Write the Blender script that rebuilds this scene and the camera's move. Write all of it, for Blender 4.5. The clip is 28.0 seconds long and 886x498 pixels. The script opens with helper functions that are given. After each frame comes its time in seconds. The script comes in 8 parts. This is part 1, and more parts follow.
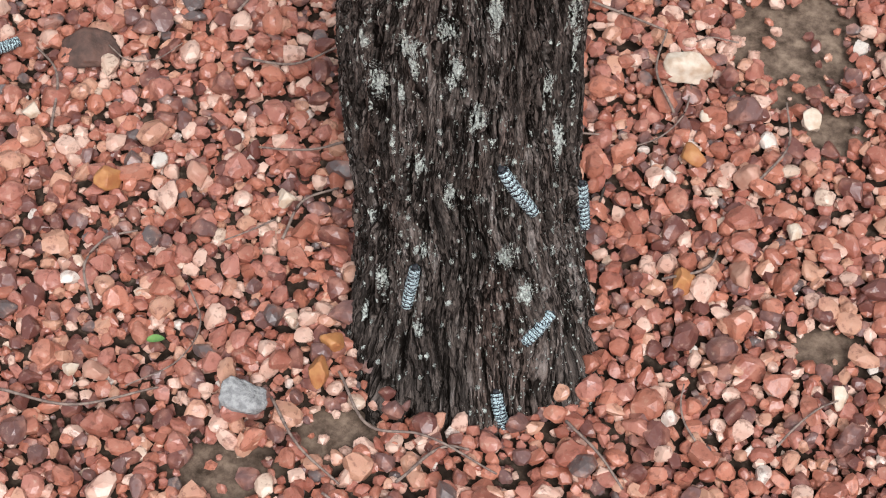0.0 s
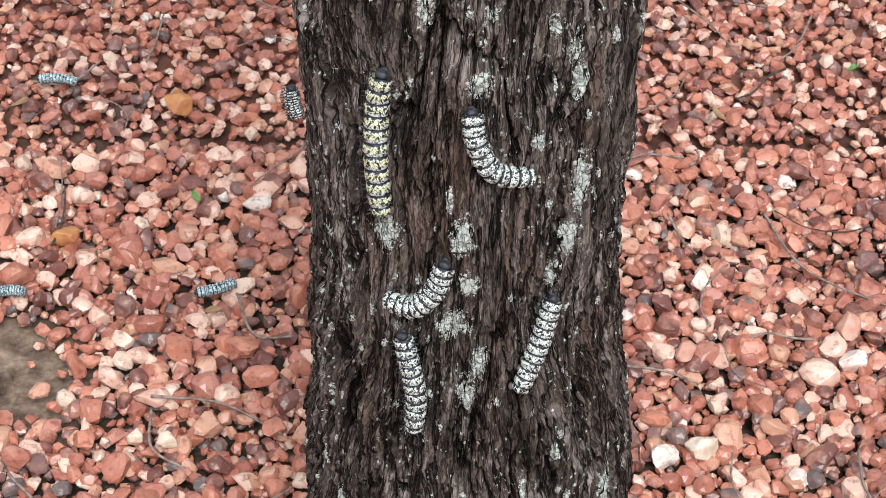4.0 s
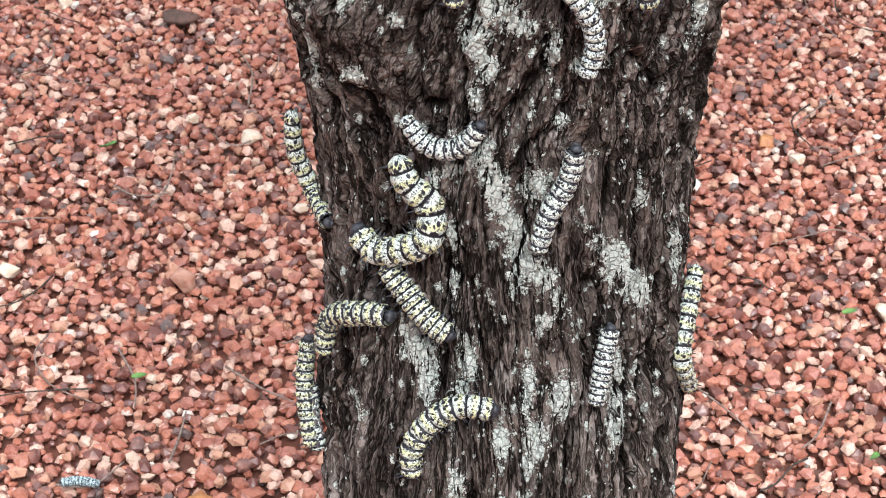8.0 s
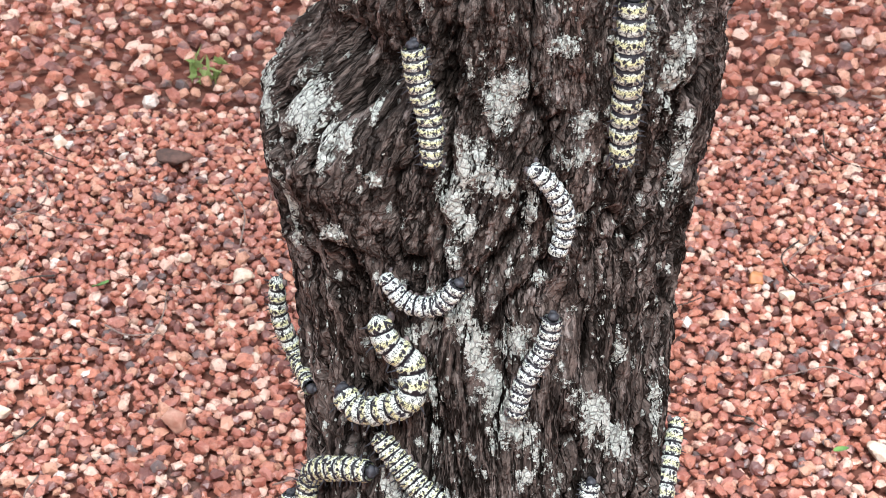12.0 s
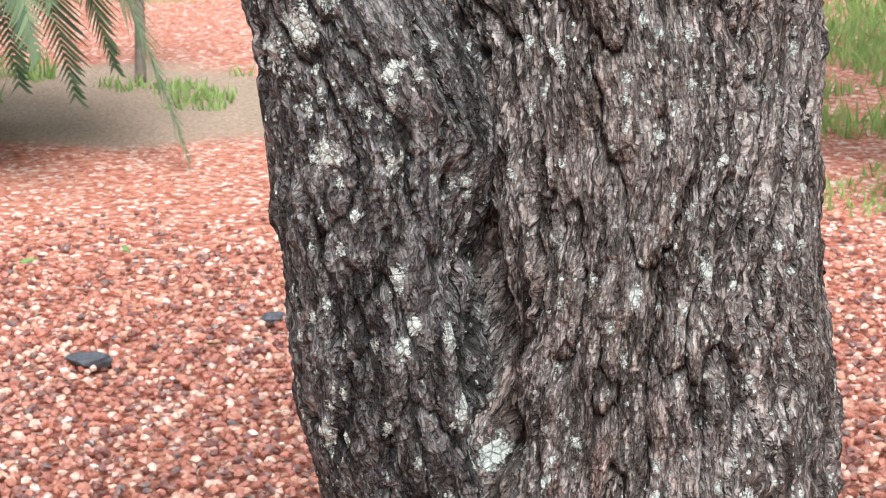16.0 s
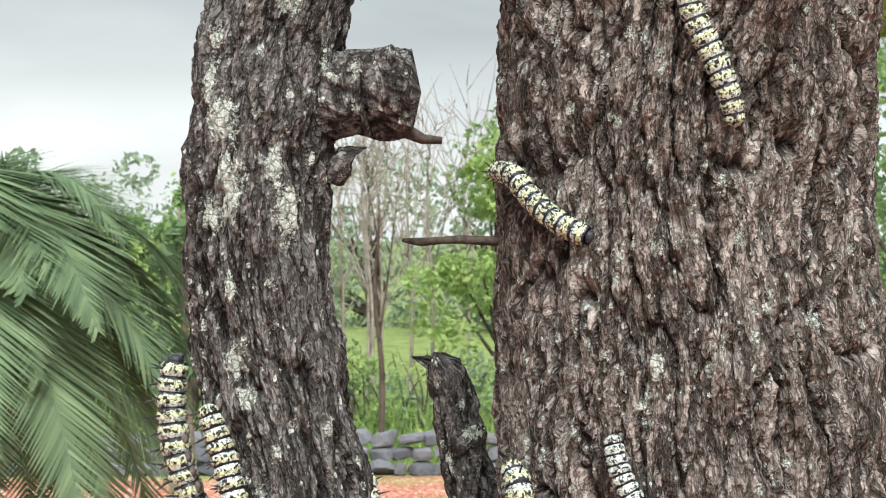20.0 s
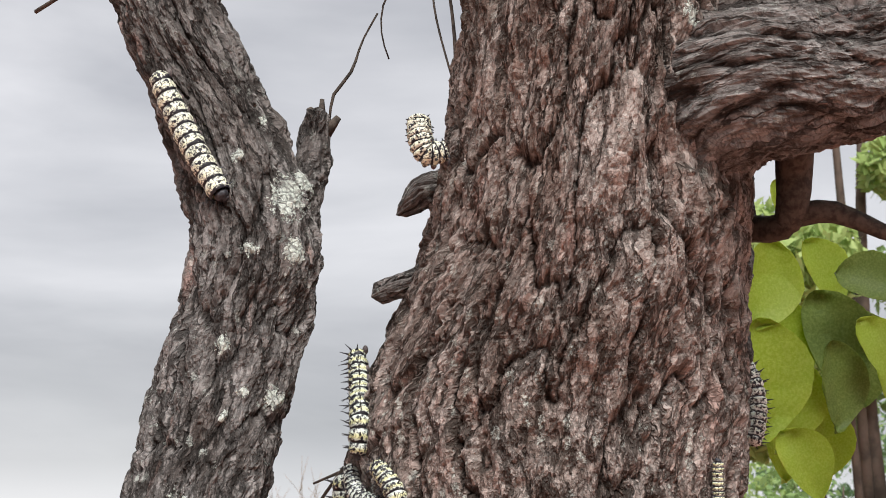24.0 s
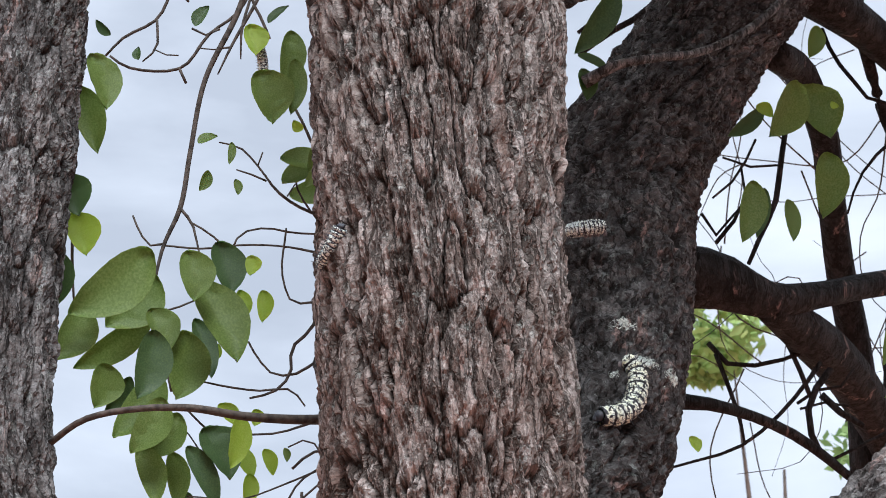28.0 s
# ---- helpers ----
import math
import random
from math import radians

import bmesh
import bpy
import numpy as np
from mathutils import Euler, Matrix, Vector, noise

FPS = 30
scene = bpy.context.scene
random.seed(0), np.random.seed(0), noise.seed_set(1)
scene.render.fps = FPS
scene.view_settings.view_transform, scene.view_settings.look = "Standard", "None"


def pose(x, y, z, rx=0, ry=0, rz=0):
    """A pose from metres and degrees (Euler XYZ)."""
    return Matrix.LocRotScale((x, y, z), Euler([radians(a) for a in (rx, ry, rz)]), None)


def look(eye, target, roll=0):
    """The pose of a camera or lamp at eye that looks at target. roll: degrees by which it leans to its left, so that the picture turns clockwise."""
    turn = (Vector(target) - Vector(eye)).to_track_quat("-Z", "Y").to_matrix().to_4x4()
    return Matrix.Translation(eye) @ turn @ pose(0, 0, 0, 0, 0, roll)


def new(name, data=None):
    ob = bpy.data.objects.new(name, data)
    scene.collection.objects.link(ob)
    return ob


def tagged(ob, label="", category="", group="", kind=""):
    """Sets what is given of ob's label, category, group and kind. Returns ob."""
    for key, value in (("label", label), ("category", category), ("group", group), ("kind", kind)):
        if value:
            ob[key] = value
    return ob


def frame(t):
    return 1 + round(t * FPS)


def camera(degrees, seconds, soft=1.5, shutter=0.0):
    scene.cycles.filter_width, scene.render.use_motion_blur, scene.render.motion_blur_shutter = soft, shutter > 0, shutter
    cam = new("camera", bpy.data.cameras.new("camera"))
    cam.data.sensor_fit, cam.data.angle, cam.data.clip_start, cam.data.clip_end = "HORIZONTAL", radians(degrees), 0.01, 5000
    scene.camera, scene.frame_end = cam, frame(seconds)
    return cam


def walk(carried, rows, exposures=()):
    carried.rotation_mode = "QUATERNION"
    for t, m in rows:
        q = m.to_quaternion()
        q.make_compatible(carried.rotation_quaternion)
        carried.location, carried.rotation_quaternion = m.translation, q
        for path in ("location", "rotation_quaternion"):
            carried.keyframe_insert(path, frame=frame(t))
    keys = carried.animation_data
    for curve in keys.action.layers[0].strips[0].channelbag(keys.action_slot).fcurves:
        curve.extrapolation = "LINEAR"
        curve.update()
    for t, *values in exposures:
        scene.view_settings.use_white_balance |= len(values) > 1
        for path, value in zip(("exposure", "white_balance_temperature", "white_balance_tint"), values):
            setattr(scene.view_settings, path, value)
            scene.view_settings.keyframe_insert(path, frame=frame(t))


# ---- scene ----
cam = camera(25.0, 28.0, soft=0.7, shutter=0.0)
PATH = [
    (0.0, look((-0.0769, -1.3222, 1.6214), (-0.0428, -0.7457, 0.8050), 3.04)),
    (0.4, look((-0.0221, -1.1021, 1.3505), (-0.0135, -0.5473, 0.5187), 1.15)),
    (0.5, look((-0.0173, -1.0830, 1.3269), (-0.0109, -0.5300, 0.4938), 0.99)),
    (1.0, look((-0.0193, -1.0683, 1.3318), (-0.0097, -0.5085, 0.5033), 1.21)),
    (1.5, look((-0.0074, -1.0621, 1.3294), (0.0009, -0.4730, 0.5214), 0.71)),
    (2.0, look((-0.0112, -1.0439, 1.3388), (-0.0005, -0.4036, 0.5707), 0.50)),
    (2.5, look((-0.0100, -1.0407, 1.3538), (0.0009, -0.3610, 0.6205), 0.71)),
    (3.0, look((-0.0194, -1.0407, 1.3621), (-0.0105, -0.3297, 0.6590), 0.89)),
    (3.5, look((-0.0273, -1.0357, 1.3703), (-0.0209, -0.3011, 0.6918), 0.92)),
    (4.0, look((-0.0285, -1.0232, 1.3718), (-0.0215, -0.2669, 0.7175), 0.89)),
    (4.5, look((-0.0307, -1.0063, 1.3856), (-0.0200, -0.2294, 0.7562), 0.98)),
    (6.5, look((-0.0578, -0.9848, 1.4329), (-0.0494, -0.1526, 0.8785), -0.01)),
    (7.0, look((-0.0497, -0.9804, 1.4406), (-0.0507, -0.1439, 0.8927), -0.38)),
    (7.5, look((-0.0437, -0.9758, 1.4467), (-0.0465, -0.1335, 0.9078), -0.45)),
    (8.0, look((-0.0380, -0.9720, 1.4467), (-0.0380, -0.1222, 0.9195), -0.41)),
    (8.5, look((-0.0351, -0.9725, 1.4440), (-0.0346, -0.1162, 0.9275), -0.55)),
    (9.0, look((-0.0364, -0.9703, 1.4446), (-0.0356, -0.1096, 0.9356), -0.66)),
    (9.5, look((-0.0359, -0.9710, 1.4480), (-0.0356, -0.1077, 0.9434), -0.66)),
    (10.0, look((-0.0374, -0.9721, 1.4507), (-0.0382, -0.1080, 0.9474), -0.69)),
    (10.5, look((-0.0352, -0.9752, 1.4524), (-0.0359, -0.1120, 0.9476), -0.59)),
    (11.0, look((-0.0302, -0.9769, 1.4512), (-0.0286, -0.1128, 0.9480), -0.44)),
    (11.5, look((-0.0278, -0.9758, 1.4519), (-0.0250, -0.1051, 0.9601), -0.54)),
    (13.5, look((-0.0377, -0.9386, 1.5340), (-0.0420, -0.0168, 1.1465), -0.73)),
    (14.0, look((-0.0417, -0.9270, 1.5528), (-0.0492, 0.0062, 1.1936), -0.56)),
    (14.5, look((-0.0451, -0.9192, 1.5799), (-0.0581, 0.0247, 1.2500), -0.49)),
    (15.0, look((-0.0469, -0.9084, 1.6043), (-0.0657, 0.0453, 1.3041), -0.60)),
    (15.5, look((-0.0501, -0.8998, 1.6268), (-0.0710, 0.0632, 1.3581), -0.54)),
    (16.0, look((-0.0484, -0.8964, 1.6527), (-0.0670, 0.0752, 1.4167), -0.39)),
    (16.5, look((-0.0486, -0.8966, 1.6839), (-0.0637, 0.0831, 1.4839), -0.26)),
    (17.0, look((-0.0493, -0.9019, 1.7065), (-0.0640, 0.0837, 1.5382), -0.19)),
    (17.5, look((-0.0483, -0.9068, 1.7295), (-0.0662, 0.0835, 1.5915), -0.11)),
    (18.0, look((-0.0520, -0.9031, 1.7552), (-0.0755, 0.0909, 1.6483), 0.11)),
    (18.5, look((-0.0552, -0.9048, 1.7785), (-0.0861, 0.0917, 1.7016), 0.13)),
    (19.0, look((-0.0589, -0.9039, 1.7985), (-0.0949, 0.0941, 1.7461), 0.09)),
    (19.5, look((-0.0560, -0.9063, 1.8242), (-0.0945, 0.0924, 1.7886), -0.03)),
    (20.0, look((-0.0537, -0.9166, 1.8466), (-0.0961, 0.0824, 1.8349), -0.36)),
    (20.5, look((-0.0607, -0.9251, 1.8645), (-0.0993, 0.0741, 1.8761), -0.56)),
    (21.0, look((-0.0641, -0.9297, 1.8854), (-0.1007, 0.0692, 1.9155), -0.52)),
    (21.5, look((-0.0667, -0.9330, 1.9145), (-0.0947, 0.0657, 1.9574), -0.47)),
    (22.0, look((-0.0791, -0.9332, 1.9360), (-0.0933, 0.0646, 2.0012), -0.70)),
    (22.5, look((-0.0775, -0.9400, 1.9409), (-0.0930, 0.0533, 2.0554), -0.86)),
    (24.5, look((-0.0288, -0.9723, 1.9777), (-0.0091, 0.0061, 2.1834), -0.19)),
    (25.0, look((-0.0247, -0.9735, 1.9934), (0.0100, -0.0049, 2.2396), -0.44)),
    (25.5, look((-0.0074, -0.9944, 2.0024), (0.0356, -0.0406, 2.2999), -0.65)),
    (26.0, look((0.0042, -1.0209, 2.0169), (0.0527, -0.0837, 2.3623), -0.70)),
    (26.5, look((0.0073, -1.0262, 2.0299), (0.0551, -0.1025, 2.4099), -0.54)),
    (27.0, look((0.0036, -1.0208, 2.0370), (0.0454, -0.1061, 2.4392), -0.31)),
    (27.5, look((0.0013, -1.0076, 2.0400), (0.0397, -0.0955, 2.4482), -0.35)),
    (28.0, look((0.0040, -0.9948, 2.0354), (0.0403, -0.0771, 2.4311), -0.29)),
]
EXPOSURES = [(0.0, 0.52, 6350, 12), (1.0, 0.56, 6300, 11), (6.0, 0.97, 6200, 10), (12.0, 1.22, 6150, 13), (16.0, 1.36, 6150, 9), (19.0, 1.33, 6300, 3), (22.0, 0.98, 6900, 10), (25.0, 1.14, 6450, 12), (26.0, 1.28, 6200, 11), (28.0, 1.32, 5850, 9)]
walk(cam, PATH, EXPOSURES)
cam.data.dof.use_dof, cam.data.dof.focus_distance, cam.data.dof.aperture_fstop = True, 1.20, 58.0

# ---- light ----
SUN_EL, SUN_AZ = radians(52), radians(172)
world = bpy.data.worlds.new("overcast_sky")
scene.world = world
world.use_nodes = True
wn = world.node_tree
wn.nodes.clear()


def wnode(kind, **sets):
    n = wn.nodes.new(kind)
    for k, v in sets.items():
        n.inputs[k].default_value = v
    return n


sky = wn.nodes.new("ShaderNodeTexSky")
sky.sky_type, sky.sun_disc = "NISHITA", False
sky.sun_elevation, sky.sun_rotation = SUN_EL, SUN_AZ
coord = wn.nodes.new("ShaderNodeTexCoord")
mapping = wn.nodes.new("ShaderNodeMapping")
mapping.inputs["Scale"].default_value = (1.0, 1.0, 3.6)
wn.links.new(coord.outputs["Generated"], mapping.inputs["Vector"])
cloud = wnode("ShaderNodeTexNoise", Scale=2.6, Detail=7.0, Roughness=0.52, Distortion=0.25)
wn.links.new(mapping.outputs[0], cloud.inputs["Vector"])
ramp = wn.nodes.new("ShaderNodeValToRGB")
ramp.color_ramp.elements[0].position, ramp.color_ramp.elements[0].color = 0.34, (2.9, 3.0, 3.2, 1)
ramp.color_ramp.elements[1].position, ramp.color_ramp.elements[1].color = 0.64, (5.2, 5.3, 5.5, 1)
wn.links.new(cloud.outputs["Fac"], ramp.inputs["Fac"])
# a grey bank of cloud stands over a pale horizon
height = wn.nodes.new("ShaderNodeSeparateXYZ")
wn.links.new(coord.outputs["Generated"], height.inputs[0])
wave = wn.nodes.new("ShaderNodeMath")
wave.operation = "MULTIPLY_ADD"
wave.inputs[1].default_value, wave.inputs[2].default_value = 0.10, -0.05
wn.links.new(cloud.outputs["Fac"], wave.inputs[0])
lift = wn.nodes.new("ShaderNodeMath")
lift.operation = "ADD"
wn.links.new(height.outputs[2], lift.inputs[0])
wn.links.new(wave.outputs[0], lift.inputs[1])
bank = wn.nodes.new("ShaderNodeValToRGB")
for at, v in ((0.0, 1.0), (0.05, 1.0), (0.085, 0.66), (0.13, 0.60), (0.165, 0.74), (0.21, 0.80), (0.32, 0.82), (0.50, 0.90), (0.62, 1.25)):
    e = bank.color_ramp.elements.new(at)
    e.color = (v, v, v, 1)
bank.color_ramp.elements.remove(bank.color_ramp.elements[-1])
bank.color_ramp.elements.remove(bank.color_ramp.elements[0])
wn.links.new(lift.outputs[0], bank.inputs["Fac"])
banked = wn.nodes.new("ShaderNodeMix")
banked.data_type, banked.blend_type = "RGBA", "MULTIPLY"
banked.inputs["Factor"].default_value = 1.0
wn.links.new(ramp.outputs["Color"], banked.inputs["A"])
wn.links.new(bank.outputs["Color"], banked.inputs["B"])
mix = wn.nodes.new("ShaderNodeMix")
mix.data_type = "RGBA"
mix.inputs["Factor"].default_value = 0.93
wn.links.new(sky.outputs["Color"], mix.inputs["A"])
wn.links.new(banked.outputs["Result"], mix.inputs["B"])
bg = wnode("ShaderNodeBackground", Strength=0.1)
out = wn.nodes.new("ShaderNodeOutputWorld")
wn.links.new(mix.outputs["Result"], bg.inputs["Color"])
wn.links.new(bg.outputs[0], out.inputs[0])

sun = new("sun", bpy.data.lights.new("sun", "SUN"))
sun.data.energy, sun.data.angle, sun.data.color = 2.5, radians(28), (1.0, 0.98, 0.96)
sun.matrix_world = look((0, 0, 0), (-math.sin(SUN_AZ) * math.cos(SUN_EL), -math.cos(SUN_AZ) * math.cos(SUN_EL), -math.sin(SUN_EL)))


# ---- materials ----
class Nodes:
    """A node material, written from the surface backwards."""

    def __init__(self, name, rough=0.8, spec=0.3):
        self.mat = bpy.data.materials.new(name)
        self.mat.use_nodes = True
        self.tree = self.mat.node_tree
        self.bsdf = self.tree.nodes["Principled BSDF"]
        self.bsdf.inputs["Roughness"].default_value = rough
        self.bsdf.inputs["Specular IOR Level"].default_value = spec

    def put(self, socket, value):
        if isinstance(value, bpy.types.NodeSocket):
            self.tree.links.new(value, socket)
        elif value is not None:
            if hasattr(socket.default_value, "__len__") and len(socket.default_value) == 4 and len(value) == 3:
                value = (*value, 1.0)
            socket.default_value = value

    def add(self, kind, outlet=0, **inputs):
        n = self.tree.nodes.new(kind)
        for k, v in inputs.items():
            self.put(n.inputs[k.replace("_", " ")], v)
        return n.outputs[outlet]

    def co(self, scale=(1, 1, 1), attr=None):
        if attr:
            a = self.tree.nodes.new("ShaderNodeAttribute")
            a.attribute_name = attr
            v = a.outputs["Vector"]
        else:
            v = self.add("ShaderNodeTexCoord", 3)
        return self.add("ShaderNodeMapping", Vector=v, Scale=scale)

    def fac(self, attr):
        a = self.tree.nodes.new("ShaderNodeAttribute")
        a.attribute_name = attr
        return a.outputs["Fac"]

    def noise(self, vec, scale, detail=4.0, rough=0.55, dist=0.0):
        return self.add("ShaderNodeTexNoise", 0, Vector=vec, Scale=scale, Detail=detail, Roughness=rough, Distortion=dist)

    def cells(self, vec, scale, outlet=0, feature="F1", rand=1.0):
        n = self.tree.nodes.new("ShaderNodeTexVoronoi")
        n.feature = feature
        self.put(n.inputs["Vector"], vec)
        n.inputs["Scale"].default_value = scale
        n.inputs["Randomness"].default_value = rand
        return n.outputs[outlet]

    def ramp(self, fac, *stops, ease="LINEAR"):
        n = self.tree.nodes.new("ShaderNodeValToRGB")
        n.color_ramp.interpolation = ease
        while len(n.color_ramp.elements) < len(stops):
            n.color_ramp.elements.new(0.5)
        for e, (p, c) in zip(n.color_ramp.elements, stops):
            e.position, e.color = p, (*c, 1.0) if len(c) == 3 else c
        self.put(n.inputs["Fac"], fac)
        return n.outputs[0]

    def step(self, fac, lo, hi):
        n = self.tree.nodes.new("ShaderNodeMapRange")
        n.interpolation_type = "SMOOTHSTEP"
        self.put(n.inputs["Value"], fac)
        n.inputs["From Min"].default_value, n.inputs["From Max"].default_value = lo, hi
        return n.outputs[0]

    def math(self, op, a, b=None):
        n = self.tree.nodes.new("ShaderNodeMath")
        n.operation = op
        self.put(n.inputs[0], a)
        if b is not None:
            self.put(n.inputs[1], b)
        return n.outputs[0]

    def mix(self, fac, a, b, blend="MIX"):
        n = self.tree.nodes.new("ShaderNodeMix")
        n.data_type, n.blend_type = "RGBA", blend
        self.put(n.inputs["Factor"], fac)
        self.put(n.inputs["A"], a)
        self.put(n.inputs["B"], b)
        return n.outputs["Result"]

    def bump(self, height, strength=0.5, distance=0.002):
        b = self.add("ShaderNodeBump", 0, Height=height, Strength=strength, Distance=distance)
        self.put(self.bsdf.inputs["Normal"], b)

    def done(self, color=None, rough=None):
        self.put(self.bsdf.inputs["Base Color"], color)
        self.put(self.bsdf.inputs["Roughness"], rough)
        return self.mat


def bark_material(name, dark, mid, pale, red, lichen=True):
    m = Nodes(name, 0.82, 0.25)
    v = m.co(attr="bark_co")
    # a fine bend frays the edges of the fibres
    fray = m.add("ShaderNodeTexNoise", 1, Vector=m.co((240, 240, 90), "bark_co"), Scale=1.0, Detail=2.0, Roughness=0.6)
    bn = m.add("ShaderNodeVectorMath", 0).node
    bn.operation = "MULTIPLY_ADD"
    m.put(bn.inputs[0], fray)
    bn.inputs[1].default_value = (0.0035, 0.0035, 0.008)
    m.put(bn.inputs[2], v)
    bent = bn.outputs[0]

    def grain(across, along, detail=5, rough=0.62):
        return m.noise(m.add("ShaderNodeMapping", Vector=bent, Scale=(across, across, along)), 1.0, detail, rough)

    def crack(across, along, width, detail=4):
        return m.step(m.math("ABSOLUTE", m.math("SUBTRACT", grain(across, along, detail, 0.58), 0.5)), 0.004, width)

    strand = grain(310, 30, 6, 0.68)
    fibre = grain(1200, 150, 3, 0.65)
    # plates that lie over one another, each of one tone, its edge shadow painted in
    lay = grain(120, 26, 4, 0.56)
    layer = m.math("SNAP", lay, 0.05)
    brink = m.step(m.math("MODULO", lay, 0.05), 0.0, 0.012)
    speckle = m.noise(m.co(), 900, 4, 0.75)
    rift = crack(150, 19, 0.050)
    nick = crack(370, 70, 0.085, 3)
    # broader plates higher up
    seam = crack(82, 13, 0.040, 5)
    split = crack(95, 120, 0.035)
    broad = m.noise(m.co((16, 16, 5), "bark_co"), 1.0, 4, 0.6)
    ridge = m.fac("ridge")
    sepz = m.tree.nodes.new("ShaderNodeSeparateXYZ")
    m.put(sepz.inputs[0], m.add("ShaderNodeTexCoord", 3))
    up = m.step(sepz.outputs[2], 0.95, 1.5)
    low = m.math("SUBTRACT", 1.0, up)
    rift = m.math("MULTIPLY", m.math("MAXIMUM", rift, m.math("MULTIPLY", up, 0.55)), m.math("MAXIMUM", seam, low))
    k = m.math("ADD", m.math("MULTIPLY", strand, 0.34), m.math("MULTIPLY", fibre, 0.14))
    k = m.math("ADD", k, m.math("ADD", m.math("MULTIPLY", layer, 0.74), m.math("MULTIPLY", m.math("SUBTRACT", broad, 0.5), 0.35)))
    k = m.math("ADD", k, m.math("ADD", m.math("MULTIPLY", m.math("SUBTRACT", speckle, 0.5), 0.22), m.math("ADD", m.math("MULTIPLY", up, 0.190), m.math("MULTIPLY", m.step(sepz.outputs[2], 1.7, 2.0), 0.02))))
    top = m.step(sepz.outputs[2], 1.95, 2.2)
    fuzz = m.math("ADD", m.math("MULTIPLY", m.math("SUBTRACT", strand, 0.5), 0.34), m.math("ADD", m.math("MULTIPLY", m.math("SUBTRACT", fibre, 0.5), 0.14), m.math("MULTIPLY", m.math("SUBTRACT", speckle, 0.5), 0.22)))
    k = m.math("SUBTRACT", k, m.math("MULTIPLY", top, m.math("ADD", m.math("MULTIPLY", fuzz, 0.45), m.math("MULTIPLY", m.step(sepz.outputs[2], 2.1, 2.4), 0.085))))
    nick = m.math("MAXIMUM", nick, m.math("MULTIPLY", top, 0.65))
    c = m.ramp(k, (0.42, tuple(0.20 * a for a in mid)), (0.53, tuple(0.55 * a for a in mid)), (0.62, mid), (0.73, tuple(0.6 * a + 0.4 * b for a, b in zip(mid, pale))), (0.86, pale))
    warm = m.math("MULTIPLY", m.step(m.noise(m.co((30, 30, 7), "bark_co"), 1.0, 4), 0.50, 0.66), 0.40)
    ruddy = m.math("MULTIPLY", m.step(sepz.outputs[2], 1.85, 2.05), m.step(sepz.outputs[2], 2.45, 2.25))
    warm = m.math("ADD", warm, m.math("MULTIPLY", ruddy, 0.30))
    c = m.mix(warm, c, m.mix(0.55, c, red))
    # pinkish inner bark shows in long streaks where the outer bark has scaled off, higher on the trunk
    bare = m.step(m.noise(m.add("ShaderNodeMapping", Vector=bent, Scale=(60, 60, 7)), 1.0, 4, 0.6), 0.60, 0.66)
    bare = m.math("MULTIPLY", bare, m.math("MULTIPLY", m.step(sepz.outputs[2], 0.95, 1.35), m.step(strand, 0.42, 0.56)))
    c = m.mix(m.math("MULTIPLY", bare, 0.60), c, m.mix(fibre, (0.26, 0.15, 0.125), (0.46, 0.33, 0.29)))
    # cracks and furrows, nearly black: the shade in their depth painted into the colour
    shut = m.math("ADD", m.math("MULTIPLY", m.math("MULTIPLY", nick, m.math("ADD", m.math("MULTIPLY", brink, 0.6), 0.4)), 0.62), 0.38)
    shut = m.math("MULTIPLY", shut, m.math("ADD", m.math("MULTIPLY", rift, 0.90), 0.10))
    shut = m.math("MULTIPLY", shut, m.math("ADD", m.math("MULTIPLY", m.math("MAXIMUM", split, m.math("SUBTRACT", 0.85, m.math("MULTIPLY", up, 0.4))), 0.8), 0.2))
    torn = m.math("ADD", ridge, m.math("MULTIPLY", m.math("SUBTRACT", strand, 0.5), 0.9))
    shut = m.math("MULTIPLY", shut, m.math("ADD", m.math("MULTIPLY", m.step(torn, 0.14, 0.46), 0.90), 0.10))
    # higher up the cracks are painted paler, standing in for haze
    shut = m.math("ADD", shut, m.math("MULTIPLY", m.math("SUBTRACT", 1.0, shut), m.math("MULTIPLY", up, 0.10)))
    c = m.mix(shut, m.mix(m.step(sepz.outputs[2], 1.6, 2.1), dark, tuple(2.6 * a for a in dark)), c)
    m.put(m.bsdf.inputs["Specular IOR Level"], m.math("MULTIPLY", shut, 0.24))
    height = m.math("ADD", m.math("MULTIPLY", strand, 0.45), m.math("ADD", m.math("MULTIPLY", fibre, 0.14), m.math("ADD", m.math("MULTIPLY", rift, 0.9), m.math("MULTIPLY", layer, 2.6))))
    height = m.math("ADD", height, m.math("ADD", m.math("MULTIPLY", nick, 0.30), m.math("MULTIPLY", speckle, 0.12)))
    height = m.math("MULTIPLY", height, m.math("SUBTRACT", 1.0, m.math("MULTIPLY", top, 0.35)))
    if lichen:
        o = m.co()
        edge = m.noise(o, 210, 6, 0.72)
        fine = m.noise(o, 520, 5, 0.8)
        crust = m.noise(o, 1000, 4, 0.8)
        raw = m.math("ADD", m.math("MULTIPLY", m.fac("lichen"), 0.85), m.math("MULTIPLY", m.math("SUBTRACT", edge, 0.5), 2.6))
        raw = m.math("ADD", raw, m.math("ADD", m.math("MULTIPLY", m.math("SUBTRACT", fine, 0.5), 2.0), m.math("MULTIPLY", m.math("SUBTRACT", ridge, 0.5), 0.35)))
        mask = m.math("MULTIPLY", m.step(raw, 0.54, 0.59), m.step(m.fac("lichen"), 0.05, 0.25))
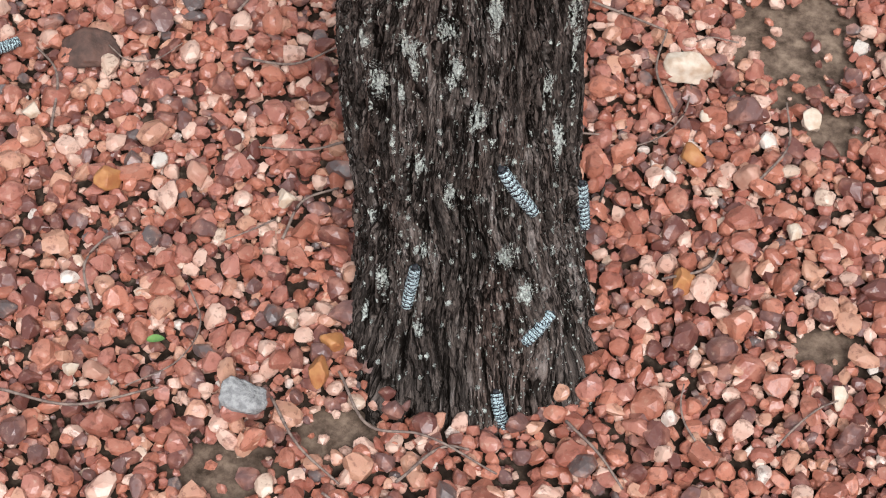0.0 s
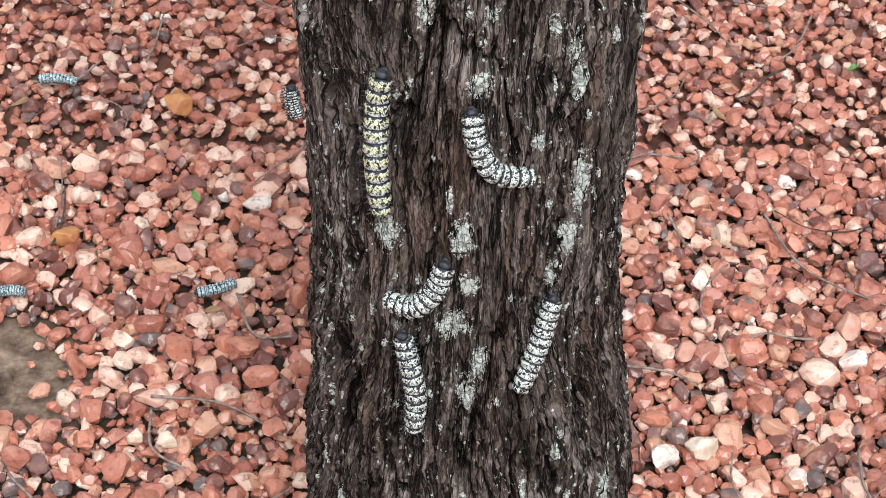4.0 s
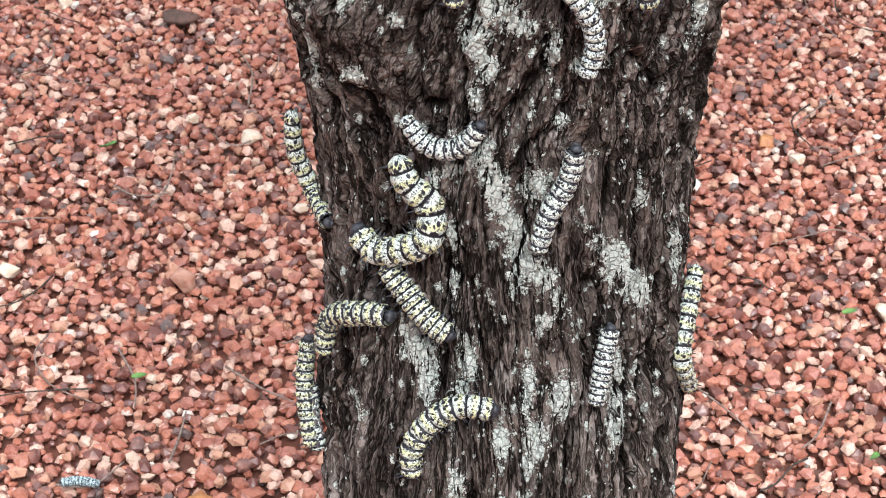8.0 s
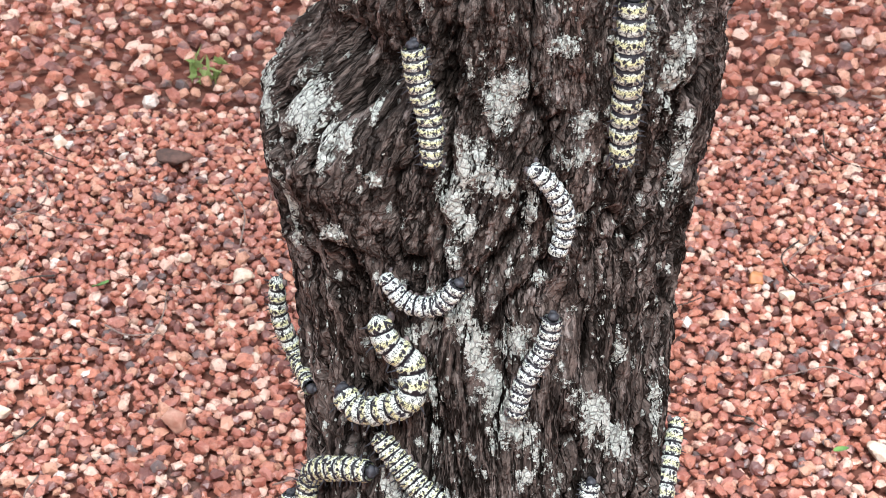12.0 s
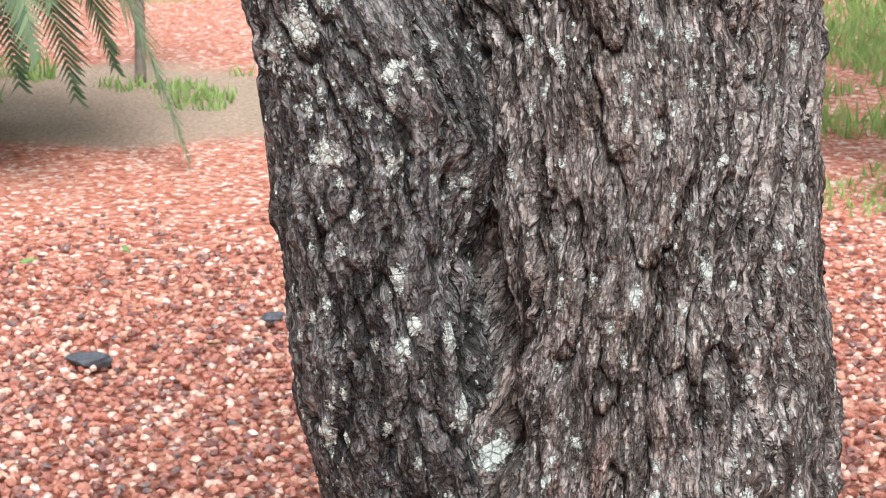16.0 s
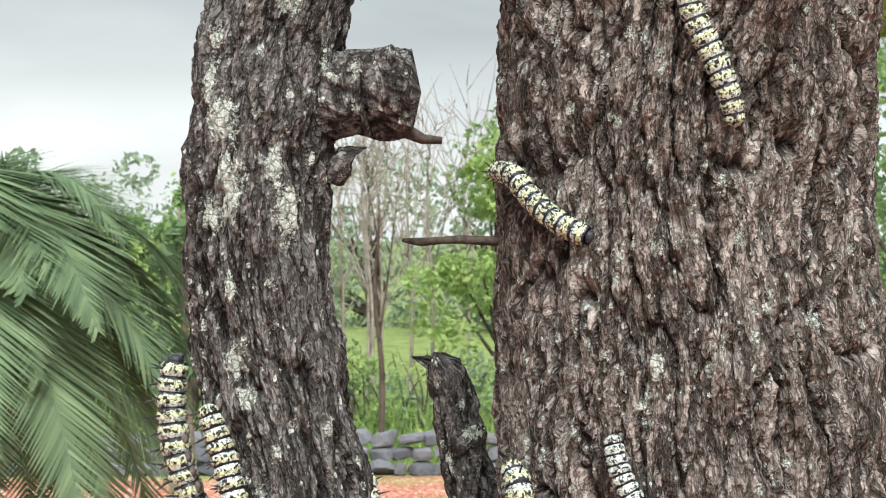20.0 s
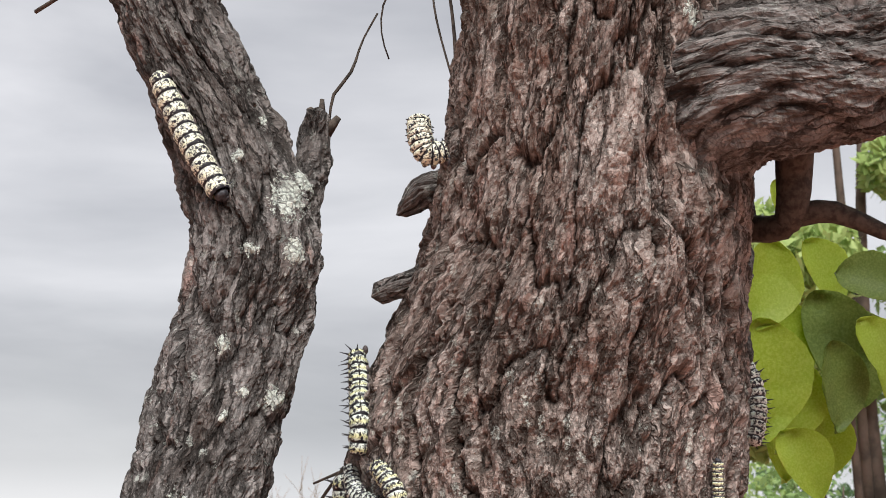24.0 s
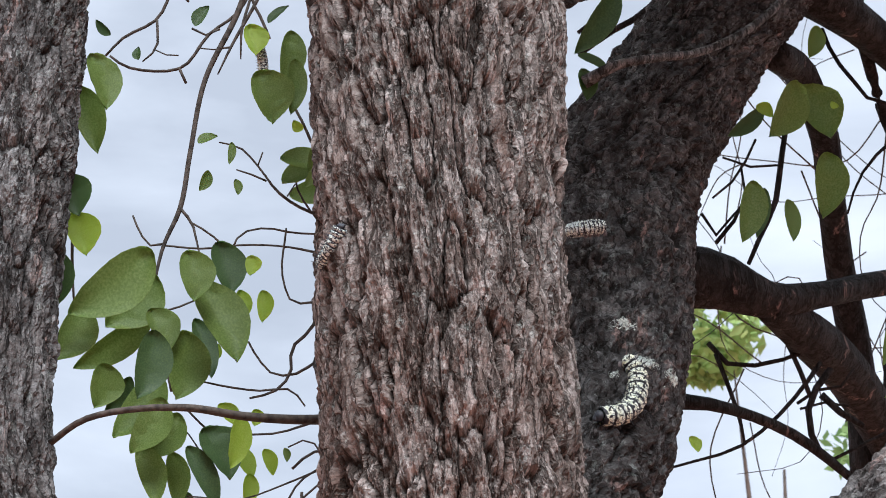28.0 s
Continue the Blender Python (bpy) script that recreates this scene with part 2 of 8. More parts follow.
        # small flecks all over
        wide = m.math("MULTIPLY", m.math("SUBTRACT", fine, 0.5), 1.7)
        dots = m.cells(m.co((1, 1, 0.7)), 150, 0)
        pick = m.add("ShaderNodeSeparateColor", 0, Color=m.cells(m.co((1, 1, 0.7)), 150, 1))
        fleck = m.math("MULTIPLY", m.step(m.math("ADD", dots, wide), 0.34, 0.29), m.step(pick, 0.80, 0.81))
        few = m.math("SUBTRACT", 1.0, m.math("MULTIPLY", m.step(sepz.outputs[2], 1.75, 2.25), 0.85))
        mask = m.math("MAXIMUM", mask, m.math("MULTIPLY", m.math("MULTIPLY", fleck, few), m.step(ridge, 0.3, 0.5)))
        tiny = m.cells(m.co((1, 1, 0.8)), 360, 0)
        chosen = m.add("ShaderNodeSeparateColor", 0, Color=m.cells(m.co((1, 1, 0.8)), 360, 1))
        tiny = m.math("MULTIPLY", m.step(m.math("ADD", tiny, wide), 0.36, 0.30), m.step(chosen, 0.84, 0.85))
        mask = m.math("MAXIMUM", mask, m.math("MULTIPLY", m.math("MULTIPLY", tiny, few), m.step(broad, 0.44, 0.56)))
        crustc = m.ramp(crust, (0.27, (0.22, 0.26, 0.22)), (0.36, (0.54, 0.60, 0.54)), (0.54, (0.82, 0.88, 0.81)))
        mask = m.math("MULTIPLY", mask, m.step(shut, 0.06, 0.22))
        # the crust is broken into small lobes
        lobes = m.step(m.math("ADD", m.cells(o, 230, 0, "DISTANCE_TO_EDGE"), m.math("MULTIPLY", m.math("SUBTRACT", fine, 0.5), 0.3)), 0.0, 0.10)
        crustc = m.mix(m.math("ADD", m.math("MULTIPLY", lobes, 0.55), 0.45), (0.10, 0.115, 0.10), crustc)
        c = m.mix(mask, c, crustc)
        height = m.math("ADD", m.math("MULTIPLY", height, m.math("SUBTRACT", 1.0, m.math("MULTIPLY", mask, 0.6))), m.math("MULTIPLY", mask, m.math("ADD", m.math("MULTIPLY", crust, 0.8), m.math("MULTIPLY", lobes, 0.9))))
    m.bump(height, 1.0, 0.0030)
    return m.done(c)


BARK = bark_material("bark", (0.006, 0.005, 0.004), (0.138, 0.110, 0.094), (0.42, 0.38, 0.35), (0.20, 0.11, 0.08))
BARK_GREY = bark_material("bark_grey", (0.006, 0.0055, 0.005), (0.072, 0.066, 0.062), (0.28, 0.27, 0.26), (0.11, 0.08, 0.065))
# back limb bark: darker, with the crown's shade put into its colour
BARK_SHADED = bark_material("bark_shaded", (0.005, 0.0045, 0.004), (0.036, 0.032, 0.030), (0.15, 0.145, 0.14), (0.07, 0.05, 0.04))
# near-black: the boughs' backlit look against the sky put into the colour
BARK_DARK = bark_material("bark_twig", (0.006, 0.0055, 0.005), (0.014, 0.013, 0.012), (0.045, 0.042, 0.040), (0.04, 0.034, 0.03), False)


def plain(name, color, other=None, scale=60, rough=0.8, spec=0.3, bump=0.0, dist=0.002):
    m = Nodes(name, rough, spec)
    n = m.noise(m.co(), scale, 5, 0.6)
    c = m.mix(m.step(n, 0.35, 0.68), color, other or tuple(0.6 * a for a in color))
    if bump:
        m.bump(n, bump, dist)
    return m.done(c)


# ---- mesh helpers ----
def mesh(name, verts, faces, mat, smooth=True):
    """A mesh from arrays: verts n x 3, faces n x 3 or n x 4."""
    verts, faces = np.asarray(verts, np.float32), np.asarray(faces, np.int32)
    me = bpy.data.meshes.new(name)
    k = faces.shape[1]
    me.vertices.add(len(verts))
    me.vertices.foreach_set("co", verts.ravel())
    me.loops.add(faces.size)
    me.loops.foreach_set("vertex_index", faces.ravel())
    me.polygons.add(len(faces))
    me.polygons.foreach_set("loop_start", np.arange(0, faces.size, k, dtype=np.int32))
    me.polygons.foreach_set("use_smooth", np.full(len(faces), smooth))
    me.update(calc_edges=True)
    me.materials.append(mat)
    return me


def attribute(me, name, values, kind="FLOAT"):
    a = me.attributes.new(name, kind, "POINT")
    a.data.foreach_set("vector" if kind == "FLOAT_VECTOR" else "value", np.asarray(values, np.float32).ravel())


def thing(name, label, category, group="", kind="", at=(0, 0, 0)):
    ob = new(name)
    ob.location = at
    ob.empty_display_size = 0.02
    return tagged(ob, label, category, group, kind)


def child(name, me, parent, label=""):
    ob = new(name, me)
    ob.parent = parent
    return tagged(ob, label)


# ---- noise on arrays ----
def hash3(i, j, k, seed=0):
    h = (i * 374761393 + j * 668265263 + k * 2147483647 + seed * 1274126177) & 0xFFFFFFFF
    h = ((h ^ (h >> 13)) * 1274126177) & 0xFFFFFFFF
    return ((h ^ (h >> 16)) & 0xFFFFFF) / float(0x1000000)


def vnoise(p, seed=0):
    """Value noise in 0..1 at the rows of p."""
    q = np.floor(p).astype(np.int64)
    f = p - q
    f = f * f * (3 - 2 * f)
    total = np.zeros(len(p))
    for a in (0, 1):
        for b in (0, 1):
            for c in (0, 1):
                w = (f[:, 0] if a else 1 - f[:, 0]) * (f[:, 1] if b else 1 - f[:, 1]) * (f[:, 2] if c else 1 - f[:, 2])
                total += w * hash3(q[:, 0] + a, q[:, 1] + b, q[:, 2] + c, seed)
    return total


def fbm(p, octaves=4, seed=0):
    s, w, total = np.zeros(len(p)), 1.0, 0.0
    for o in range(octaves):
        s += w * vnoise(p * 2.0**o, seed + o)
        total += w
        w *= 0.5
    return s / total


def spline(rows, step):
    """Rows of numbers, smoothly filled in so that the first three columns move by about step."""
    rows = np.asarray(rows, float)
    knots = np.r_[0, np.cumsum(np.linalg.norm(np.diff(rows[:, :3], axis=0), axis=1))]
    t = np.linspace(0, knots[-1], max(2, int(knots[-1] / step) + 1))
    slope = np.gradient(rows, knots, axis=0)
    i = np.clip(np.searchsorted(knots, t, "right") - 1, 0, len(rows) - 2)
    h = (knots[i + 1] - knots[i])[:, None]
    u = ((t - knots[i]) / h[:, 0])[:, None]
    a, b, ma, mb = rows[i], rows[i + 1], slope[i] * h, slope[i + 1] * h
    return t, (2 * u**3 - 3 * u**2 + 1) * a + (u**3 - 2 * u**2 + u) * ma + (3 * u**2 - 2 * u**3) * b + (u**3 - u**2) * mb


LICHENS = []


def lichen(x, z, w, h, y=None, tilt=0.0):
    """A crust of lichen about w wide and h high on the side of the tree that is open to view."""
    LICHENS.append((x, z, w, h, tilt))


def barked_tube(name, rows, step, segments, mat, depth=0.008, front=0.0, seed=0, shape=None, upright=False, use_lichen=True, cap=True, across=False, flow=None):
    """A limb with furrowed bark: rows of x, y, z, radius across, radius in depth along its axis. front: share by which the points crowd on the -y side."""
    s, r = spline(rows, step)
    axis = np.gradient(r[:, :3], s, axis=0)
    if upright:
        axis[:] = (0, 0, 1)
    axis /= np.linalg.norm(axis, axis=1)[:, None]
    side = np.cross(np.array([0.0, 1.0, 0.0]), axis)
    side /= np.linalg.norm(side, axis=1)[:, None]
    fore = np.cross(axis, side)
    a = np.linspace(0, 2 * np.pi, segments, endpoint=False)
    a = a - front * np.sin(a)  # angle 0 looks to -y
    ca, sa = np.cos(a), np.sin(a)
    n, k = len(s), segments
    normal = (sa[None, :, None] * side[:, None] - ca[None, :, None] * fore[:, None]).reshape(-1, 3)
    rx, ry = r[:, 3][:, None], r[:, 4][:, None]
    flat = (r[:, None, :3] + (rx * sa)[..., None] * side[:, None] - (ry * ca)[..., None] * fore[:, None]).reshape(-1, 3)
    mean = float(np.mean(r[:, 3]))
    co = np.stack([np.broadcast_to(mean * sa, (n, k)), np.broadcast_to(-mean * ca, (n, k)), np.broadcast_to(s[:, None], (n, k))], -1).reshape(-1, 3)
    if across:
        co = co[:, [2, 1, 0]]
    # furrows that wander and branch, finer cracks between them, and torn layers of bark
    warp = np.stack([fbm(co * (14, 14, 7), 3, seed + 3) - 0.5, fbm(co * (14, 14, 7), 3, seed + 7) - 0.5, 0 * co[:, 0]], -1)
    p = co + warp * min(0.026, 0.4 * mean)
    if flow is not None:
        p[:, 0] += flow(flat)
    p[:, 2] = (0.75 if upright else 1.9) * p[:, 2] + 0.60 * np.maximum(flat[:, 2] - 0.95, 0) + 0.35 * np.maximum(flat[:, 2] - 1.85, 0)  # long strands low down, shorter plates higher up
    grain = p.copy()
    p = p + 0.0022 * np.stack([vnoise(co * (420, 420, 210), seed + 5) - 0.5, vnoise(co * (420, 420, 210), seed + 6) - 0.5, 2.5 * (vnoise(co * (300, 300, 150), seed + 8) - 0.5)], -1)

    def vein(q, width, s, octaves=3):
        """1 on the plates, falling to 0 in the cracks between them."""
        return np.clip(np.abs(fbm(q, octaves, s) - 0.5) / width, 0, 1)

    main = vein(p * (56, 56, 9), 0.080, seed + 11) ** 0.6
    second = vein(p * (150, 150, 27), 0.085, seed + 21) ** 0.6
    third = vein(p * (330, 330, 75), 0.10, seed + 27, 2)
    tone = 9.0 * fbm(p * (105, 105, 26), 3, seed + 31)
    level = np.floor(tone)
    layer = level + np.clip((tone - level) / 0.16, 0, 1) - 4.5
    lumps = fbm(co * (9, 9, 4), 3, seed + 41) - 0.5
    size = min(1.0, depth / 0.0045)
    ridge = np.clip(main * (0.55 + 0.45 * second) * (0.78 + 0.22 * third), 0, 1)
    flatter = 1.0 - 0.22 * np.clip((flat[:, 2] - 1.05) / 0.35, 0, 1)  # shallower furrows higher up
    off = -0.0016 * size + flatter * (depth * 1.35 * (main - 0.85) + size * (0.0026 * (second - 0.8) + 0.0011 * (third - 0.7) + 0.0013 * layer)) + lumps * min(0.007, 0.10 * mean)
    if shape is not None:
        off = off + shape(flat)
    field = np.zeros(len(co))
    if use_lichen:
        soft = fbm(co * (45, 45, 30), 3, seed + 51) - 0.5
        for x, z, w, h, tilt in LICHENS:
            far = max(w, h)
            some = np.where((np.abs(flat[:, 2] - z) < far) & (np.abs(flat[:, 0] - x) < far) & (normal[:, 1] < 0.35))[0]
            if len(some) == 0:
                continue
            dx, dz = flat[some, 0] - x, flat[some, 2] - z
            if z < 0.75:
                w, h = 0.75 * w, 0.72 * h
            c, t = math.cos(tilt), math.sin(tilt)
            dx, dz = c * dx + t * dz, c * dz - t * dx
            rr = np.sqrt((dx / (0.5 * w)) ** 2 + (dz / (0.5 * h)) ** 2)
            field[some] = np.maximum(field[some], np.clip(1.28 - 0.78 * rr + 0.5 * soft[some], 0, 1.2))
    v = flat + normal * (off + 0.0014 * np.clip(field, 0, 1))[:, None]
    i, j = np.meshgrid(np.arange(n - 1), np.arange(k), indexing="ij")
    j2 = (j + 1) % k
    faces = np.stack([i * k + j, i * k + j2, (i + 1) * k + j2, (i + 1) * k + j], -1).reshape(-1, 4)
    if cap:
        v = np.r_[v, r[-1:, :3] + axis[-1:] * 0.004, r[:1, :3]]
        ridge, field = np.r_[ridge, 0.5, 0.5], np.r_[field, 0, 0]
        jj = np.arange(k)
        top = np.stack([(n - 1) * k + jj, (n - 1) * k + (jj + 1) % k, np.full(k, n * k), np.full(k, n * k)], -1)
        faces = np.r_[faces, np.stack([(n - 1) * k + jj[::2], (n - 1) * k + (jj[::2] + 1) % k, (n - 1) * k + (jj[::2] + 2) % k, np.full(len(jj[::2]), n * k)], -1)]
    me = mesh(name, v, faces, mat, smooth=False)
    grain = np.r_[grain, grain[-1:], grain[:1]] if cap else grain
    attribute(me, "bark_co", grain, "FLOAT_VECTOR")
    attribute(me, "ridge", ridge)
    attribute(me, "lichen", field)
    return me


# crusts of lichen, from the foot of the trunk upwards
lichen(-0.075, 0.285, 0.022, 0.042)
lichen(-0.017, 0.362, 0.024, 0.041)
lichen(-0.010, 0.323, 0.022, 0.046)
lichen(0.024, 0.380, 0.021, 0.049)
lichen(-0.051, 0.339, 0.019, 0.025)
lichen(-0.043, 0.320, 0.010, 0.025)
lichen(-0.037, 0.341, 0.007, 0.017)
lichen(0.011, 0.278, 0.017, 0.038)
lichen(-0.010, 0.202, 0.015, 0.030)
lichen(-0.090, 0.317, 0.007, 0.025)
lichen(-0.054, 0.292, 0.010, 0.025)
lichen(-0.039, 0.224, 0.017, 0.026)
lichen(0.085, 0.224, 0.010, 0.052)
lichen(0.099, 0.283, 0.011, 0.095)
lichen(0.039, 0.138, 0.026, 0.031)
lichen(0.060, 0.103, 0.018, 0.022)
lichen(-0.068, 0.087, 0.012, 0.032)
lichen(-0.034, 0.144, 0.015, 0.013)
lichen(-0.079, 0.144, 0.010, 0.018)
lichen(-0.032, 0.070, 0.009, 0.014)
lichen(-0.079, 0.117, 0.004, 0.023)
lichen(-0.061, 0.240, 0.005, 0.017)
lichen(-0.081, 0.043, 0.005, 0.019)
lichen(-0.009, 0.097, 0.009, 0.009)
lichen(0.073, 0.282, 0.010, 0.043)
lichen(-0.052, 0.634, 0.016, 0.027)
lichen(-0.009, 0.641, 0.016, 0.031)
lichen(-0.006, 0.612, 0.013, 0.021)
lichen(0.055, 0.653, 0.010, 0.032)
lichen(0.049, 0.630, 0.011, 0.027)
lichen(0.043, 0.608, 0.010, 0.023)
lichen(-0.014, 0.585, 0.023, 0.025)
lichen(0.002, 0.559, 0.013, 0.023)
lichen(-0.005, 0.538, 0.013, 0.033)
lichen(-0.080, 0.576, 0.004, 0.012)
lichen(-0.062, 0.578, 0.007, 0.012)
lichen(0.048, 0.483, 0.007, 0.015)
lichen(0.020, 0.424, 0.014, 0.040)
lichen(0.024, 0.379, 0.022, 0.031)
lichen(-0.014, 0.359, 0.020, 0.031)
lichen(-0.038, 0.433, 0.005, 0.017)
lichen(-0.054, 0.391, 0.009, 0.025)
lichen(-0.036, 0.401, 0.018, 0.012)
lichen(-0.080, 0.396, 0.011, 0.018)
lichen(-0.066, 0.431, 0.005, 0.015)
lichen(-0.085, 0.421, 0.007, 0.015)
lichen(0.082, 0.428, 0.011, 0.036)
lichen(0.095, 0.336, 0.010, 0.037)
lichen(-0.045, 0.338, 0.015, 0.026)
lichen(-0.075, 0.360, 0.004, 0.008)
lichen(-0.088, 0.316, 0.007, 0.019)
lichen(-0.093, 0.445, 0.004, 0.020)
lichen(0.031, 0.459, 0.006, 0.025)
lichen(-0.029, 0.823, 0.012, 0.015)
lichen(-0.047, 0.821, 0.009, 0.012)
lichen(0.006, 0.822, 0.006, 0.034)
lichen(0.023, 0.820, 0.010, 0.023)
lichen(0.056, 0.803, 0.012, 0.043)
lichen(-0.008, 0.795, 0.007, 0.019)
lichen(0.010, 0.796, 0.009, 0.023)
lichen(0.007, 0.782, 0.006, 0.012)
lichen(-0.031, 0.769, 0.008, 0.027)
lichen(0.005, 0.766, 0.008, 0.006)
lichen(0.050, 0.741, 0.009, 0.024)
lichen(0.054, 0.720, 0.012, 0.024)
lichen(0.040, 0.724, 0.005, 0.014)
lichen(-0.002, 0.729, 0.018, 0.018)
lichen(0.032, 0.692, 0.008, 0.016)
lichen(0.056, 0.663, 0.011, 0.037)
lichen(0.051, 0.630, 0.010, 0.025)
lichen(-0.053, 0.633, 0.013, 0.029)
lichen(-0.088, 0.793, 0.011, 0.014)
lichen(0.076, 0.733, 0.004, 0.012)
lichen(-0.017, 0.664, 0.005, 0.020)
lichen(0.040, 0.754, 0.005, 0.012)
lichen(-0.076, 0.994, 0.009, 0.013)
lichen(-0.101, 1.001, 0.008, 0.037)
lichen(-0.057, 1.032, 0.007, 0.008)
lichen(-0.017, 1.012, 0.014, 0.014)
lichen(-0.021, 1.028, 0.014, 0.026)
lichen(-0.022, 0.995, 0.007, 0.013)
lichen(-0.010, 1.041, 0.022, 0.013)
lichen(0.015, 1.017, 0.007, 0.026)
lichen(0.033, 1.011, 0.014, 0.010)
lichen(0.021, 0.980, 0.010, 0.005)
lichen(-0.019, 0.960, 0.013, 0.020)
lichen(-0.010, 0.940, 0.014, 0.030)
lichen(-0.000, 0.907, 0.013, 0.031)
lichen(0.013, 0.890, 0.015, 0.017)
lichen(0.007, 0.942, 0.010, 0.023)
lichen(0.051, 0.890, 0.015, 0.028)
lichen(0.063, 0.871, 0.012, 0.014)
lichen(0.013, 0.866, 0.009, 0.009)
lichen(-0.050, 0.842, 0.018, 0.021)
lichen(-0.033, 0.885, 0.007, 0.024)
lichen(-0.026, 0.842, 0.012, 0.032)
lichen(-0.047, 0.831, 0.012, 0.021)
lichen(0.007, 0.830, 0.007, 0.021)
lichen(0.025, 0.823, 0.009, 0.019)
lichen(0.058, 0.817, 0.014, 0.039)
lichen(0.053, 0.797, 0.009, 0.022)
lichen(-0.007, 0.799, 0.011, 0.019)
lichen(0.011, 0.800, 0.011, 0.018)
lichen(-0.031, 0.776, 0.009, 0.018)
lichen(-0.090, 0.796, 0.011, 0.013)
lichen(0.088, 0.871, 0.006, 0.036)
lichen(0.064, 0.922, 0.006, 0.021)
lichen(-0.042, 0.945, 0.007, 0.010)
lichen(-0.033, 0.950, 0.009, 0.010)
lichen(-0.086, 1.054, 0.016, 0.032)
lichen(-0.077, 1.046, 0.008, 0.023)
lichen(0.001, 1.077, 0.016, 0.024)
lichen(0.007, 1.088, 0.013, 0.012)
lichen(-0.012, 1.047, 0.016, 0.025)
lichen(-0.001, 1.035, 0.014, 0.013)
lichen(-0.017, 1.011, 0.012, 0.017)
lichen(0.041, 1.069, 0.009, 0.011)
lichen(0.037, 1.048, 0.014, 0.012)
lichen(0.041, 1.010, 0.011, 0.010)
lichen(0.016, 1.022, 0.008, 0.022)
lichen(0.092, 1.023, 0.011, 0.036)
lichen(0.094, 1.049, 0.007, 0.013)
lichen(-0.070, 1.049, 0.010, 0.013)
lichen(-0.056, 1.033, 0.006, 0.007)
lichen(-0.101, 1.011, 0.006, 0.030)
lichen(-0.101, 0.980, 0.006, 0.024)
lichen(-0.059, 1.063, 0.005, 0.009)
lichen(0.000, 1.079, 0.015, 0.029)
lichen(0.011, 1.089, 0.011, 0.014)
lichen(0.030, 1.109, 0.013, 0.009)
lichen(0.039, 1.065, 0.009, 0.012)
lichen(-0.008, 1.179, 0.015, 0.017)
lichen(-0.001, 1.158, 0.012, 0.010)
lichen(-0.004, 1.147, 0.008, 0.007)
lichen(-0.025, 1.187, 0.013, 0.008)
lichen(-0.011, 1.212, 0.010, 0.016)
lichen(0.015, 1.193, 0.013, 0.014)
lichen(0.021, 1.175, 0.013, 0.014)
lichen(0.046, 1.184, 0.008, 0.033)
lichen(0.050, 1.158, 0.010, 0.031)
lichen(0.069, 1.106, 0.011, 0.026)
lichen(0.090, 1.096, 0.014, 0.024)
lichen(-0.002, 1.247, 0.009, 0.011)
lichen(0.004, 1.240, 0.005, 0.008)
lichen(0.083, 1.226, 0.009, 0.011)
lichen(0.036, 1.274, 0.007, 0.032)
lichen(0.052, 1.270, 0.006, 0.013)
lichen(-0.081, 1.275, 0.006, 0.011)
lichen(-0.063, 1.172, 0.006, 0.017)
lichen(-0.086, 1.245, 0.004, 0.008)
lichen(-0.013, 1.094, 0.004, 0.017)
lichen(-0.035, 1.132, 0.003, 0.020)
lichen(0.078, 1.151, 0.013, 0.034)
lichen(0.085, 1.072, 0.014, 0.039)
lichen(-0.017, 1.270, 0.005, 0.008)
lichen(-0.106, 1.044, 0.007, 0.019)
lichen(-0.115, 1.367, 0.006, 0.016)
lichen(-0.088, 1.289, 0.013, 0.013)
lichen(-0.079, 1.274, 0.006, 0.009)
lichen(-0.083, 1.442, 0.007, 0.011)
lichen(-0.081, 1.410, 0.006, 0.014)
lichen(-0.076, 1.422, 0.006, 0.008)
lichen(-0.059, 1.415, 0.008, 0.011)
lichen(-0.054, 1.379, 0.007, 0.015)
lichen(-0.036, 1.357, 0.007, 0.014)
lichen(-0.032, 1.307, 0.007, 0.013)
lichen(0.067, 1.339, 0.007, 0.018)
lichen(0.038, 1.282, 0.006, 0.020)
lichen(0.053, 1.268, 0.005, 0.015)
lichen(0.046, 1.443, 0.005, 0.015)
lichen(-0.003, 1.306, 0.005, 0.005)
lichen(-0.047, 1.356, 0.004, 0.013)
lichen(-0.018, 1.361, 0.003, 0.004)
lichen(-0.064, 1.249, 0.003, 0.016)
lichen(-0.085, 1.242, 0.005, 0.009)
lichen(-0.002, 1.245, 0.010, 0.008)
lichen(0.017, 1.436, 0.005, 0.012)
lichen(0.048, 1.619, 0.008, 0.016)
lichen(-0.017, 1.535, 0.005, 0.007)
lichen(-0.122, 1.548, 0.012, 0.016)
lichen(-0.102, 1.629, 0.012, 0.014)
lichen(-0.102, 1.596, 0.008, 0.024)
lichen(-0.110, 1.570, 0.006, 0.010)
lichen(-0.084, 1.530, 0.007, 0.011)
lichen(-0.085, 1.516, 0.005, 0.014)
lichen(-0.135, 1.535, 0.010, 0.015)
lichen(-0.113, 1.495, 0.011, 0.012)
lichen(-0.084, 1.491, 0.006, 0.010)
lichen(-0.124, 1.565, 0.006, 0.011)
lichen(-0.129, 1.583, 0.004, 0.004)
lichen(-0.117, 1.530, 0.005, 0.005)
lichen(-0.053, 1.659, 0.003, 0.013)
lichen(0.065, 1.703, 0.012, 0.017)
lichen(0.089, 1.709, 0.010, 0.018)
lichen(-0.178, 1.789, 0.007, 0.014)
lichen(-0.173, 1.775, 0.007, 0.010)
lichen(-0.180, 1.864, 0.011, 0.029)
lichen(-0.190, 1.850, 0.011, 0.015)
lichen(-0.162, 1.873, 0.007, 0.010)
lichen(-0.156, 1.854, 0.011, 0.022)
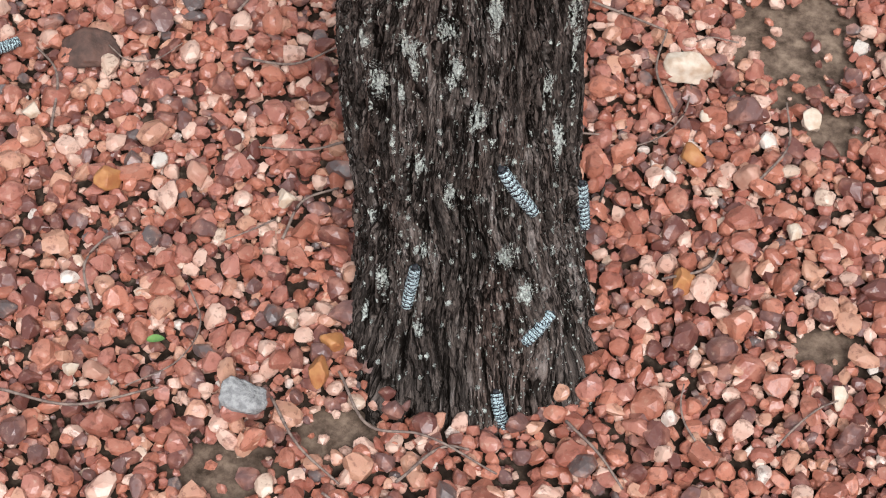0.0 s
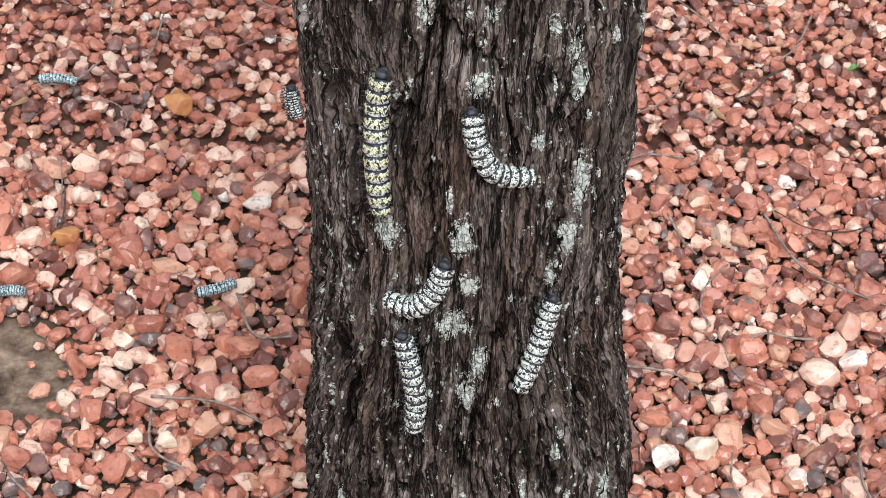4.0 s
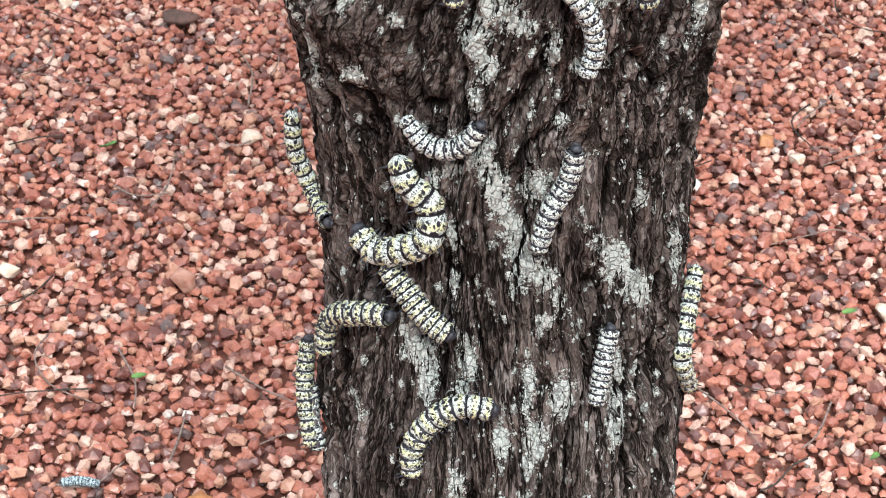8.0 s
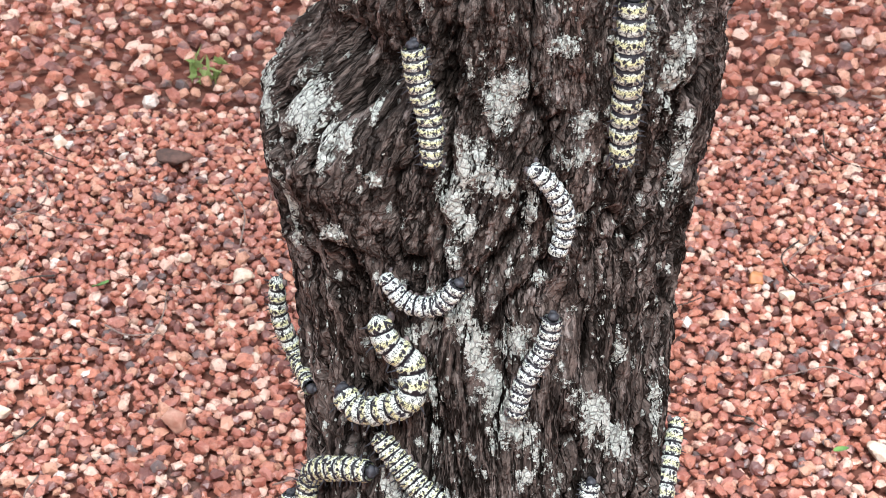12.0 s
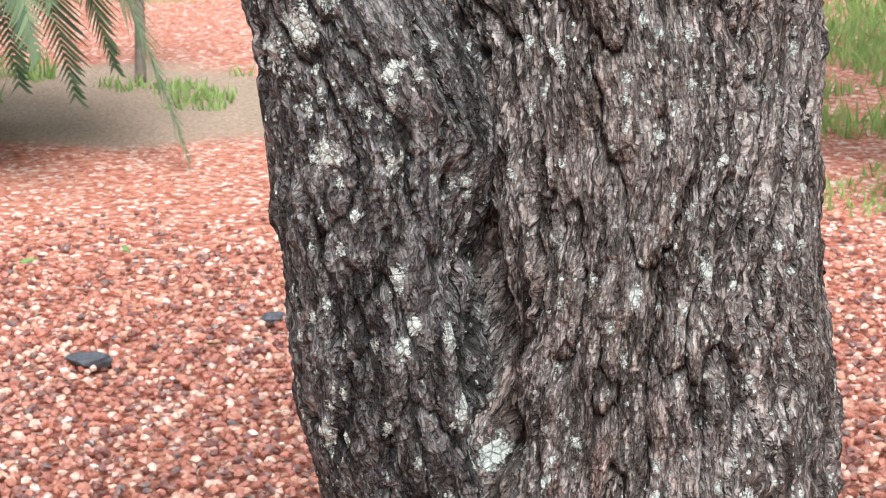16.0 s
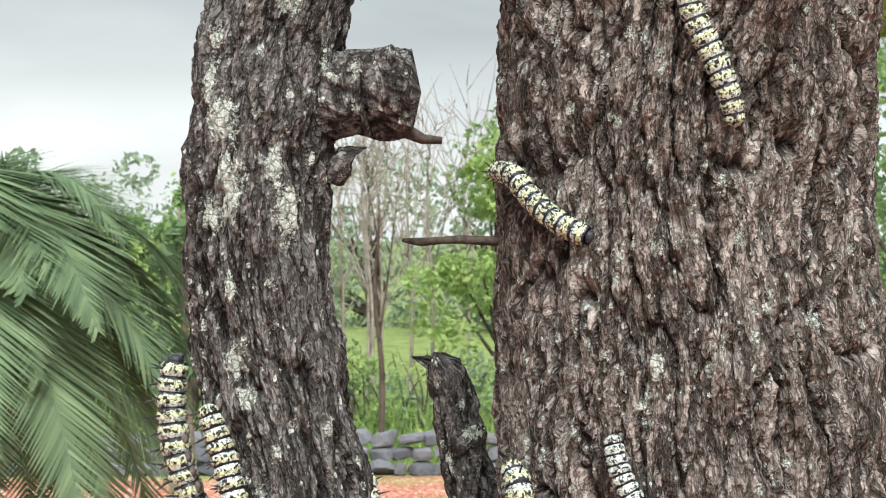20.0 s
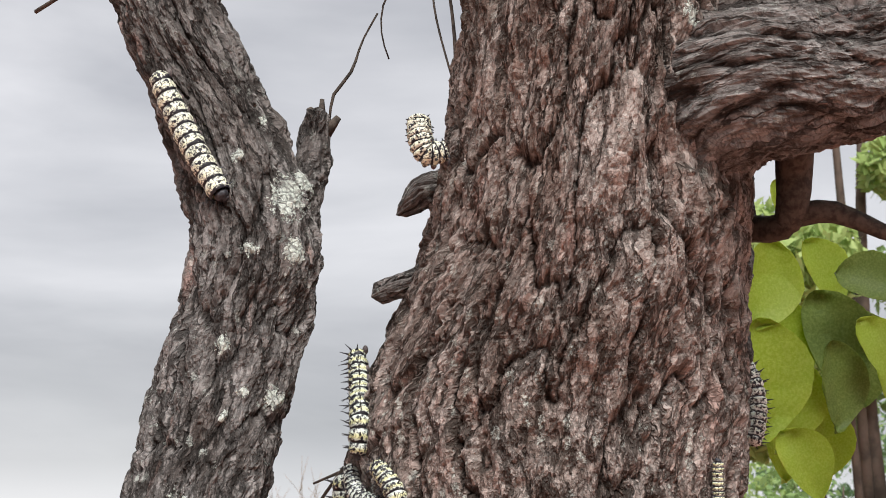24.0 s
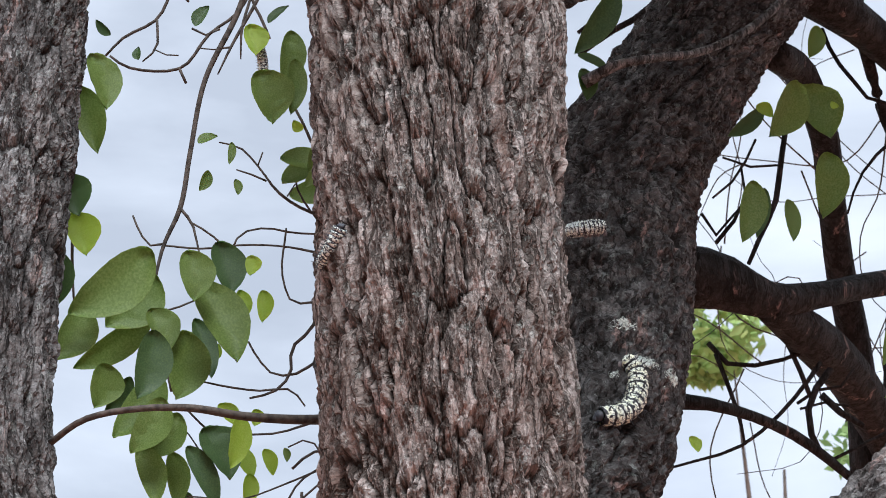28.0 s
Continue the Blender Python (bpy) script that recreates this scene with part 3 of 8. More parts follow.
lichen(-0.189, 1.910, 0.007, 0.022)
lichen(-0.183, 1.893, 0.012, 0.017)
lichen(-0.188, 1.928, 0.006, 0.010)
lichen(-0.158, 1.942, 0.007, 0.005)
lichen(-0.164, 1.823, 0.003, 0.004)
lichen(-0.180, 1.821, 0.004, 0.010)
lichen(-0.139, 1.761, 0.004, 0.007)
lichen(0.004, 1.836, 0.006, 0.007)
lichen(-0.003, 1.766, 0.006, 0.007)
lichen(0.003, 1.785, 0.005, 0.010)
lichen(0.074, 1.805, 0.010, 0.013)
lichen(-0.137, 1.910, 0.004, 0.004)
lichen(-0.140, 1.901, 0.005, 0.006)
lichen(-0.158, 2.002, 0.013, 0.031)
lichen(-0.175, 1.977, 0.006, 0.028)
lichen(-0.156, 1.945, 0.010, 0.015)
lichen(-0.188, 1.979, 0.008, 0.023)
lichen(-0.108, 2.147, 0.008, 0.013)
lichen(-0.110, 2.174, 0.017, 0.010)
lichen(-0.142, 2.097, 0.007, 0.010)
lichen(-0.130, 2.073, 0.005, 0.005)
lichen(-0.116, 2.071, 0.007, 0.011)
lichen(-0.128, 2.147, 0.007, 0.006)
lichen(-0.139, 2.059, 0.005, 0.007)
lichen(-0.146, 2.005, 0.006, 0.010)
lichen(-0.111, 2.178, 0.017, 0.023)
lichen(-0.105, 2.190, 0.007, 0.015)
lichen(-0.130, 2.147, 0.007, 0.007)
lichen(-0.138, 2.198, 0.006, 0.007)
lichen(-0.125, 2.222, 0.004, 0.006)
lichen(0.085, 2.246, 0.005, 0.009)
lichen(0.180, 2.272, 0.008, 0.008)
lichen(0.177, 2.525, 0.015, 0.008)
lichen(0.190, 2.496, 0.019, 0.010)
lichen(0.210, 2.490, 0.010, 0.012)
lichen(0.166, 2.483, 0.006, 0.006)
lichen(0.246, 2.524, 0.006, 0.011)
lichen(-0.003, 0.921, 0.010, 0.098, tilt=0.49)
lichen(-0.013, 0.952, 0.011, 0.030, tilt=0.30)
lichen(0.004, 0.900, 0.015, 0.041, tilt=0.50)
lichen(0.053, 0.888, 0.010, 0.059, tilt=0.60)
lichen(0.066, 0.866, 0.012, 0.021, tilt=0.50)
lichen(0.008, 0.941, 0.014, 0.020, tilt=-0.60)
lichen(0.000, 0.888, 0.009, 0.021, tilt=0.00)
lichen(-0.053, 0.851, 0.018, 0.011, tilt=0.30)
lichen(-0.033, 0.911, 0.010, 0.020, tilt=0.20)
lichen(-0.084, 1.686, 0.011, 0.017)
lichen(-0.096, 1.675, 0.017, 0.017)
lichen(-0.092, 1.660, 0.011, 0.014)
lichen(-0.103, 1.628, 0.013, 0.020)
lichen(-0.101, 1.601, 0.008, 0.031)
lichen(-0.107, 1.582, 0.008, 0.025)
lichen(-0.110, 1.564, 0.008, 0.017)
lichen(-0.081, 1.742, 0.011, 0.008)
lichen(-0.099, 1.616, 0.007, 0.017)


# ---- ground ----
def gravel_material(name, island):
    m = Nodes(name, 0.34, 0.5)
    if island:
        rnd = m.tree.nodes.new("ShaderNodeNewGeometry").outputs["Random Per Island"]
    else:
        rnd = m.add("ShaderNodeObjectInfo", 5)
    c = m.ramp(
        rnd,
        (0.00, (0.15, 0.056, 0.045)), (0.14, (0.38, 0.138, 0.088)), (0.28, (0.34, 0.118, 0.080)), (0.40, (0.48, 0.185, 0.118)),
        (0.52, (0.41, 0.165, 0.122)), (0.64, (0.53, 0.285, 0.19)), (0.75, (0.17, 0.090, 0.080)), (0.82, (0.68, 0.46, 0.36)),
        (0.95, (0.62, 0.47, 0.36)), (0.968, (0.13, 0.10, 0.095)), (0.992, (0.72, 0.65, 0.57)), ease="CONSTANT",
    )
    v = m.co()
    n = m.noise(v, 130, 5, 0.65)
    big = m.noise(v, 45, 3, 0.5)
    c = m.mix(m.math("MULTIPLY", m.step(big, 0.45, 0.7), 0.55), c, (0.50, 0.235, 0.165))
    c = m.mix(m.math("MULTIPLY", m.step(n, 0.55, 0.75), 0.5), c, (0.60, 0.42, 0.32))
    c = m.mix(m.math("MULTIPLY", m.step(n, 0.48, 0.34), 0.6), c, (0.15, 0.05, 0.032))
    m.bump(n, 0.35, 0.002)
    return m.done(c)


GRAVEL = gravel_material("gravel_stones", True)
GRAVEL_ONE = gravel_material("gravel_stone", False)


# patches of bare soil: x, y, half width, half depth
BARE = [(0.375, 0.10, 0.075, 0.085), (0.40, -0.03, 0.04, 0.03), (-0.46, 0.36, 0.10, 0.09), (-0.215, -0.43, 0.05, 0.035), (-0.11, -0.39, 0.04, 0.03), (0.36, -0.30, 0.03, 0.03)]


def ground_material():
    m = Nodes("ground_soil", 0.95, 0.08)
    v = m.co()
    n = m.noise(v, 55, 6, 0.7)
    soil = m.ramp(n, (0.36, (0.020, 0.013, 0.010)), (0.54, (0.055, 0.038, 0.028)), (0.70, (0.17, 0.125, 0.095)))
    # fine red gravel where single stones can no longer be told apart
    cell = m.cells(v, 48, 1)
    grain = m.ramp(m.add("ShaderNodeSeparateColor", 0, Color=cell), (0.0, (0.20, 0.07, 0.05)), (0.3, (0.36, 0.13, 0.085)), (0.6, (0.43, 0.18, 0.12)), (0.85, (0.48, 0.27, 0.20)), (0.95, (0.60, 0.50, 0.43)))
    sep = m.tree.nodes.new("ShaderNodeSeparateXYZ")
    m.put(sep.inputs[0], v)
    x, y = sep.outputs[0], sep.outputs[1]
    wob = m.math("MULTIPLY", m.math("SUBTRACT", m.noise(v, 0.7, 4, 0.6), 0.5), 2.2)
    far = m.math("ADD", y, wob)
    left = m.step(m.math("ADD", x, wob), -0.4, -1.0)
    bed = m.math("MULTIPLY", m.step(far, 7.9, 8.3), m.step(far, 10.4, 9.9))
    bed = m.math("MULTIPLY", bed, left)
    # bare soil only round the foot of the tree
    round_foot = m.math("MULTIPLY", m.step(m.math("ABSOLUTE", x), 0.72, 0.55), m.math("MULTIPLY", m.step(y, 0.95, 0.6), m.step(y, -1.0, -0.8)))
    # the shade between loose stones is painted into the colour of the ground
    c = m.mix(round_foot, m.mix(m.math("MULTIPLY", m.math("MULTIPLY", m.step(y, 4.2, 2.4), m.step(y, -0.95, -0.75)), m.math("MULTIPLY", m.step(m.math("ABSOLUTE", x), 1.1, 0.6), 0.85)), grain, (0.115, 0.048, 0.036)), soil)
    for px, py, w, h in BARE:
        rx = m.math("POWER", m.math("DIVIDE", m.math("SUBTRACT", x, px), w), 2.0)
        ry = m.math("POWER", m.math("DIVIDE", m.math("SUBTRACT", y, py), h), 2.0)
        open_soil = m.step(m.math("ADD", m.math("ADD", rx, ry), m.math("MULTIPLY", n, 0.8)), 2.0, 1.1)
        c = m.mix(open_soil, c, m.ramp(n, (0.34, (0.06, 0.042, 0.03)), (0.5, (0.16, 0.115, 0.085)), (0.68, (0.30, 0.225, 0.165))))
    c = m.mix(bed, c, m.ramp(n, (0.35, (0.20, 0.145, 0.105)), (0.65, (0.38, 0.285, 0.21))))
    path = m.step(far, 13.4, 14.2)
    c = m.mix(path, c, m.mix(m.step(m.noise(v, 3.0, 5, 0.7), 0.4, 0.6), (0.13, 0.17, 0.06), (0.22, 0.28, 0.10)))
    m.bump(m.cells(v, 48, 0), 0.5, 0.01)
    return m.done(c)


def build_ground():
    n = 60
    u = np.linspace(-1, 1, n)
    g = np.sign(u) * (np.abs(u) ** 3) * 240
    X, Y = np.meshgrid(g, g + 1.0, indexing="ij")
    Z = np.zeros_like(X) - 0.006
    v = np.stack([X, Y, Z], -1).reshape(-1, 3)
    i, j = np.meshgrid(np.arange(n - 1), np.arange(n - 1), indexing="ij")
    f = np.stack([i * n + j, (i + 1) * n + j, (i + 1) * n + j + 1, i * n + j + 1], -1).reshape(-1, 4)
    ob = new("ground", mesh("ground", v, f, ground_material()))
    return tagged(ob, "soil under loose red gravel, painted dark between stones, running out to grass", "ground", kind="structure")


def pebble_shape(rng, level):
    bm = bmesh.new()
    bmesh.ops.create_icosphere(bm, subdivisions=level, radius=1.0)
    v = np.array([x.co[:] for x in bm.verts])
    f = np.array([[x.index for x in p.verts] for p in bm.faces])
    bm.free()
    # cut by a few planes, as broken and tumbled stone is
    for _ in range(rng.integers(8, 13)):
        d = rng.normal(size=3)
        d /= np.linalg.norm(d)
        h = v @ d
        lim = rng.uniform(0.46, 0.78)
        v = v - np.where(h > lim, (h - lim) * 0.97, 0)[:, None] * d
    return v, f


def chip_shape(rng):
    """A small broken chip of stone."""
    bm = bmesh.new()
    bmesh.ops.create_icosphere(bm, subdivisions=1, radius=1.0)
    v = np.array([x.co[:] for x in bm.verts]) * rng.uniform(0.6, 1.1, (len(bm.verts), 1))
    f = np.array([[x.index for x in p.verts] for p in bm.faces])
    bm.free()
    return v, f


def stones(rng, xy, size, shapes, lift):
    """One mesh's arrays for stones of the given shapes at the given places."""
    n = len(xy)
    pick = rng.integers(0, len(shapes), n)
    V, Fc, base = [], [], 0
    for s, (v, f) in enumerate(shapes):
        w = np.where(pick == s)[0]
        if len(w) == 0:
            continue
        q = rng.normal(size=(len(w), 4))
        q /= np.linalg.norm(q, axis=1)[:, None]
        a, b, c, d = q.T
        R = np.stack([1 - 2 * (c * c + d * d), 2 * (b * c - a * d), 2 * (b * d + a * c), 2 * (b * c + a * d), 1 - 2 * (b * b + d * d), 2 * (c * d - a * b), 2 * (b * d - a * c), 2 * (c * d + a * b), 1 - 2 * (b * b + c * c)], -1).reshape(-1, 3, 3)
        ext = size[w][:, None] * rng.uniform(0.62, 1.15, (len(w), 3))
        p = np.einsum("nij,nvj->nvi", R, v[None] * ext[:, None])
        p[:, :, 2] *= 0.8
        p[:, :, 2] += (lift[w] * size[w])[:, None]
        p[:, :, :2] += xy[w][:, None]
        V.append(p.reshape(-1, 3))
        Fc.append((f[None] + (np.arange(len(w)) * len(v))[:, None, None] + base).reshape(-1, 3))
        base += len(w) * len(v)
    return np.concatenate(V), np.concatenate(Fc)


def scatter(rng, x0, x1, y0, y1, pitch):
    nx, ny = int((x1 - x0) / pitch), int((y1 - y0) / pitch)
    i, j = np.meshgrid(np.arange(nx), np.arange(ny), indexing="ij")
    xy = np.stack([x0 + (i + 0.5 * (j % 2)) * pitch, y0 + j * pitch], -1).reshape(-1, 2) + rng.normal(0, 0.30 * pitch, (nx * ny, 2))
    keep = np.ones(len(xy), bool)
    for x, y, w, h in BARE:
        r = ((xy[:, 0] - x) / w) ** 2 + ((xy[:, 1] - y) / h) ** 2
        keep &= rng.random(len(xy)) < 0.10 + np.clip((r - 0.45) / 1.0, 0, 1)
    # none inside the foot of the tree
    keep &= ((xy[:, 0] - 0.018) / 0.115) ** 2 + ((xy[:, 1] + 0.235) / 0.150) ** 2 > 1
    return xy[keep]


def build_gravel():
    rng = np.random.default_rng(7)
    fine = [pebble_shape(rng, 2) for _ in range(14)]
    coarse = [pebble_shape(rng, 1) for _ in range(10)]
    chips = [chip_shape(rng) for _ in range(10)]
    bed = []
    # stones round the foot of the tree
    for pitch, lo, hi, lift in ((0.0150, 0.0045, 0.0080, 0.4), (0.0135, 0.0060, 0.0110, 0.65), (0.0165, 0.0078, 0.0142, 0.85), (0.045, 0.013, 0.0200, 1.0)):
        xy = scatter(rng, -0.62, 0.66, -0.85, 0.75, pitch)
        bed.append((xy, rng.uniform(lo, hi, len(xy)), fine if lo > 0.007 else coarse if lo > 0.005 else chips, lift))
    for pitch, lo, hi, lift in ((0.0150, 0.006, 0.0110, 0.6), (0.0195, 0.009, 0.0150, 0.85)):
        xy = scatter(rng, -1.0, 1.0, 0.75, 2.3, pitch)
        bed.append((xy, rng.uniform(lo, hi, len(xy)), coarse if lo > 0.007 else chips, lift))
        if lo < 0.007:
            continue
        xy = scatter(rng, -2.1, 2.0, 2.3, 6.6, pitch * 1.54)
        xy = xy[rng.random(len(xy)) < np.clip((6.6 - xy[:, 1]) / 2.2, 0, 1)]
        bed.append((xy, rng.uniform(lo, hi, len(xy)) * 1.5, coarse if lo > 0.007 else chips, lift))
    for k, (xy, size, shapes, lift) in enumerate(bed):
        v, f = stones(rng, xy, size, shapes, rng.uniform(lift - 0.25, lift + 0.25, len(xy)))
        ob = new("gravel", mesh("gravel", v, f, GRAVEL, smooth=False))
        tagged(ob, "loose tumbled red, orange and cream gravel stones", "gravel", kind="stuff")


build_ground()
build_gravel()

# ---- the tree ----
tree = thing("mopane_tree", "old rough-barked forked tree crusted with pale lichen", "tree", at=(0.0, -0.2, 0.0))


def tree_part(name, me, label=""):
    ob = child(name, me, tree, label)
    ob.matrix_parent_inverse = Matrix.Translation((0.0, 0.2, 0.0))
    return ob


def fold(x, z, ax, az, bx, bz, width, height):
    """A raised or sunken seam of bark from one place to another, seen from the open side."""
    dx, dz = bx - ax, bz - az
    u = np.clip(((x - ax) * dx + (z - az) * dz) / (dx * dx + dz * dz), 0, 1)
    r2 = (x - ax - u * dx) ** 2 + (z - az - u * dz) ** 2
    return height * np.exp(-r2 / width**2) * (0.5 + 0.5 * np.sin(np.pi * u))


def fork_shape(p):
    """The hollow of a lost branch under the fork, with the cleft above it and the folds that run down from it."""
    x, y, z = p.T
    front = (y < 0.0) & (z > 1.05) & (z < 1.60)
    off = -0.030 * np.exp(-(((x + 0.044) / 0.013) ** 2 + ((z - 1.298) / 0.009) ** 2))
    off += 0.010 * np.exp(-(((x + 0.046) / 0.022) ** 2 + ((z - 1.316) / 0.007) ** 2))
    off += fold(x, z, -0.037, 1.315, -0.040, 1.37, 0.006, -0.014) + fold(x, z, -0.040, 1.36, -0.056, 1.48, 0.009, -0.018)
    off += fold(x, z, -0.036, 1.300, -0.006, 1.262, 0.006, 0.010) + fold(x, z, -0.038, 1.288, -0.012, 1.258, 0.004, -0.012)
    off += fold(x, z, -0.062, 1.300, -0.060, 1.245, 0.006, 0.010) + fold(x, z, -0.054, 1.295, -0.052, 1.25, 0.004, -0.010)
    off += fold(x, z, -0.022, 1.243, 0.026, 1.186, 0.006, -0.012) + fold(x, z, -0.016, 1.252, 0.032, 1.196, 0.008, 0.009)
    off += fold(x, z, -0.060, 1.175, -0.020, 1.190, 0.008, -0.012) + fold(x, z, 0.070, 1.345, 0.078, 1.30, 0.006, -0.010)
    return off * front


def trunk_flow(p):
    """How far the grain of the bark is led aside: it runs down to one side below the hollow."""
    x, y, z = p.T
    return 0.40 * (z - 1.25) * np.exp(-(((x - 0.005) / 0.045) ** 2 + ((z - 1.245) / 0.06) ** 2)) - 0.20 * (z - 1.46) * np.exp(-(((x - 0.045) / 0.05) ** 2 + ((z - 1.45) / 0.08) ** 2))


def trunk_shape(p):
    """Roots spreading at the foot, the fork, knots."""
    x, y, z = p.T
    round_foot = np.arctan2(x - 0.018, -y - 0.238)
    foot = np.exp(-np.maximum(z, 0) / 0.06) * (0.006 * np.sin(9 * round_foot + 1.0) + 0.026 * np.sin(2 * round_foot) ** 2 * (np.abs(round_foot) < 1.6))
    knot = 0.016 * np.exp(-(((x + 0.088) / 0.03) ** 2 + ((z - 1.03) / 0.035) ** 2)) - 0.012 * np.exp(-(((x + 0.06) / 0.03) ** 2 + ((z - 1.085) / 0.02) ** 2)) * (y < 0.05)
    knot2 = 0.003 * np.exp(-(((x + 0.06) / 0.03) ** 2 + ((z - 2.05) / 0.03) ** 2))
    scars = 0 * x
    for kx, kz, r, h in ((0.011, 1.847, 0.012, 0.006), (0.060, 1.883, 0.010, 0.005), (0.035, 1.791, 0.011, 0.005), (0.045, 1.994, 0.016, 0.009), (0.012, 2.012, 0.011, 0.006), (-0.025, 1.816, 0.009, 0.005), (0.070, 1.62, 0.012, 0.005)):
        d2 = ((x - kx) ** 2 + (0.7 * (z - kz)) ** 2) / r**2
        scars += (y < 0.05) * h * (np.exp(-0.5 * d2) - 1.7 * np.exp(-6 * d2))
    crotch = -0.020 * np.exp(-(((x - 0.090) / 0.014) ** 2 + ((z - 2.285) / 0.014) ** 2)) * (y < 0.05)
    crotch = crotch + (fold(x, z, 0.105, 2.180, 0.040, 2.095, 0.022, 0.014) + fold(x, z, 0.075, 2.215, 0.010, 2.12, 0.012, 0.008)) * (y < 0.05)
    return foot + fork_shape(p) + knot + knot2 + scars + crotch


TRUNK = [
    (0.020, -0.262, -0.06, 0.124, 0.165), (0.018, -0.238, 0.00, 0.118, 0.150), (0.016, -0.212, 0.05, 0.111, 0.119), (0.012, -0.192, 0.12, 0.106, 0.108),
    (0.004, -0.155, 0.20, 0.109, 0.110), (0.000, -0.118, 0.30, 0.111, 0.110), (-0.003, -0.100, 0.43, 0.105, 0.105), (-0.005, -0.092, 0.55, 0.094, 0.094),
    (-0.005, -0.066, 0.65, 0.097, 0.098), (-0.005, -0.033, 0.75, 0.103, 0.103), (-0.003, -0.004, 0.86, 0.103, 0.103), (-0.003, 0.006, 0.93, 0.106, 0.106),
    (-0.001, 0.012, 1.00, 0.114, 0.116), (0.006, 0.012, 1.045, 0.115, 0.118), (0.014, 0.000, 1.08, 0.106, 0.107), (0.018, -0.011, 1.12, 0.100, 0.100),
    (0.015, -0.014, 1.20, 0.101, 0.102),
    (0.016, -0.008, 1.26, 0.101, 0.104), (0.020, 0.002, 1.32, 0.099, 0.102), (0.024, 0.006, 1.38, 0.094, 0.096), (0.023, 0.002, 1.44, 0.085, 0.087),
    (0.023, 0.008, 1.50, 0.083, 0.084), (0.021, 0.022, 1.56, 0.086, 0.086), (0.021, 0.035, 1.64, 0.087, 0.087), (0.025, 0.050, 1.71, 0.095, 0.095),
    (0.024, 0.057, 1.77, 0.095, 0.095), (0.020, 0.057, 1.85, 0.090, 0.090), (0.023, 0.062, 1.93, 0.092, 0.092),
    (0.025, 0.063, 1.97, 0.092, 0.092), (0.021, 0.068, 2.020, 0.100, 0.100), (0.024, 0.066, 2.068, 0.101, 0.100), (0.031, 0.055, 2.106, 0.093, 0.094),
    (0.039, 0.044, 2.144, 0.085, 0.087), (0.044, 0.030, 2.193, 0.077, 0.081), (0.050, 0.010, 2.273, 0.072, 0.077), (0.047, -0.002, 2.357, 0.069, 0.075),
    (0.042, -0.008, 2.455, 0.067, 0.072), (0.042, -0.006, 2.546, 0.069, 0.071), (0.037, -0.002, 2.652, 0.074, 0.072), (0.030, 0.008, 2.875, 0.074, 0.074),
]
STEM = [
    (-0.030, 0.010, 1.06, 0.045, 0.06), (-0.036, -0.014, 1.14, 0.046, 0.06), (-0.043, -0.024, 1.20, 0.047, 0.06), (-0.055, -0.028, 1.26, 0.047, 0.055),
    (-0.071, -0.030, 1.32, 0.047, 0.050), (-0.082, -0.036, 1.38, 0.050, 0.048), (-0.090, -0.041, 1.45, 0.047, 0.044), (-0.093, -0.044, 1.51, 0.049, 0.042),
    (-0.112, -0.046, 1.57, 0.040, 0.037), (-0.130, -0.044, 1.63, 0.035, 0.035), (-0.148, -0.043, 1.70, 0.033, 0.034), (-0.164, -0.042, 1.77, 0.032, 0.032),
    (-0.173, -0.040, 1.84, 0.032, 0.032), (-0.167, -0.035, 1.92, 0.033, 0.033), (-0.158, -0.020, 1.98, 0.034, 0.034), (-0.151, 0.015, 2.034, 0.035, 0.035),
    (-0.141, 0.045, 2.093, 0.037, 0.036), (-0.130, 0.055, 2.150, 0.036, 0.036), (-0.145, 0.072, 2.209, 0.034, 0.034), (-0.175, 0.086, 2.279, 0.032, 0.032),
    (-0.199, 0.094, 2.344, 0.031, 0.031), (-0.211, 0.107, 2.449, 0.032, 0.032), (-0.213, 0.120, 2.563, 0.034, 0.034), (-0.213, 0.134, 2.693, 0.035, 0.035), (-0.213, 0.150, 2.889, 0.037, 0.037),
]
RIGHT_LIMB = [(0.030, 0.065, 2.160, 0.055, 0.060), (0.075, 0.020, 2.203, 0.048, 0.056), (0.116, -0.022, 2.222, 0.042, 0.046), (0.152, -0.026, 2.226, 0.039, 0.041), (0.193, -0.028, 2.236, 0.037, 0.037), (0.230, -0.026, 2.263, 0.038, 0.037), (0.269, -0.022, 2.293, 0.040, 0.037), (0.342, -0.010, 2.369, 0.039, 0.038), (0.444, 0.020, 2.520, 0.036, 0.036), (0.544, 0.060, 2.738, 0.035, 0.035)]
BACK_LIMB = [(0.060, 0.110, 1.90, 0.05, 0.06), (0.078, 0.130, 2.057, 0.056, 0.05), (0.088, 0.150, 2.204, 0.059, 0.05), (0.101, 0.215, 2.330, 0.062, 0.057), (0.152, 0.300, 2.465, 0.065, 0.059), (0.172, 0.360, 2.590, 0.070, 0.064), (0.191, 0.400, 2.683, 0.066, 0.061), (0.230, 0.430, 2.763, 0.059, 0.055), (0.280, 0.470, 2.854, 0.056, 0.052), (0.348, 0.520, 2.963, 0.055, 0.050), (0.409, 0.580, 3.075, 0.049, 0.045)]

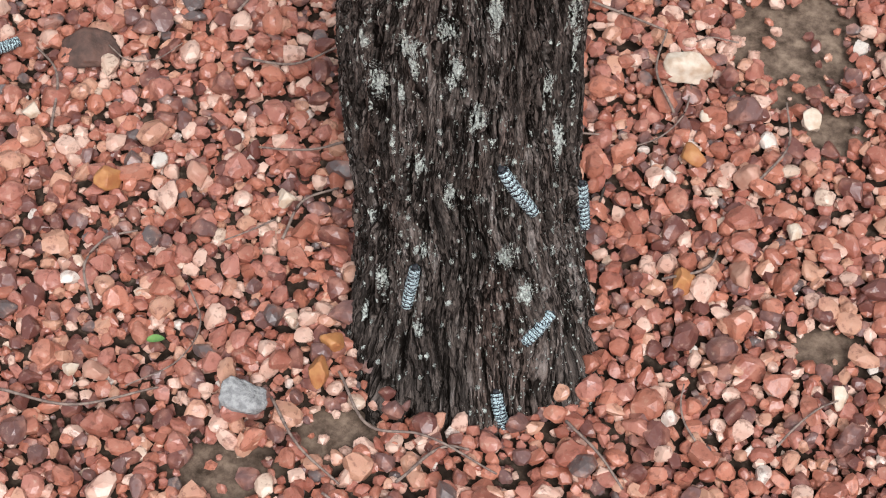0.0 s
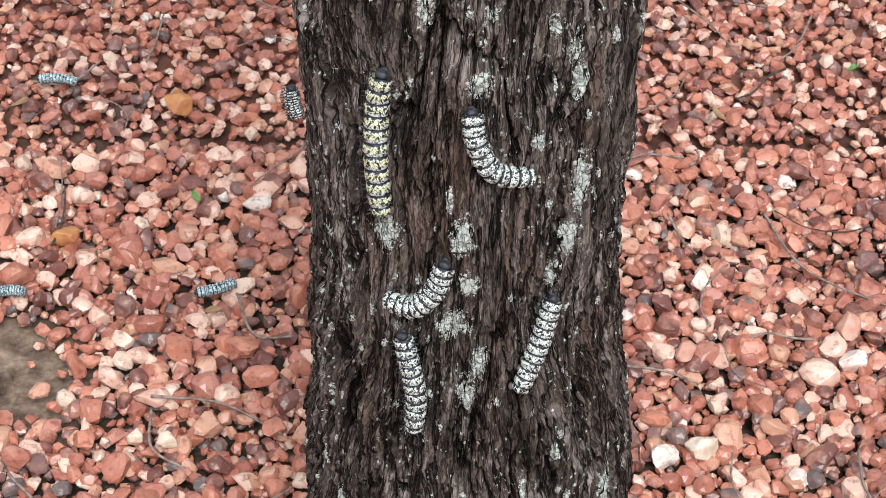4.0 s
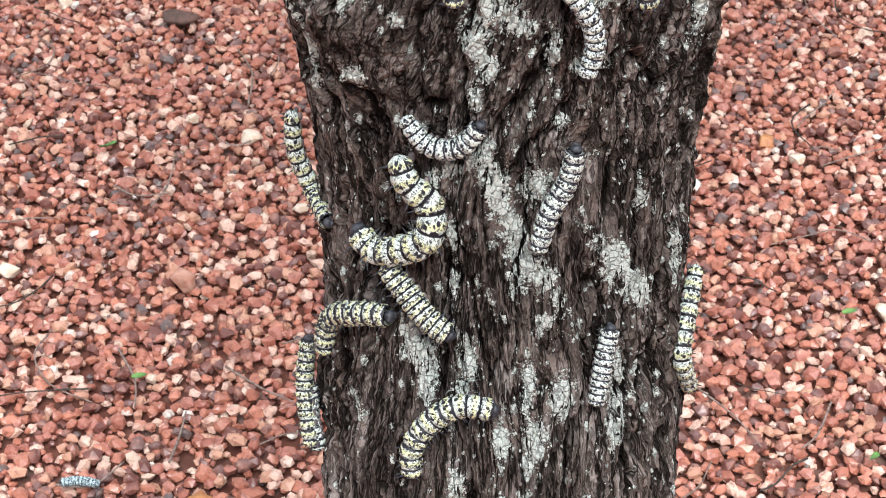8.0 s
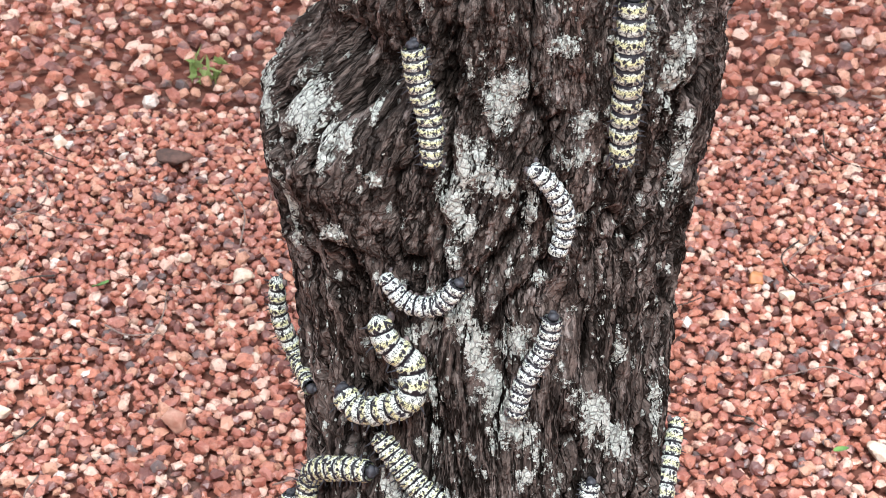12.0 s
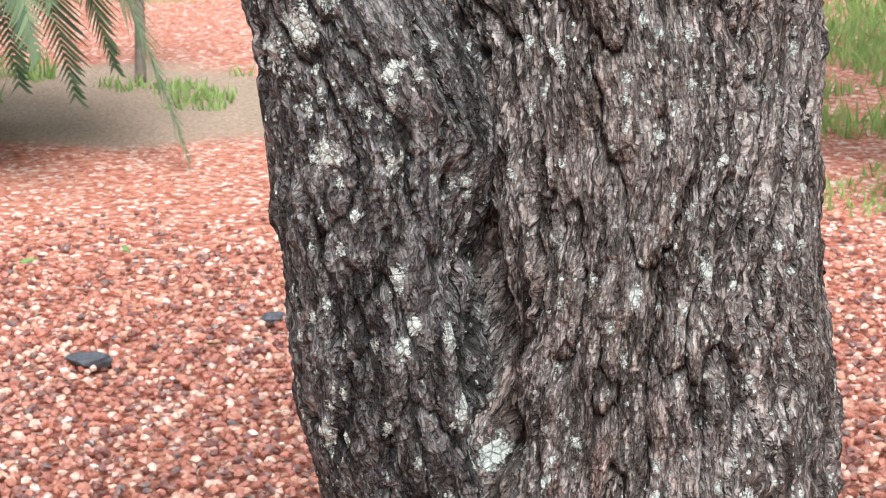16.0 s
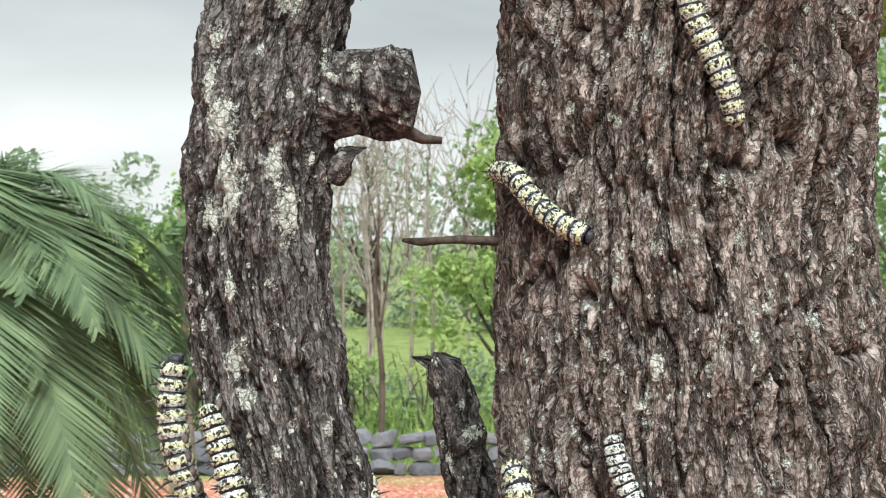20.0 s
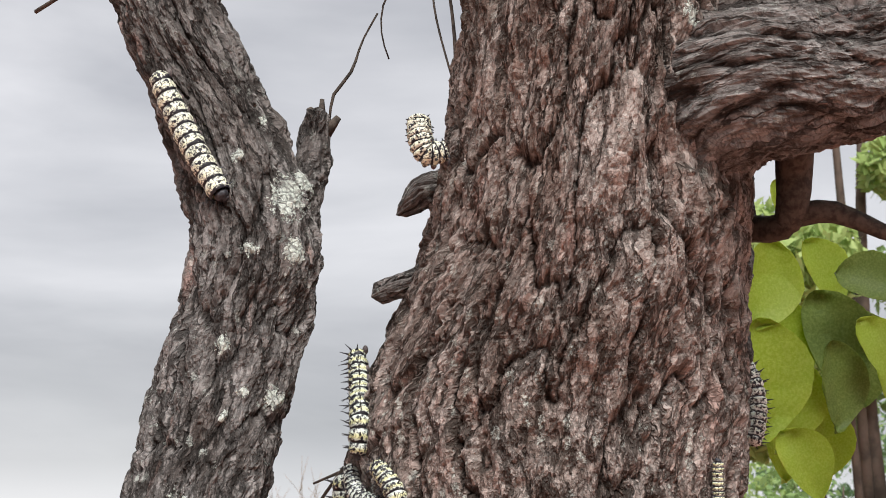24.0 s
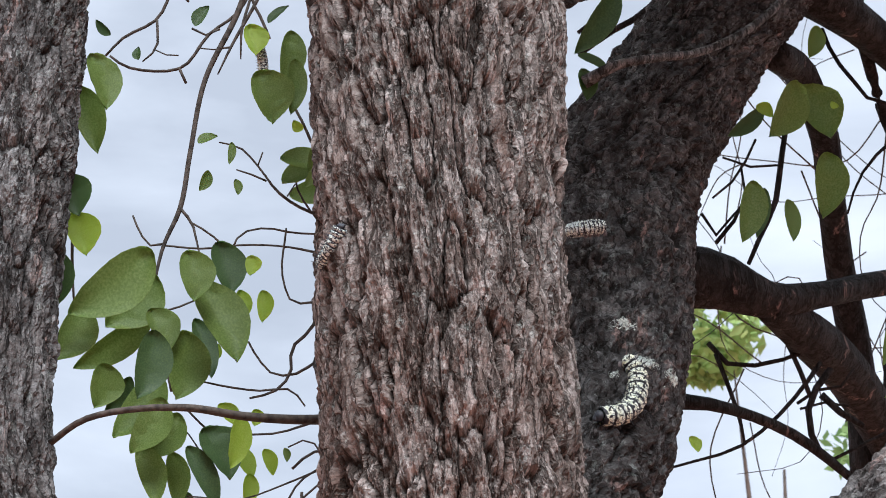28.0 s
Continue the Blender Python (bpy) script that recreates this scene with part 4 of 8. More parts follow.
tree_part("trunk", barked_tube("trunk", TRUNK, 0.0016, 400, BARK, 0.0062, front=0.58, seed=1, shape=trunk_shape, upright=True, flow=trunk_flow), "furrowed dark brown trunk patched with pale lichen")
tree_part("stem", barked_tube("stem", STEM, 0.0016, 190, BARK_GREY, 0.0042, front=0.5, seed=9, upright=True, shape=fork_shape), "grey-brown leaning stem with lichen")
# side limb given the stem's darker bark, to stand in for the crown's shade
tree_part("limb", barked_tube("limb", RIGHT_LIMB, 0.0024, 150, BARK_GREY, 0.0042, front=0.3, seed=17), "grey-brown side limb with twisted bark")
tree_part("limb", barked_tube("limb", BACK_LIMB, 0.0028, 150, BARK_SHADED, 0.0045, front=0.4, seed=23), "dark limb flecked with lichen, its shade painted in")

# ---- smaller parts of the tree ----
def limb_part(name, rows, label="", depth=0.003, seed=3, step=0.003, segments=48, mat=BARK_GREY, lichens=True, across=False):
    """A stub or side branch of the tree: rows of x, y, z, radius."""
    rows = [(x, y, z, r, r) for x, y, z, r in rows]
    return tree_part(name, barked_tube(name, rows, step, segments, mat, depth, front=0.0, seed=seed, use_lichen=lichens, across=across), label)


def round_tube(rows, sides=8, step=0.01):
    """Arrays of a smooth thin tube: rows of x, y, z, radius."""
    s, r = spline(rows, step)
    axis = np.gradient(r[:, :3], s, axis=0)
    axis /= np.linalg.norm(axis, axis=1)[:, None] + 1e-9
    ref = np.where(np.abs(axis[:, 1:2]) < 0.9, np.array([[0.0, 1.0, 0.0]]), np.array([[1.0, 0.0, 0.0]]))
    side = np.cross(ref, axis)
    side /= np.linalg.norm(side, axis=1)[:, None]
    up = np.cross(axis, side)
    a = np.linspace(0, 2 * np.pi, sides, endpoint=False)
    r = np.r_[r[:1], r, r[-1:]]
    r[0, 3] = r[-1, 3] = 1e-5
    side, up, s = np.r_[side[:1], side, side[-1:]], np.r_[up[:1], up, up[-1:]], np.r_[s[0], s, s[-1]]
    v = (r[:, None, :3] + r[:, 3][:, None, None] * (np.cos(a)[None, :, None] * side[:, None] + np.sin(a)[None, :, None] * up[:, None])).reshape(-1, 3)
    n, k = len(s), sides
    i, j = np.meshgrid(np.arange(n - 1), np.arange(k), indexing="ij")
    f = np.stack([i * k + j, i * k + (j + 1) % k, (i + 1) * k + (j + 1) % k, (i + 1) * k + j], -1).reshape(-1, 4)
    return v, f


TWIG = plain("twig_wood", (0.085, 0.07, 0.058), (0.03, 0.026, 0.022), 220, 0.85, 0.2, 0.4)
TWIG_GREY = plain("dry_twig_wood", (0.30, 0.23, 0.19), (0.14, 0.10, 0.085), 160, 0.8, 0.2, 0.3)


def twig(rows, sides=7, mat=None):
    v, f = round_tube(rows, sides, 0.008)
    me = mesh("twig", v, f, mat or TWIG)
    attribute(me, "bark_co", v, "FLOAT_VECTOR")
    attribute(me, "ridge", np.full(len(v), 0.6))
    return tree_part("twig", me)


def leaf_material(name, front, back):
    m = Nodes(name, 0.45, 0.4)
    v = m.co()
    n = m.noise(v, 40, 4, 0.6)
    vein = m.noise(m.co((160, 30, 160)), 1.0, 3, 0.5)
    c = m.mix(m.step(n, 0.35, 0.7), front, back)
    c = m.mix(m.math("MULTIPLY", m.step(vein, 0.55, 0.7), 0.25), c, tuple(min(1, 1.6 * x) for x in back))
    trans = m.add("ShaderNodeBsdfTranslucent", 0, Color=c)
    shade = m.add("ShaderNodeMixShader", 0)
    mixer = shade.node
    mixer.inputs[0].default_value = 0.6
    m.tree.links.new(m.bsdf.outputs[0], mixer.inputs[1])
    m.tree.links.new(trans, mixer.inputs[2])
    m.tree.links.new(shade, m.tree.nodes["Material Output"].inputs[0])
    m.bump(vein, 0.25, 0.001)
    return m.done(c)


LEAF = leaf_material("leaf_green", (0.15, 0.23, 0.05), (0.24, 0.33, 0.09))
LEAF_DARK = leaf_material("leaf_dark_green", (0.07, 0.13, 0.045), (0.11, 0.18, 0.06))
LEAF_BRIGHT = leaf_material("leaf_bright_green", (0.34, 0.47, 0.05), (0.44, 0.56, 0.10))


def leaf_mesh(length, width, bend, mat, seed):
    """One lopsided rounded leaf, its stalk at the origin, lying along +x, with thickness."""
    rng = np.random.default_rng(seed)
    n, k = 13, 5
    u = 0.5 - 0.5 * np.cos(np.linspace(0, np.pi, n))
    half = np.maximum(2.6 * u**0.60 * (1 - u) ** 0.80, 0.004)
    v = []
    for layer in (0.0002, -0.0002):
        for i in range(n):
            for j in range(k):
                w = (j / (k - 1) - 0.5) * 2
                lop = 1.0 if w > 0 else 0.72
                y = w * half[i] * width * 0.5 * lop + 0.10 * width * math.sin(math.pi * u[i])
                z = bend * length * u[i] ** 2 + 0.10 * width * w * w + layer + 0.02 * width * rng.normal()
                v.append((u[i] * length, y, z))
    f = []
    for layer in (0, 1):
        b = layer * n * k
        for i in range(n - 1):
            for j in range(k - 1):
                q = (b + i * k + j, b + (i + 1) * k + j, b + (i + 1) * k + j + 1, b + i * k + j + 1)
                f.append(q if layer == 0 else q[::-1])
    return mesh("leaf", v, f, mat)


LEAVES = {}


def leaf(x, y, z, length, turn, mat=None, face=0.0, fat=0.55):
    """A leaf of the tree hanging at a place, turned in the plane that faces the open side. turn: degrees from +x upwards."""
    mat = mat or LEAF
    key = (mat.name, int(1000 * fat), len(LEAVES) % 5)
    if key not in LEAVES:
        LEAVES[key] = leaf_mesh(1.0, fat, -0.18 + 0.08 * (len(LEAVES) % 4), mat, len(LEAVES))
    ob = tree_part("leaf", LEAVES[key])
    ob.matrix_basis = Matrix.Translation((x, y, z)) @ Matrix.Rotation(radians(-turn), 4, "Y") @ Matrix.Rotation(radians(80 + face), 4, "X") @ Matrix.Diagonal((1.15 * length, 1.15 * length, 1.15 * length, 1))
    return ob


# ---- caterpillars ----
def skin_material(name, white, tint, speck, tint_share):
    m = Nodes(name, 0.5, 0.35)
    sk = m.tree.nodes.new("ShaderNodeAttribute")
    sk.attribute_name = "skin"
    sep = m.tree.nodes.new("ShaderNodeSeparateXYZ")
    m.put(sep.inputs[0], sk.outputs["Vector"])
    along, around = sep.outputs[0], sep.outputs[1]
    v = m.co((1, 1, 1), "skin_co")
    n1 = m.noise(v, 330, 4, 0.7)
    n2 = m.noise(v, 760, 3, 0.6)
    c = m.mix(m.step(n2, 0.4, 0.65), white, tuple(0.78 * a for a in white))
    mid = m.math("MULTIPLY", m.step(along, 0.18, 0.34), m.step(along, 0.72, 0.5))
    c = m.mix(m.math("MULTIPLY", mid, tint_share), c, tint)
    # rows of black dots, thin black lines between the segments
    grid = m.add("ShaderNodeCombineXYZ", 0, X=m.math("MULTIPLY", around, 13.0), Y=m.math("MULTIPLY", m.math("ADD", along, sep.outputs[2]), 2.3), Z=0.0)
    blot = m.cells(grid, 1.0, 0, rand=0.75)
    spots = m.step(m.math("ADD", blot, m.math("MULTIPLY", m.math("SUBTRACT", n1, 0.5), 0.9)), speck, speck - 0.06)
    c = m.mix(spots, c, (0.012, 0.012, 0.018))
    net = m.noise(v, 520, 4, 0.75)
    c = m.mix(m.step(net, 0.568, 0.598), c, (0.02, 0.02, 0.03))
    squiggle = m.math("ABSOLUTE", m.math("SUBTRACT", m.noise(v, 390, 3, 0.6, 0.6), 0.5))
    c = m.mix(m.step(squiggle, 0.030, 0.016), c, (0.015, 0.016, 0.024))
    ring = m.math("MAXIMUM", m.step(m.math("ADD", along, m.math("MULTIPLY", m.math("SUBTRACT", n1, 0.5), 0.70)), 0.19, 0.13), m.step(along, 0.93, 0.97))
    c = m.mix(ring, c, (0.01, 0.01, 0.014))
    m.bump(n2, 0.4, 0.0008)
    return m.done(c)


SKINS = {
    "yellow": skin_material("caterpillar_skin_yellow", (0.62, 0.69, 0.62), (0.64, 0.63, 0.22), 0.36, 0.6),
    "white": skin_material("caterpillar_skin_white", (0.62, 0.70, 0.68), (0.64, 0.67, 0.44), 0.36, 0.35),
    "spotted": skin_material("caterpillar_skin_spotted", (0.72, 0.76, 0.64), (0.74, 0.74, 0.46), 0.36, 0.4),
    "pale": skin_material("caterpillar_skin_pale", (0.52, 0.68, 0.72), (0.56, 0.70, 0.66), 0.36, 0.4),
}
BLACK = plain("black_horn", (0.012, 0.012, 0.015), (0.05, 0.055, 0.065), 420, 0.55, 0.4, 0.5, 0.001)
PROLEG = plain("proleg_skin", (0.05, 0.045, 0.05), (0.16, 0.13, 0.12), 400, 0.6, 0.4)
WORMS = []


def ball(bm, centre, radii, sub=2, turn=None):
    m = Matrix.Translation(centre) @ (turn or Matrix()) @ Matrix.Diagonal((*radii, 1))
    bmesh.ops.create_icosphere(bm, subdivisions=sub, radius=1.0, matrix=m)


def bm_mesh(name, bm, mat, smooth=True):
    me = bpy.data.meshes.new(name)
    bm.to_mesh(me)
    bm.free()
    me.materials.append(mat)
    me.polygons.foreach_set("use_smooth", np.full(len(me.polygons), smooth))
    return me


def spine_mesh():
    bm = bmesh.new()
    bmesh.ops.create_cone(bm, segments=6, radius1=1.0, radius2=0.15, depth=1.0, matrix=Matrix.Translation((0, 0, 0.42)))
    return bm_mesh("spine", bm, BLACK, False)


SPINE = spine_mesh()


def caterpillar(points, out, girth, skin, label, on="on the bark", spiny=1.0, group="caterpillars on the tree"):
    """A mopane caterpillar lying along points (its head first) on a surface whose outward direction is out."""
    k = len(WORMS)
    rng = np.random.default_rng(100 + k)
    pts = np.array(points, float)
    out = np.array(out, float) / np.linalg.norm(out)
    mid = pts.mean(0)
    body = thing("caterpillar", label, "caterpillar", group, at=tuple(mid))
    r0 = girth / 2
    n_seg, rings, sides = 11, 7, 18
    s, line = spline(np.c_[pts - mid + out * r0 * 1.0], 0.0004)
    total = s[-1]
    knots = np.linspace(0.055, 1.0, n_seg + 1) * total
    at = lambda q: np.array([np.interp(q, s, line[:, c]) for c in range(3)]).T

    def fr(q):
        p = at(q)
        t = at(np.minimum(q + 0.0012, total)) - at(np.maximum(q - 0.0012, 0))
        t /= np.linalg.norm(t, axis=-1, keepdims=True) + 1e-9
        b = np.cross(t, out)
        b /= np.linalg.norm(b, axis=-1, keepdims=True) + 1e-9
        return p, t, b, np.cross(b, t)

    taper = lambda u: 0.80 + 0.20 * np.sin(np.pi * np.clip(u * 0.92 + 0.06, 0, 1)) ** 0.7 - 0.16 * np.clip((u - 0.86) / 0.14, 0, 1) ** 2
    a = np.linspace(0, 2 * np.pi, sides, endpoint=False)
    for g in range(n_seg):
        e = np.linspace(0, 1, rings)
        q = knots[g] + e * (knots[g + 1] - knots[g])
        p, t, b, nrm = fr(q)
        swell = (0.84 + 0.16 * np.sin(np.pi * np.clip(e, 0.0, 1.0)) ** 0.6) * taper(q / total) * r0
        if g == n_seg - 1:
            swell *= np.r_[np.ones(rings - 3), 0.86, 0.6, 0.12]
        wob = 1 + 0.03 * rng.normal(size=(rings, sides))
        v = (p[:, None] + (swell[:, None] * wob)[..., None] * (np.cos(a)[None, :, None] * nrm[:, None] + 1.04 * np.sin(a)[None, :, None] * b[:, None])).reshape(-1, 3)
        i, j = np.meshgrid(np.arange(rings - 1), np.arange(sides), indexing="ij")
        f = np.stack([i * sides + j, i * sides + (j + 1) % sides, (i + 1) * sides + (j + 1) % sides, (i + 1) * sides + j], -1).reshape(-1, 4)
        me = mesh("segment", v, f, SKINS[skin])
        attribute(me, "skin", np.stack([np.repeat(e, sides), np.tile(a / (2 * np.pi), rings), np.full(rings * sides, g)], -1), "FLOAT_VECTOR")
        attribute(me, "skin_co", np.stack([np.repeat(q, sides), np.tile(np.cos(a), rings) * r0, np.tile(np.sin(a), rings) * r0], -1) + 0.37 * k, "FLOAT_VECTOR")
        part_seg = child("segment", me, body)
        # a row of thorns round each segment
        if spiny > 0.25:
            c, tt, bb, nn = fr(np.array([0.5 * (knots[g] + knots[g + 1])]))
            for ang in np.radians((-80, -42, 0, 42, 80) if spiny > 0.8 else (-60, 0, 60)):
                d = math.cos(ang) * nn[0] + math.sin(ang) * bb[0]
                base = c[0] + d * taper(knots[g] / total) * r0 * 0.95
                ln = spiny * r0 * rng.uniform(0.45, 0.80) * (1.1 if spiny > 1.1 else 1.0)
                rot = Vector(d + 0.25 * tt[0] * rng.normal()).to_track_quat("Z", "Y").to_matrix().to_4x4()
                sp = child("spine", SPINE, part_seg)
                sp.matrix_basis = Matrix.Translation(base) @ rot @ Matrix.Diagonal((r0 * 0.10, r0 * 0.10, ln, 1))
    p, t, b, nrm = fr(np.array([0.045 * total]))
    rot = Matrix((b[0], t[0], nrm[0])).transposed().to_4x4()
    bm = bmesh.new()
    ball(bm, p[0], (r0 * 0.56, r0 * 0.42, r0 * 0.52), 3, rot)
    ball(bm, Vector(p[0]) - Vector(t[0]) * r0 * 0.30 - Vector(nrm[0]) * r0 * 0.30, (r0 * 0.34, r0 * 0.2, r0 * 0.24), 2, rot)
    child("head", bm_mesh("head", bm, BLACK), body, "shiny black rounded head")
    for place in (0.10, 0.16, 0.22):
        c, tt, bb, nn = fr(np.array([place * total]))
        for sgn in (-1, 1):
            bm = bmesh.new()
            d = Vector(sgn * bb[0] * 0.75 - nn[0] * 0.65)
            bmesh.ops.create_cone(bm, segments=7, radius1=r0 * 0.16, radius2=r0 * 0.04, depth=r0 * 0.7, matrix=Matrix.Translation(Vector(c[0]) + d * r0 * 0.95) @ d.to_track_quat("Z", "Y").to_matrix().to_4x4())
            child("leg", bm_mesh("leg", bm, BLACK), body)
    for place in (0.50, 0.60, 0.69, 0.78, 0.965):
        c, tt, bb, nn = fr(np.array([place * total]))
        for sgn in (-1, 1):
            bm = bmesh.new()
            ball(bm, Vector(c[0]) + Vector(sgn * bb[0] * 0.62 - nn[0] * 0.62) * r0, (r0 * 0.26, r0 * 0.26, r0 * 0.42), 2)
            child("proleg", bm_mesh("proleg", bm, PROLEG), body)
    WORMS.append(body)
    return body


# low on the trunk
low_a = caterpillar([(0.030, -0.248, 0.233), (0.044, -0.253, 0.209), (0.065, -0.258, 0.176)], (0.40, -0.92, 0.00), 0.0121, "pale", "small pale blue-white caterpillar with black netting on dark bark", spiny=0.50)
low_b = caterpillar([(-0.037, -0.284, 0.132), (-0.040, -0.288, 0.109), (-0.045, -0.297, 0.081)], (-0.51, -0.86, 0.00), 0.0114, "pale", "small pale blue-white caterpillar with black netting on dark bark", spiny=0.50)
low_c = caterpillar([(0.086, -0.292, 0.070), (0.072, -0.307, 0.064), (0.058, -0.319, 0.055)], (0.55, -0.84, 0.00), 0.0127, "pale", "small greenish white caterpillar with a dark head on the bark", spiny=0.50)
low_d = caterpillar([(0.035, -0.352, 0.028), (0.038, -0.365, 0.016), (0.045, -0.379, 0.002)], (0.23, -0.97, 0.00), 0.0122, "pale", "small pale blue-white caterpillar with black netting on dark bark", spiny=0.50)
low_e = caterpillar([(0.109, -0.204, 0.152), (0.112, -0.212, 0.125), (0.116, -0.220, 0.097)], (0.94, -0.33, 0.00), 0.0117, "pale", "pale speckled caterpillar clinging to the side of the trunk", spiny=0.60)
# a third of the way up
mid_a = caterpillar([(-0.051, -0.129, 0.734), (-0.054, -0.132, 0.714), (-0.055, -0.142, 0.682), (-0.052, -0.151, 0.646)], (-0.48, -0.87, 0.00), 0.0144, "yellow", "long straight yellowish white caterpillar with black rings", spiny=1.00)
mid_b = caterpillar([(-0.007, -0.144, 0.719), (-0.004, -0.151, 0.701), (0.006, -0.154, 0.682), (0.030, -0.148, 0.673)], (0.12, -0.99, 0.00), 0.0131, "white", "white caterpillar bent like a hook on the bark", spiny=0.60)
mid_c = caterpillar([(-0.017, -0.166, 0.627), (-0.022, -0.170, 0.610), (-0.034, -0.171, 0.596), (-0.053, -0.162, 0.594)], (-0.28, -0.96, 0.00), 0.0136, "white", "white caterpillar bent like a hook on the bark", spiny=0.60)
mid_d = caterpillar([(-0.042, -0.173, 0.578), (-0.037, -0.178, 0.556), (-0.033, -0.183, 0.534), (-0.035, -0.188, 0.509)], (-0.34, -0.94, 0.00), 0.0128, "white", "white caterpillar ringed with black, crawling up rough bark", spiny=1.00)
mid_e = caterpillar([(0.042, -0.161, 0.597), (0.037, -0.168, 0.579), (0.031, -0.175, 0.560), (0.022, -0.184, 0.539)], (0.41, -0.91, 0.00), 0.0127, "white", "white caterpillar ringed with black, crawling up rough bark", spiny=0.60)
mid_f = caterpillar([(-0.110, -0.031, 0.776), (-0.110, -0.037, 0.757), (-0.105, -0.046, 0.736)], (-0.94, -0.33, 0.00), 0.0111, "white", "caterpillar clinging to the edge of the trunk", spiny=1.00)
mid_g = caterpillar([(-0.106, -0.072, 0.675), (-0.105, -0.074, 0.666), (-0.102, -0.077, 0.656)], (-0.94, -0.33, 0.00), 0.0100, "white", "short caterpillar curled at the edge of the trunk", spiny=1.00)
# the crowd in the middle
crowd_a = caterpillar([(0.002, -0.117, 0.813), (-0.019, -0.115, 0.816), (-0.037, -0.114, 0.804), (-0.046, -0.116, 0.790), (-0.047, -0.120, 0.773)], (-0.25, -0.97, 0.00), 0.0134, "yellow", "yellow-white caterpillar with black rings, bent in an arc", spiny=1.00)
crowd_b = caterpillar([(0.048, -0.093, 0.857), (0.044, -0.100, 0.836), (0.040, -0.108, 0.814)], (0.47, -0.88, 0.00), 0.0109, "white", "slim straight white caterpillar with a black head", spiny=0.40)
crowd_c = caterpillar([(-0.058, -0.090, 0.860), (-0.077, -0.076, 0.853), (-0.095, -0.056, 0.835), (-0.100, -0.055, 0.812)], (-0.80, -0.60, 0.00), 0.0136, "yellow", "caterpillar bent round the side of the trunk, black head on lichen", spiny=1.00)
crowd_d = caterpillar([(-0.110, -0.023, 0.803), (-0.113, -0.032, 0.776), (-0.110, -0.047, 0.739)], (-0.94, -0.33, 0.00), 0.0111, "yellow", "caterpillar clinging to the edge of the trunk", spiny=1.00)
crowd_e = caterpillar([(-0.094, -0.045, 0.890), (-0.106, -0.004, 0.891), (-0.114, -0.003, 0.913), (-0.115, -0.004, 0.940)], (-0.93, -0.36, 0.00), 0.0112, "yellow", "yellowish caterpillar climbing down the edge of the trunk", spiny=1.00)
crowd_f = caterpillar([(-0.081, -0.067, 0.907), (-0.072, -0.077, 0.897), (-0.055, -0.088, 0.902), (-0.041, -0.095, 0.915), (-0.041, -0.091, 0.931), (-0.052, -0.089, 0.943), (-0.057, -0.085, 0.957)], (-0.52, -0.85, 0.00), 0.0158, "yellow", "fat yellow-white caterpillar curled like a hook, ringed with black", spiny=1.00)
crowd_g = caterpillar([(-0.030, -0.103, 0.856), (-0.042, -0.098, 0.864), (-0.054, -0.090, 0.876), (-0.066, -0.082, 0.890)], (-0.44, -0.90, 0.00), 0.0137, "yellow", "stout caterpillar with yellow and black rings lying under another", spiny=1.00)
crowd_h = caterpillar([(-0.016, -0.102, 0.983), (-0.029, -0.098, 0.966), (-0.042, -0.094, 0.965), (-0.056, -0.088, 0.979)], (-0.31, -0.95, 0.00), 0.0107, "white", "white caterpillar sagging between two ridges of bark", spiny=0.70)
crowd_i = caterpillar([(0.028, -0.097, 0.968), (0.024, -0.096, 0.947), (0.014, -0.099, 0.927), (0.009, -0.102, 0.907)], (0.20, -0.98, 0.00), 0.0115, "white", "greyish white caterpillar crawling up beside a lichen streak", spiny=0.70)
crowd_j = caterpillar([(0.098, -0.042, 0.774), (0.089, -0.056, 0.812), (0.094, -0.038, 0.830), (0.099, -0.021, 0.847)], (0.94, -0.33, 0.00), 0.0115, "yellow", "caterpillar clinging to the side of the trunk", spiny=1.00)
crowd_k = caterpillar([(0.027, -0.099, 0.992), (0.032, -0.099, 1.013), (0.025, -0.103, 1.034), (0.014, -0.105, 1.047)], (0.20, -0.98, 0.00), 0.0105, "white", "slim white caterpillar crossing a crust of lichen", spiny=0.60)
crowd_l = caterpillar([(-0.038, -0.094, 1.108), (-0.034, -0.095, 1.083), (-0.031, -0.096, 1.073), (-0.029, -0.099, 1.043)], (-0.43, -0.90, 0.00), 0.0124, "yellow", "straight caterpillar with neat black rings crawling up the bark", spiny=1.00)
crowd_m = caterpillar([(0.059, -0.101, 1.135), (0.058, -0.101, 1.106), (0.058, -0.096, 1.076), (0.057, -0.095, 1.060), (0.057, -0.093, 1.039)], (0.43, -0.90, 0.00), 0.0146, "yellow", "stout yellow-banded caterpillar crawling up the bark", spiny=1.00)
# under the fork and in it
fork_a = caterpillar([(-0.032, -0.102, 1.191), (-0.045, -0.094, 1.199), (-0.054, -0.086, 1.215), (-0.063, -0.080, 1.229), (-0.072, -0.077, 1.242)], (-0.54, -0.84, 0.00), 0.0118, "yellow", "caterpillar lying slantwise on bare bark under the fork", spiny=1.00)
fork_b = caterpillar([(-0.201, -0.045, 1.792), (-0.203, -0.047, 1.771), (-0.200, -0.049, 1.746), (-0.189, -0.047, 1.716)], (-0.99, -0.13, 0.00), 0.0140, "yellow", "spiny caterpillar climbing the outer side of the stem", spiny=1.30)
fork_c = caterpillar([(-0.170, -0.069, 1.709), (-0.174, -0.070, 1.728), (-0.180, -0.066, 1.749), (-0.188, -0.063, 1.771)], (-0.66, -0.75, 0.00), 0.0121, "yellow", "caterpillar climbing the stem beside another", spiny=1.20)
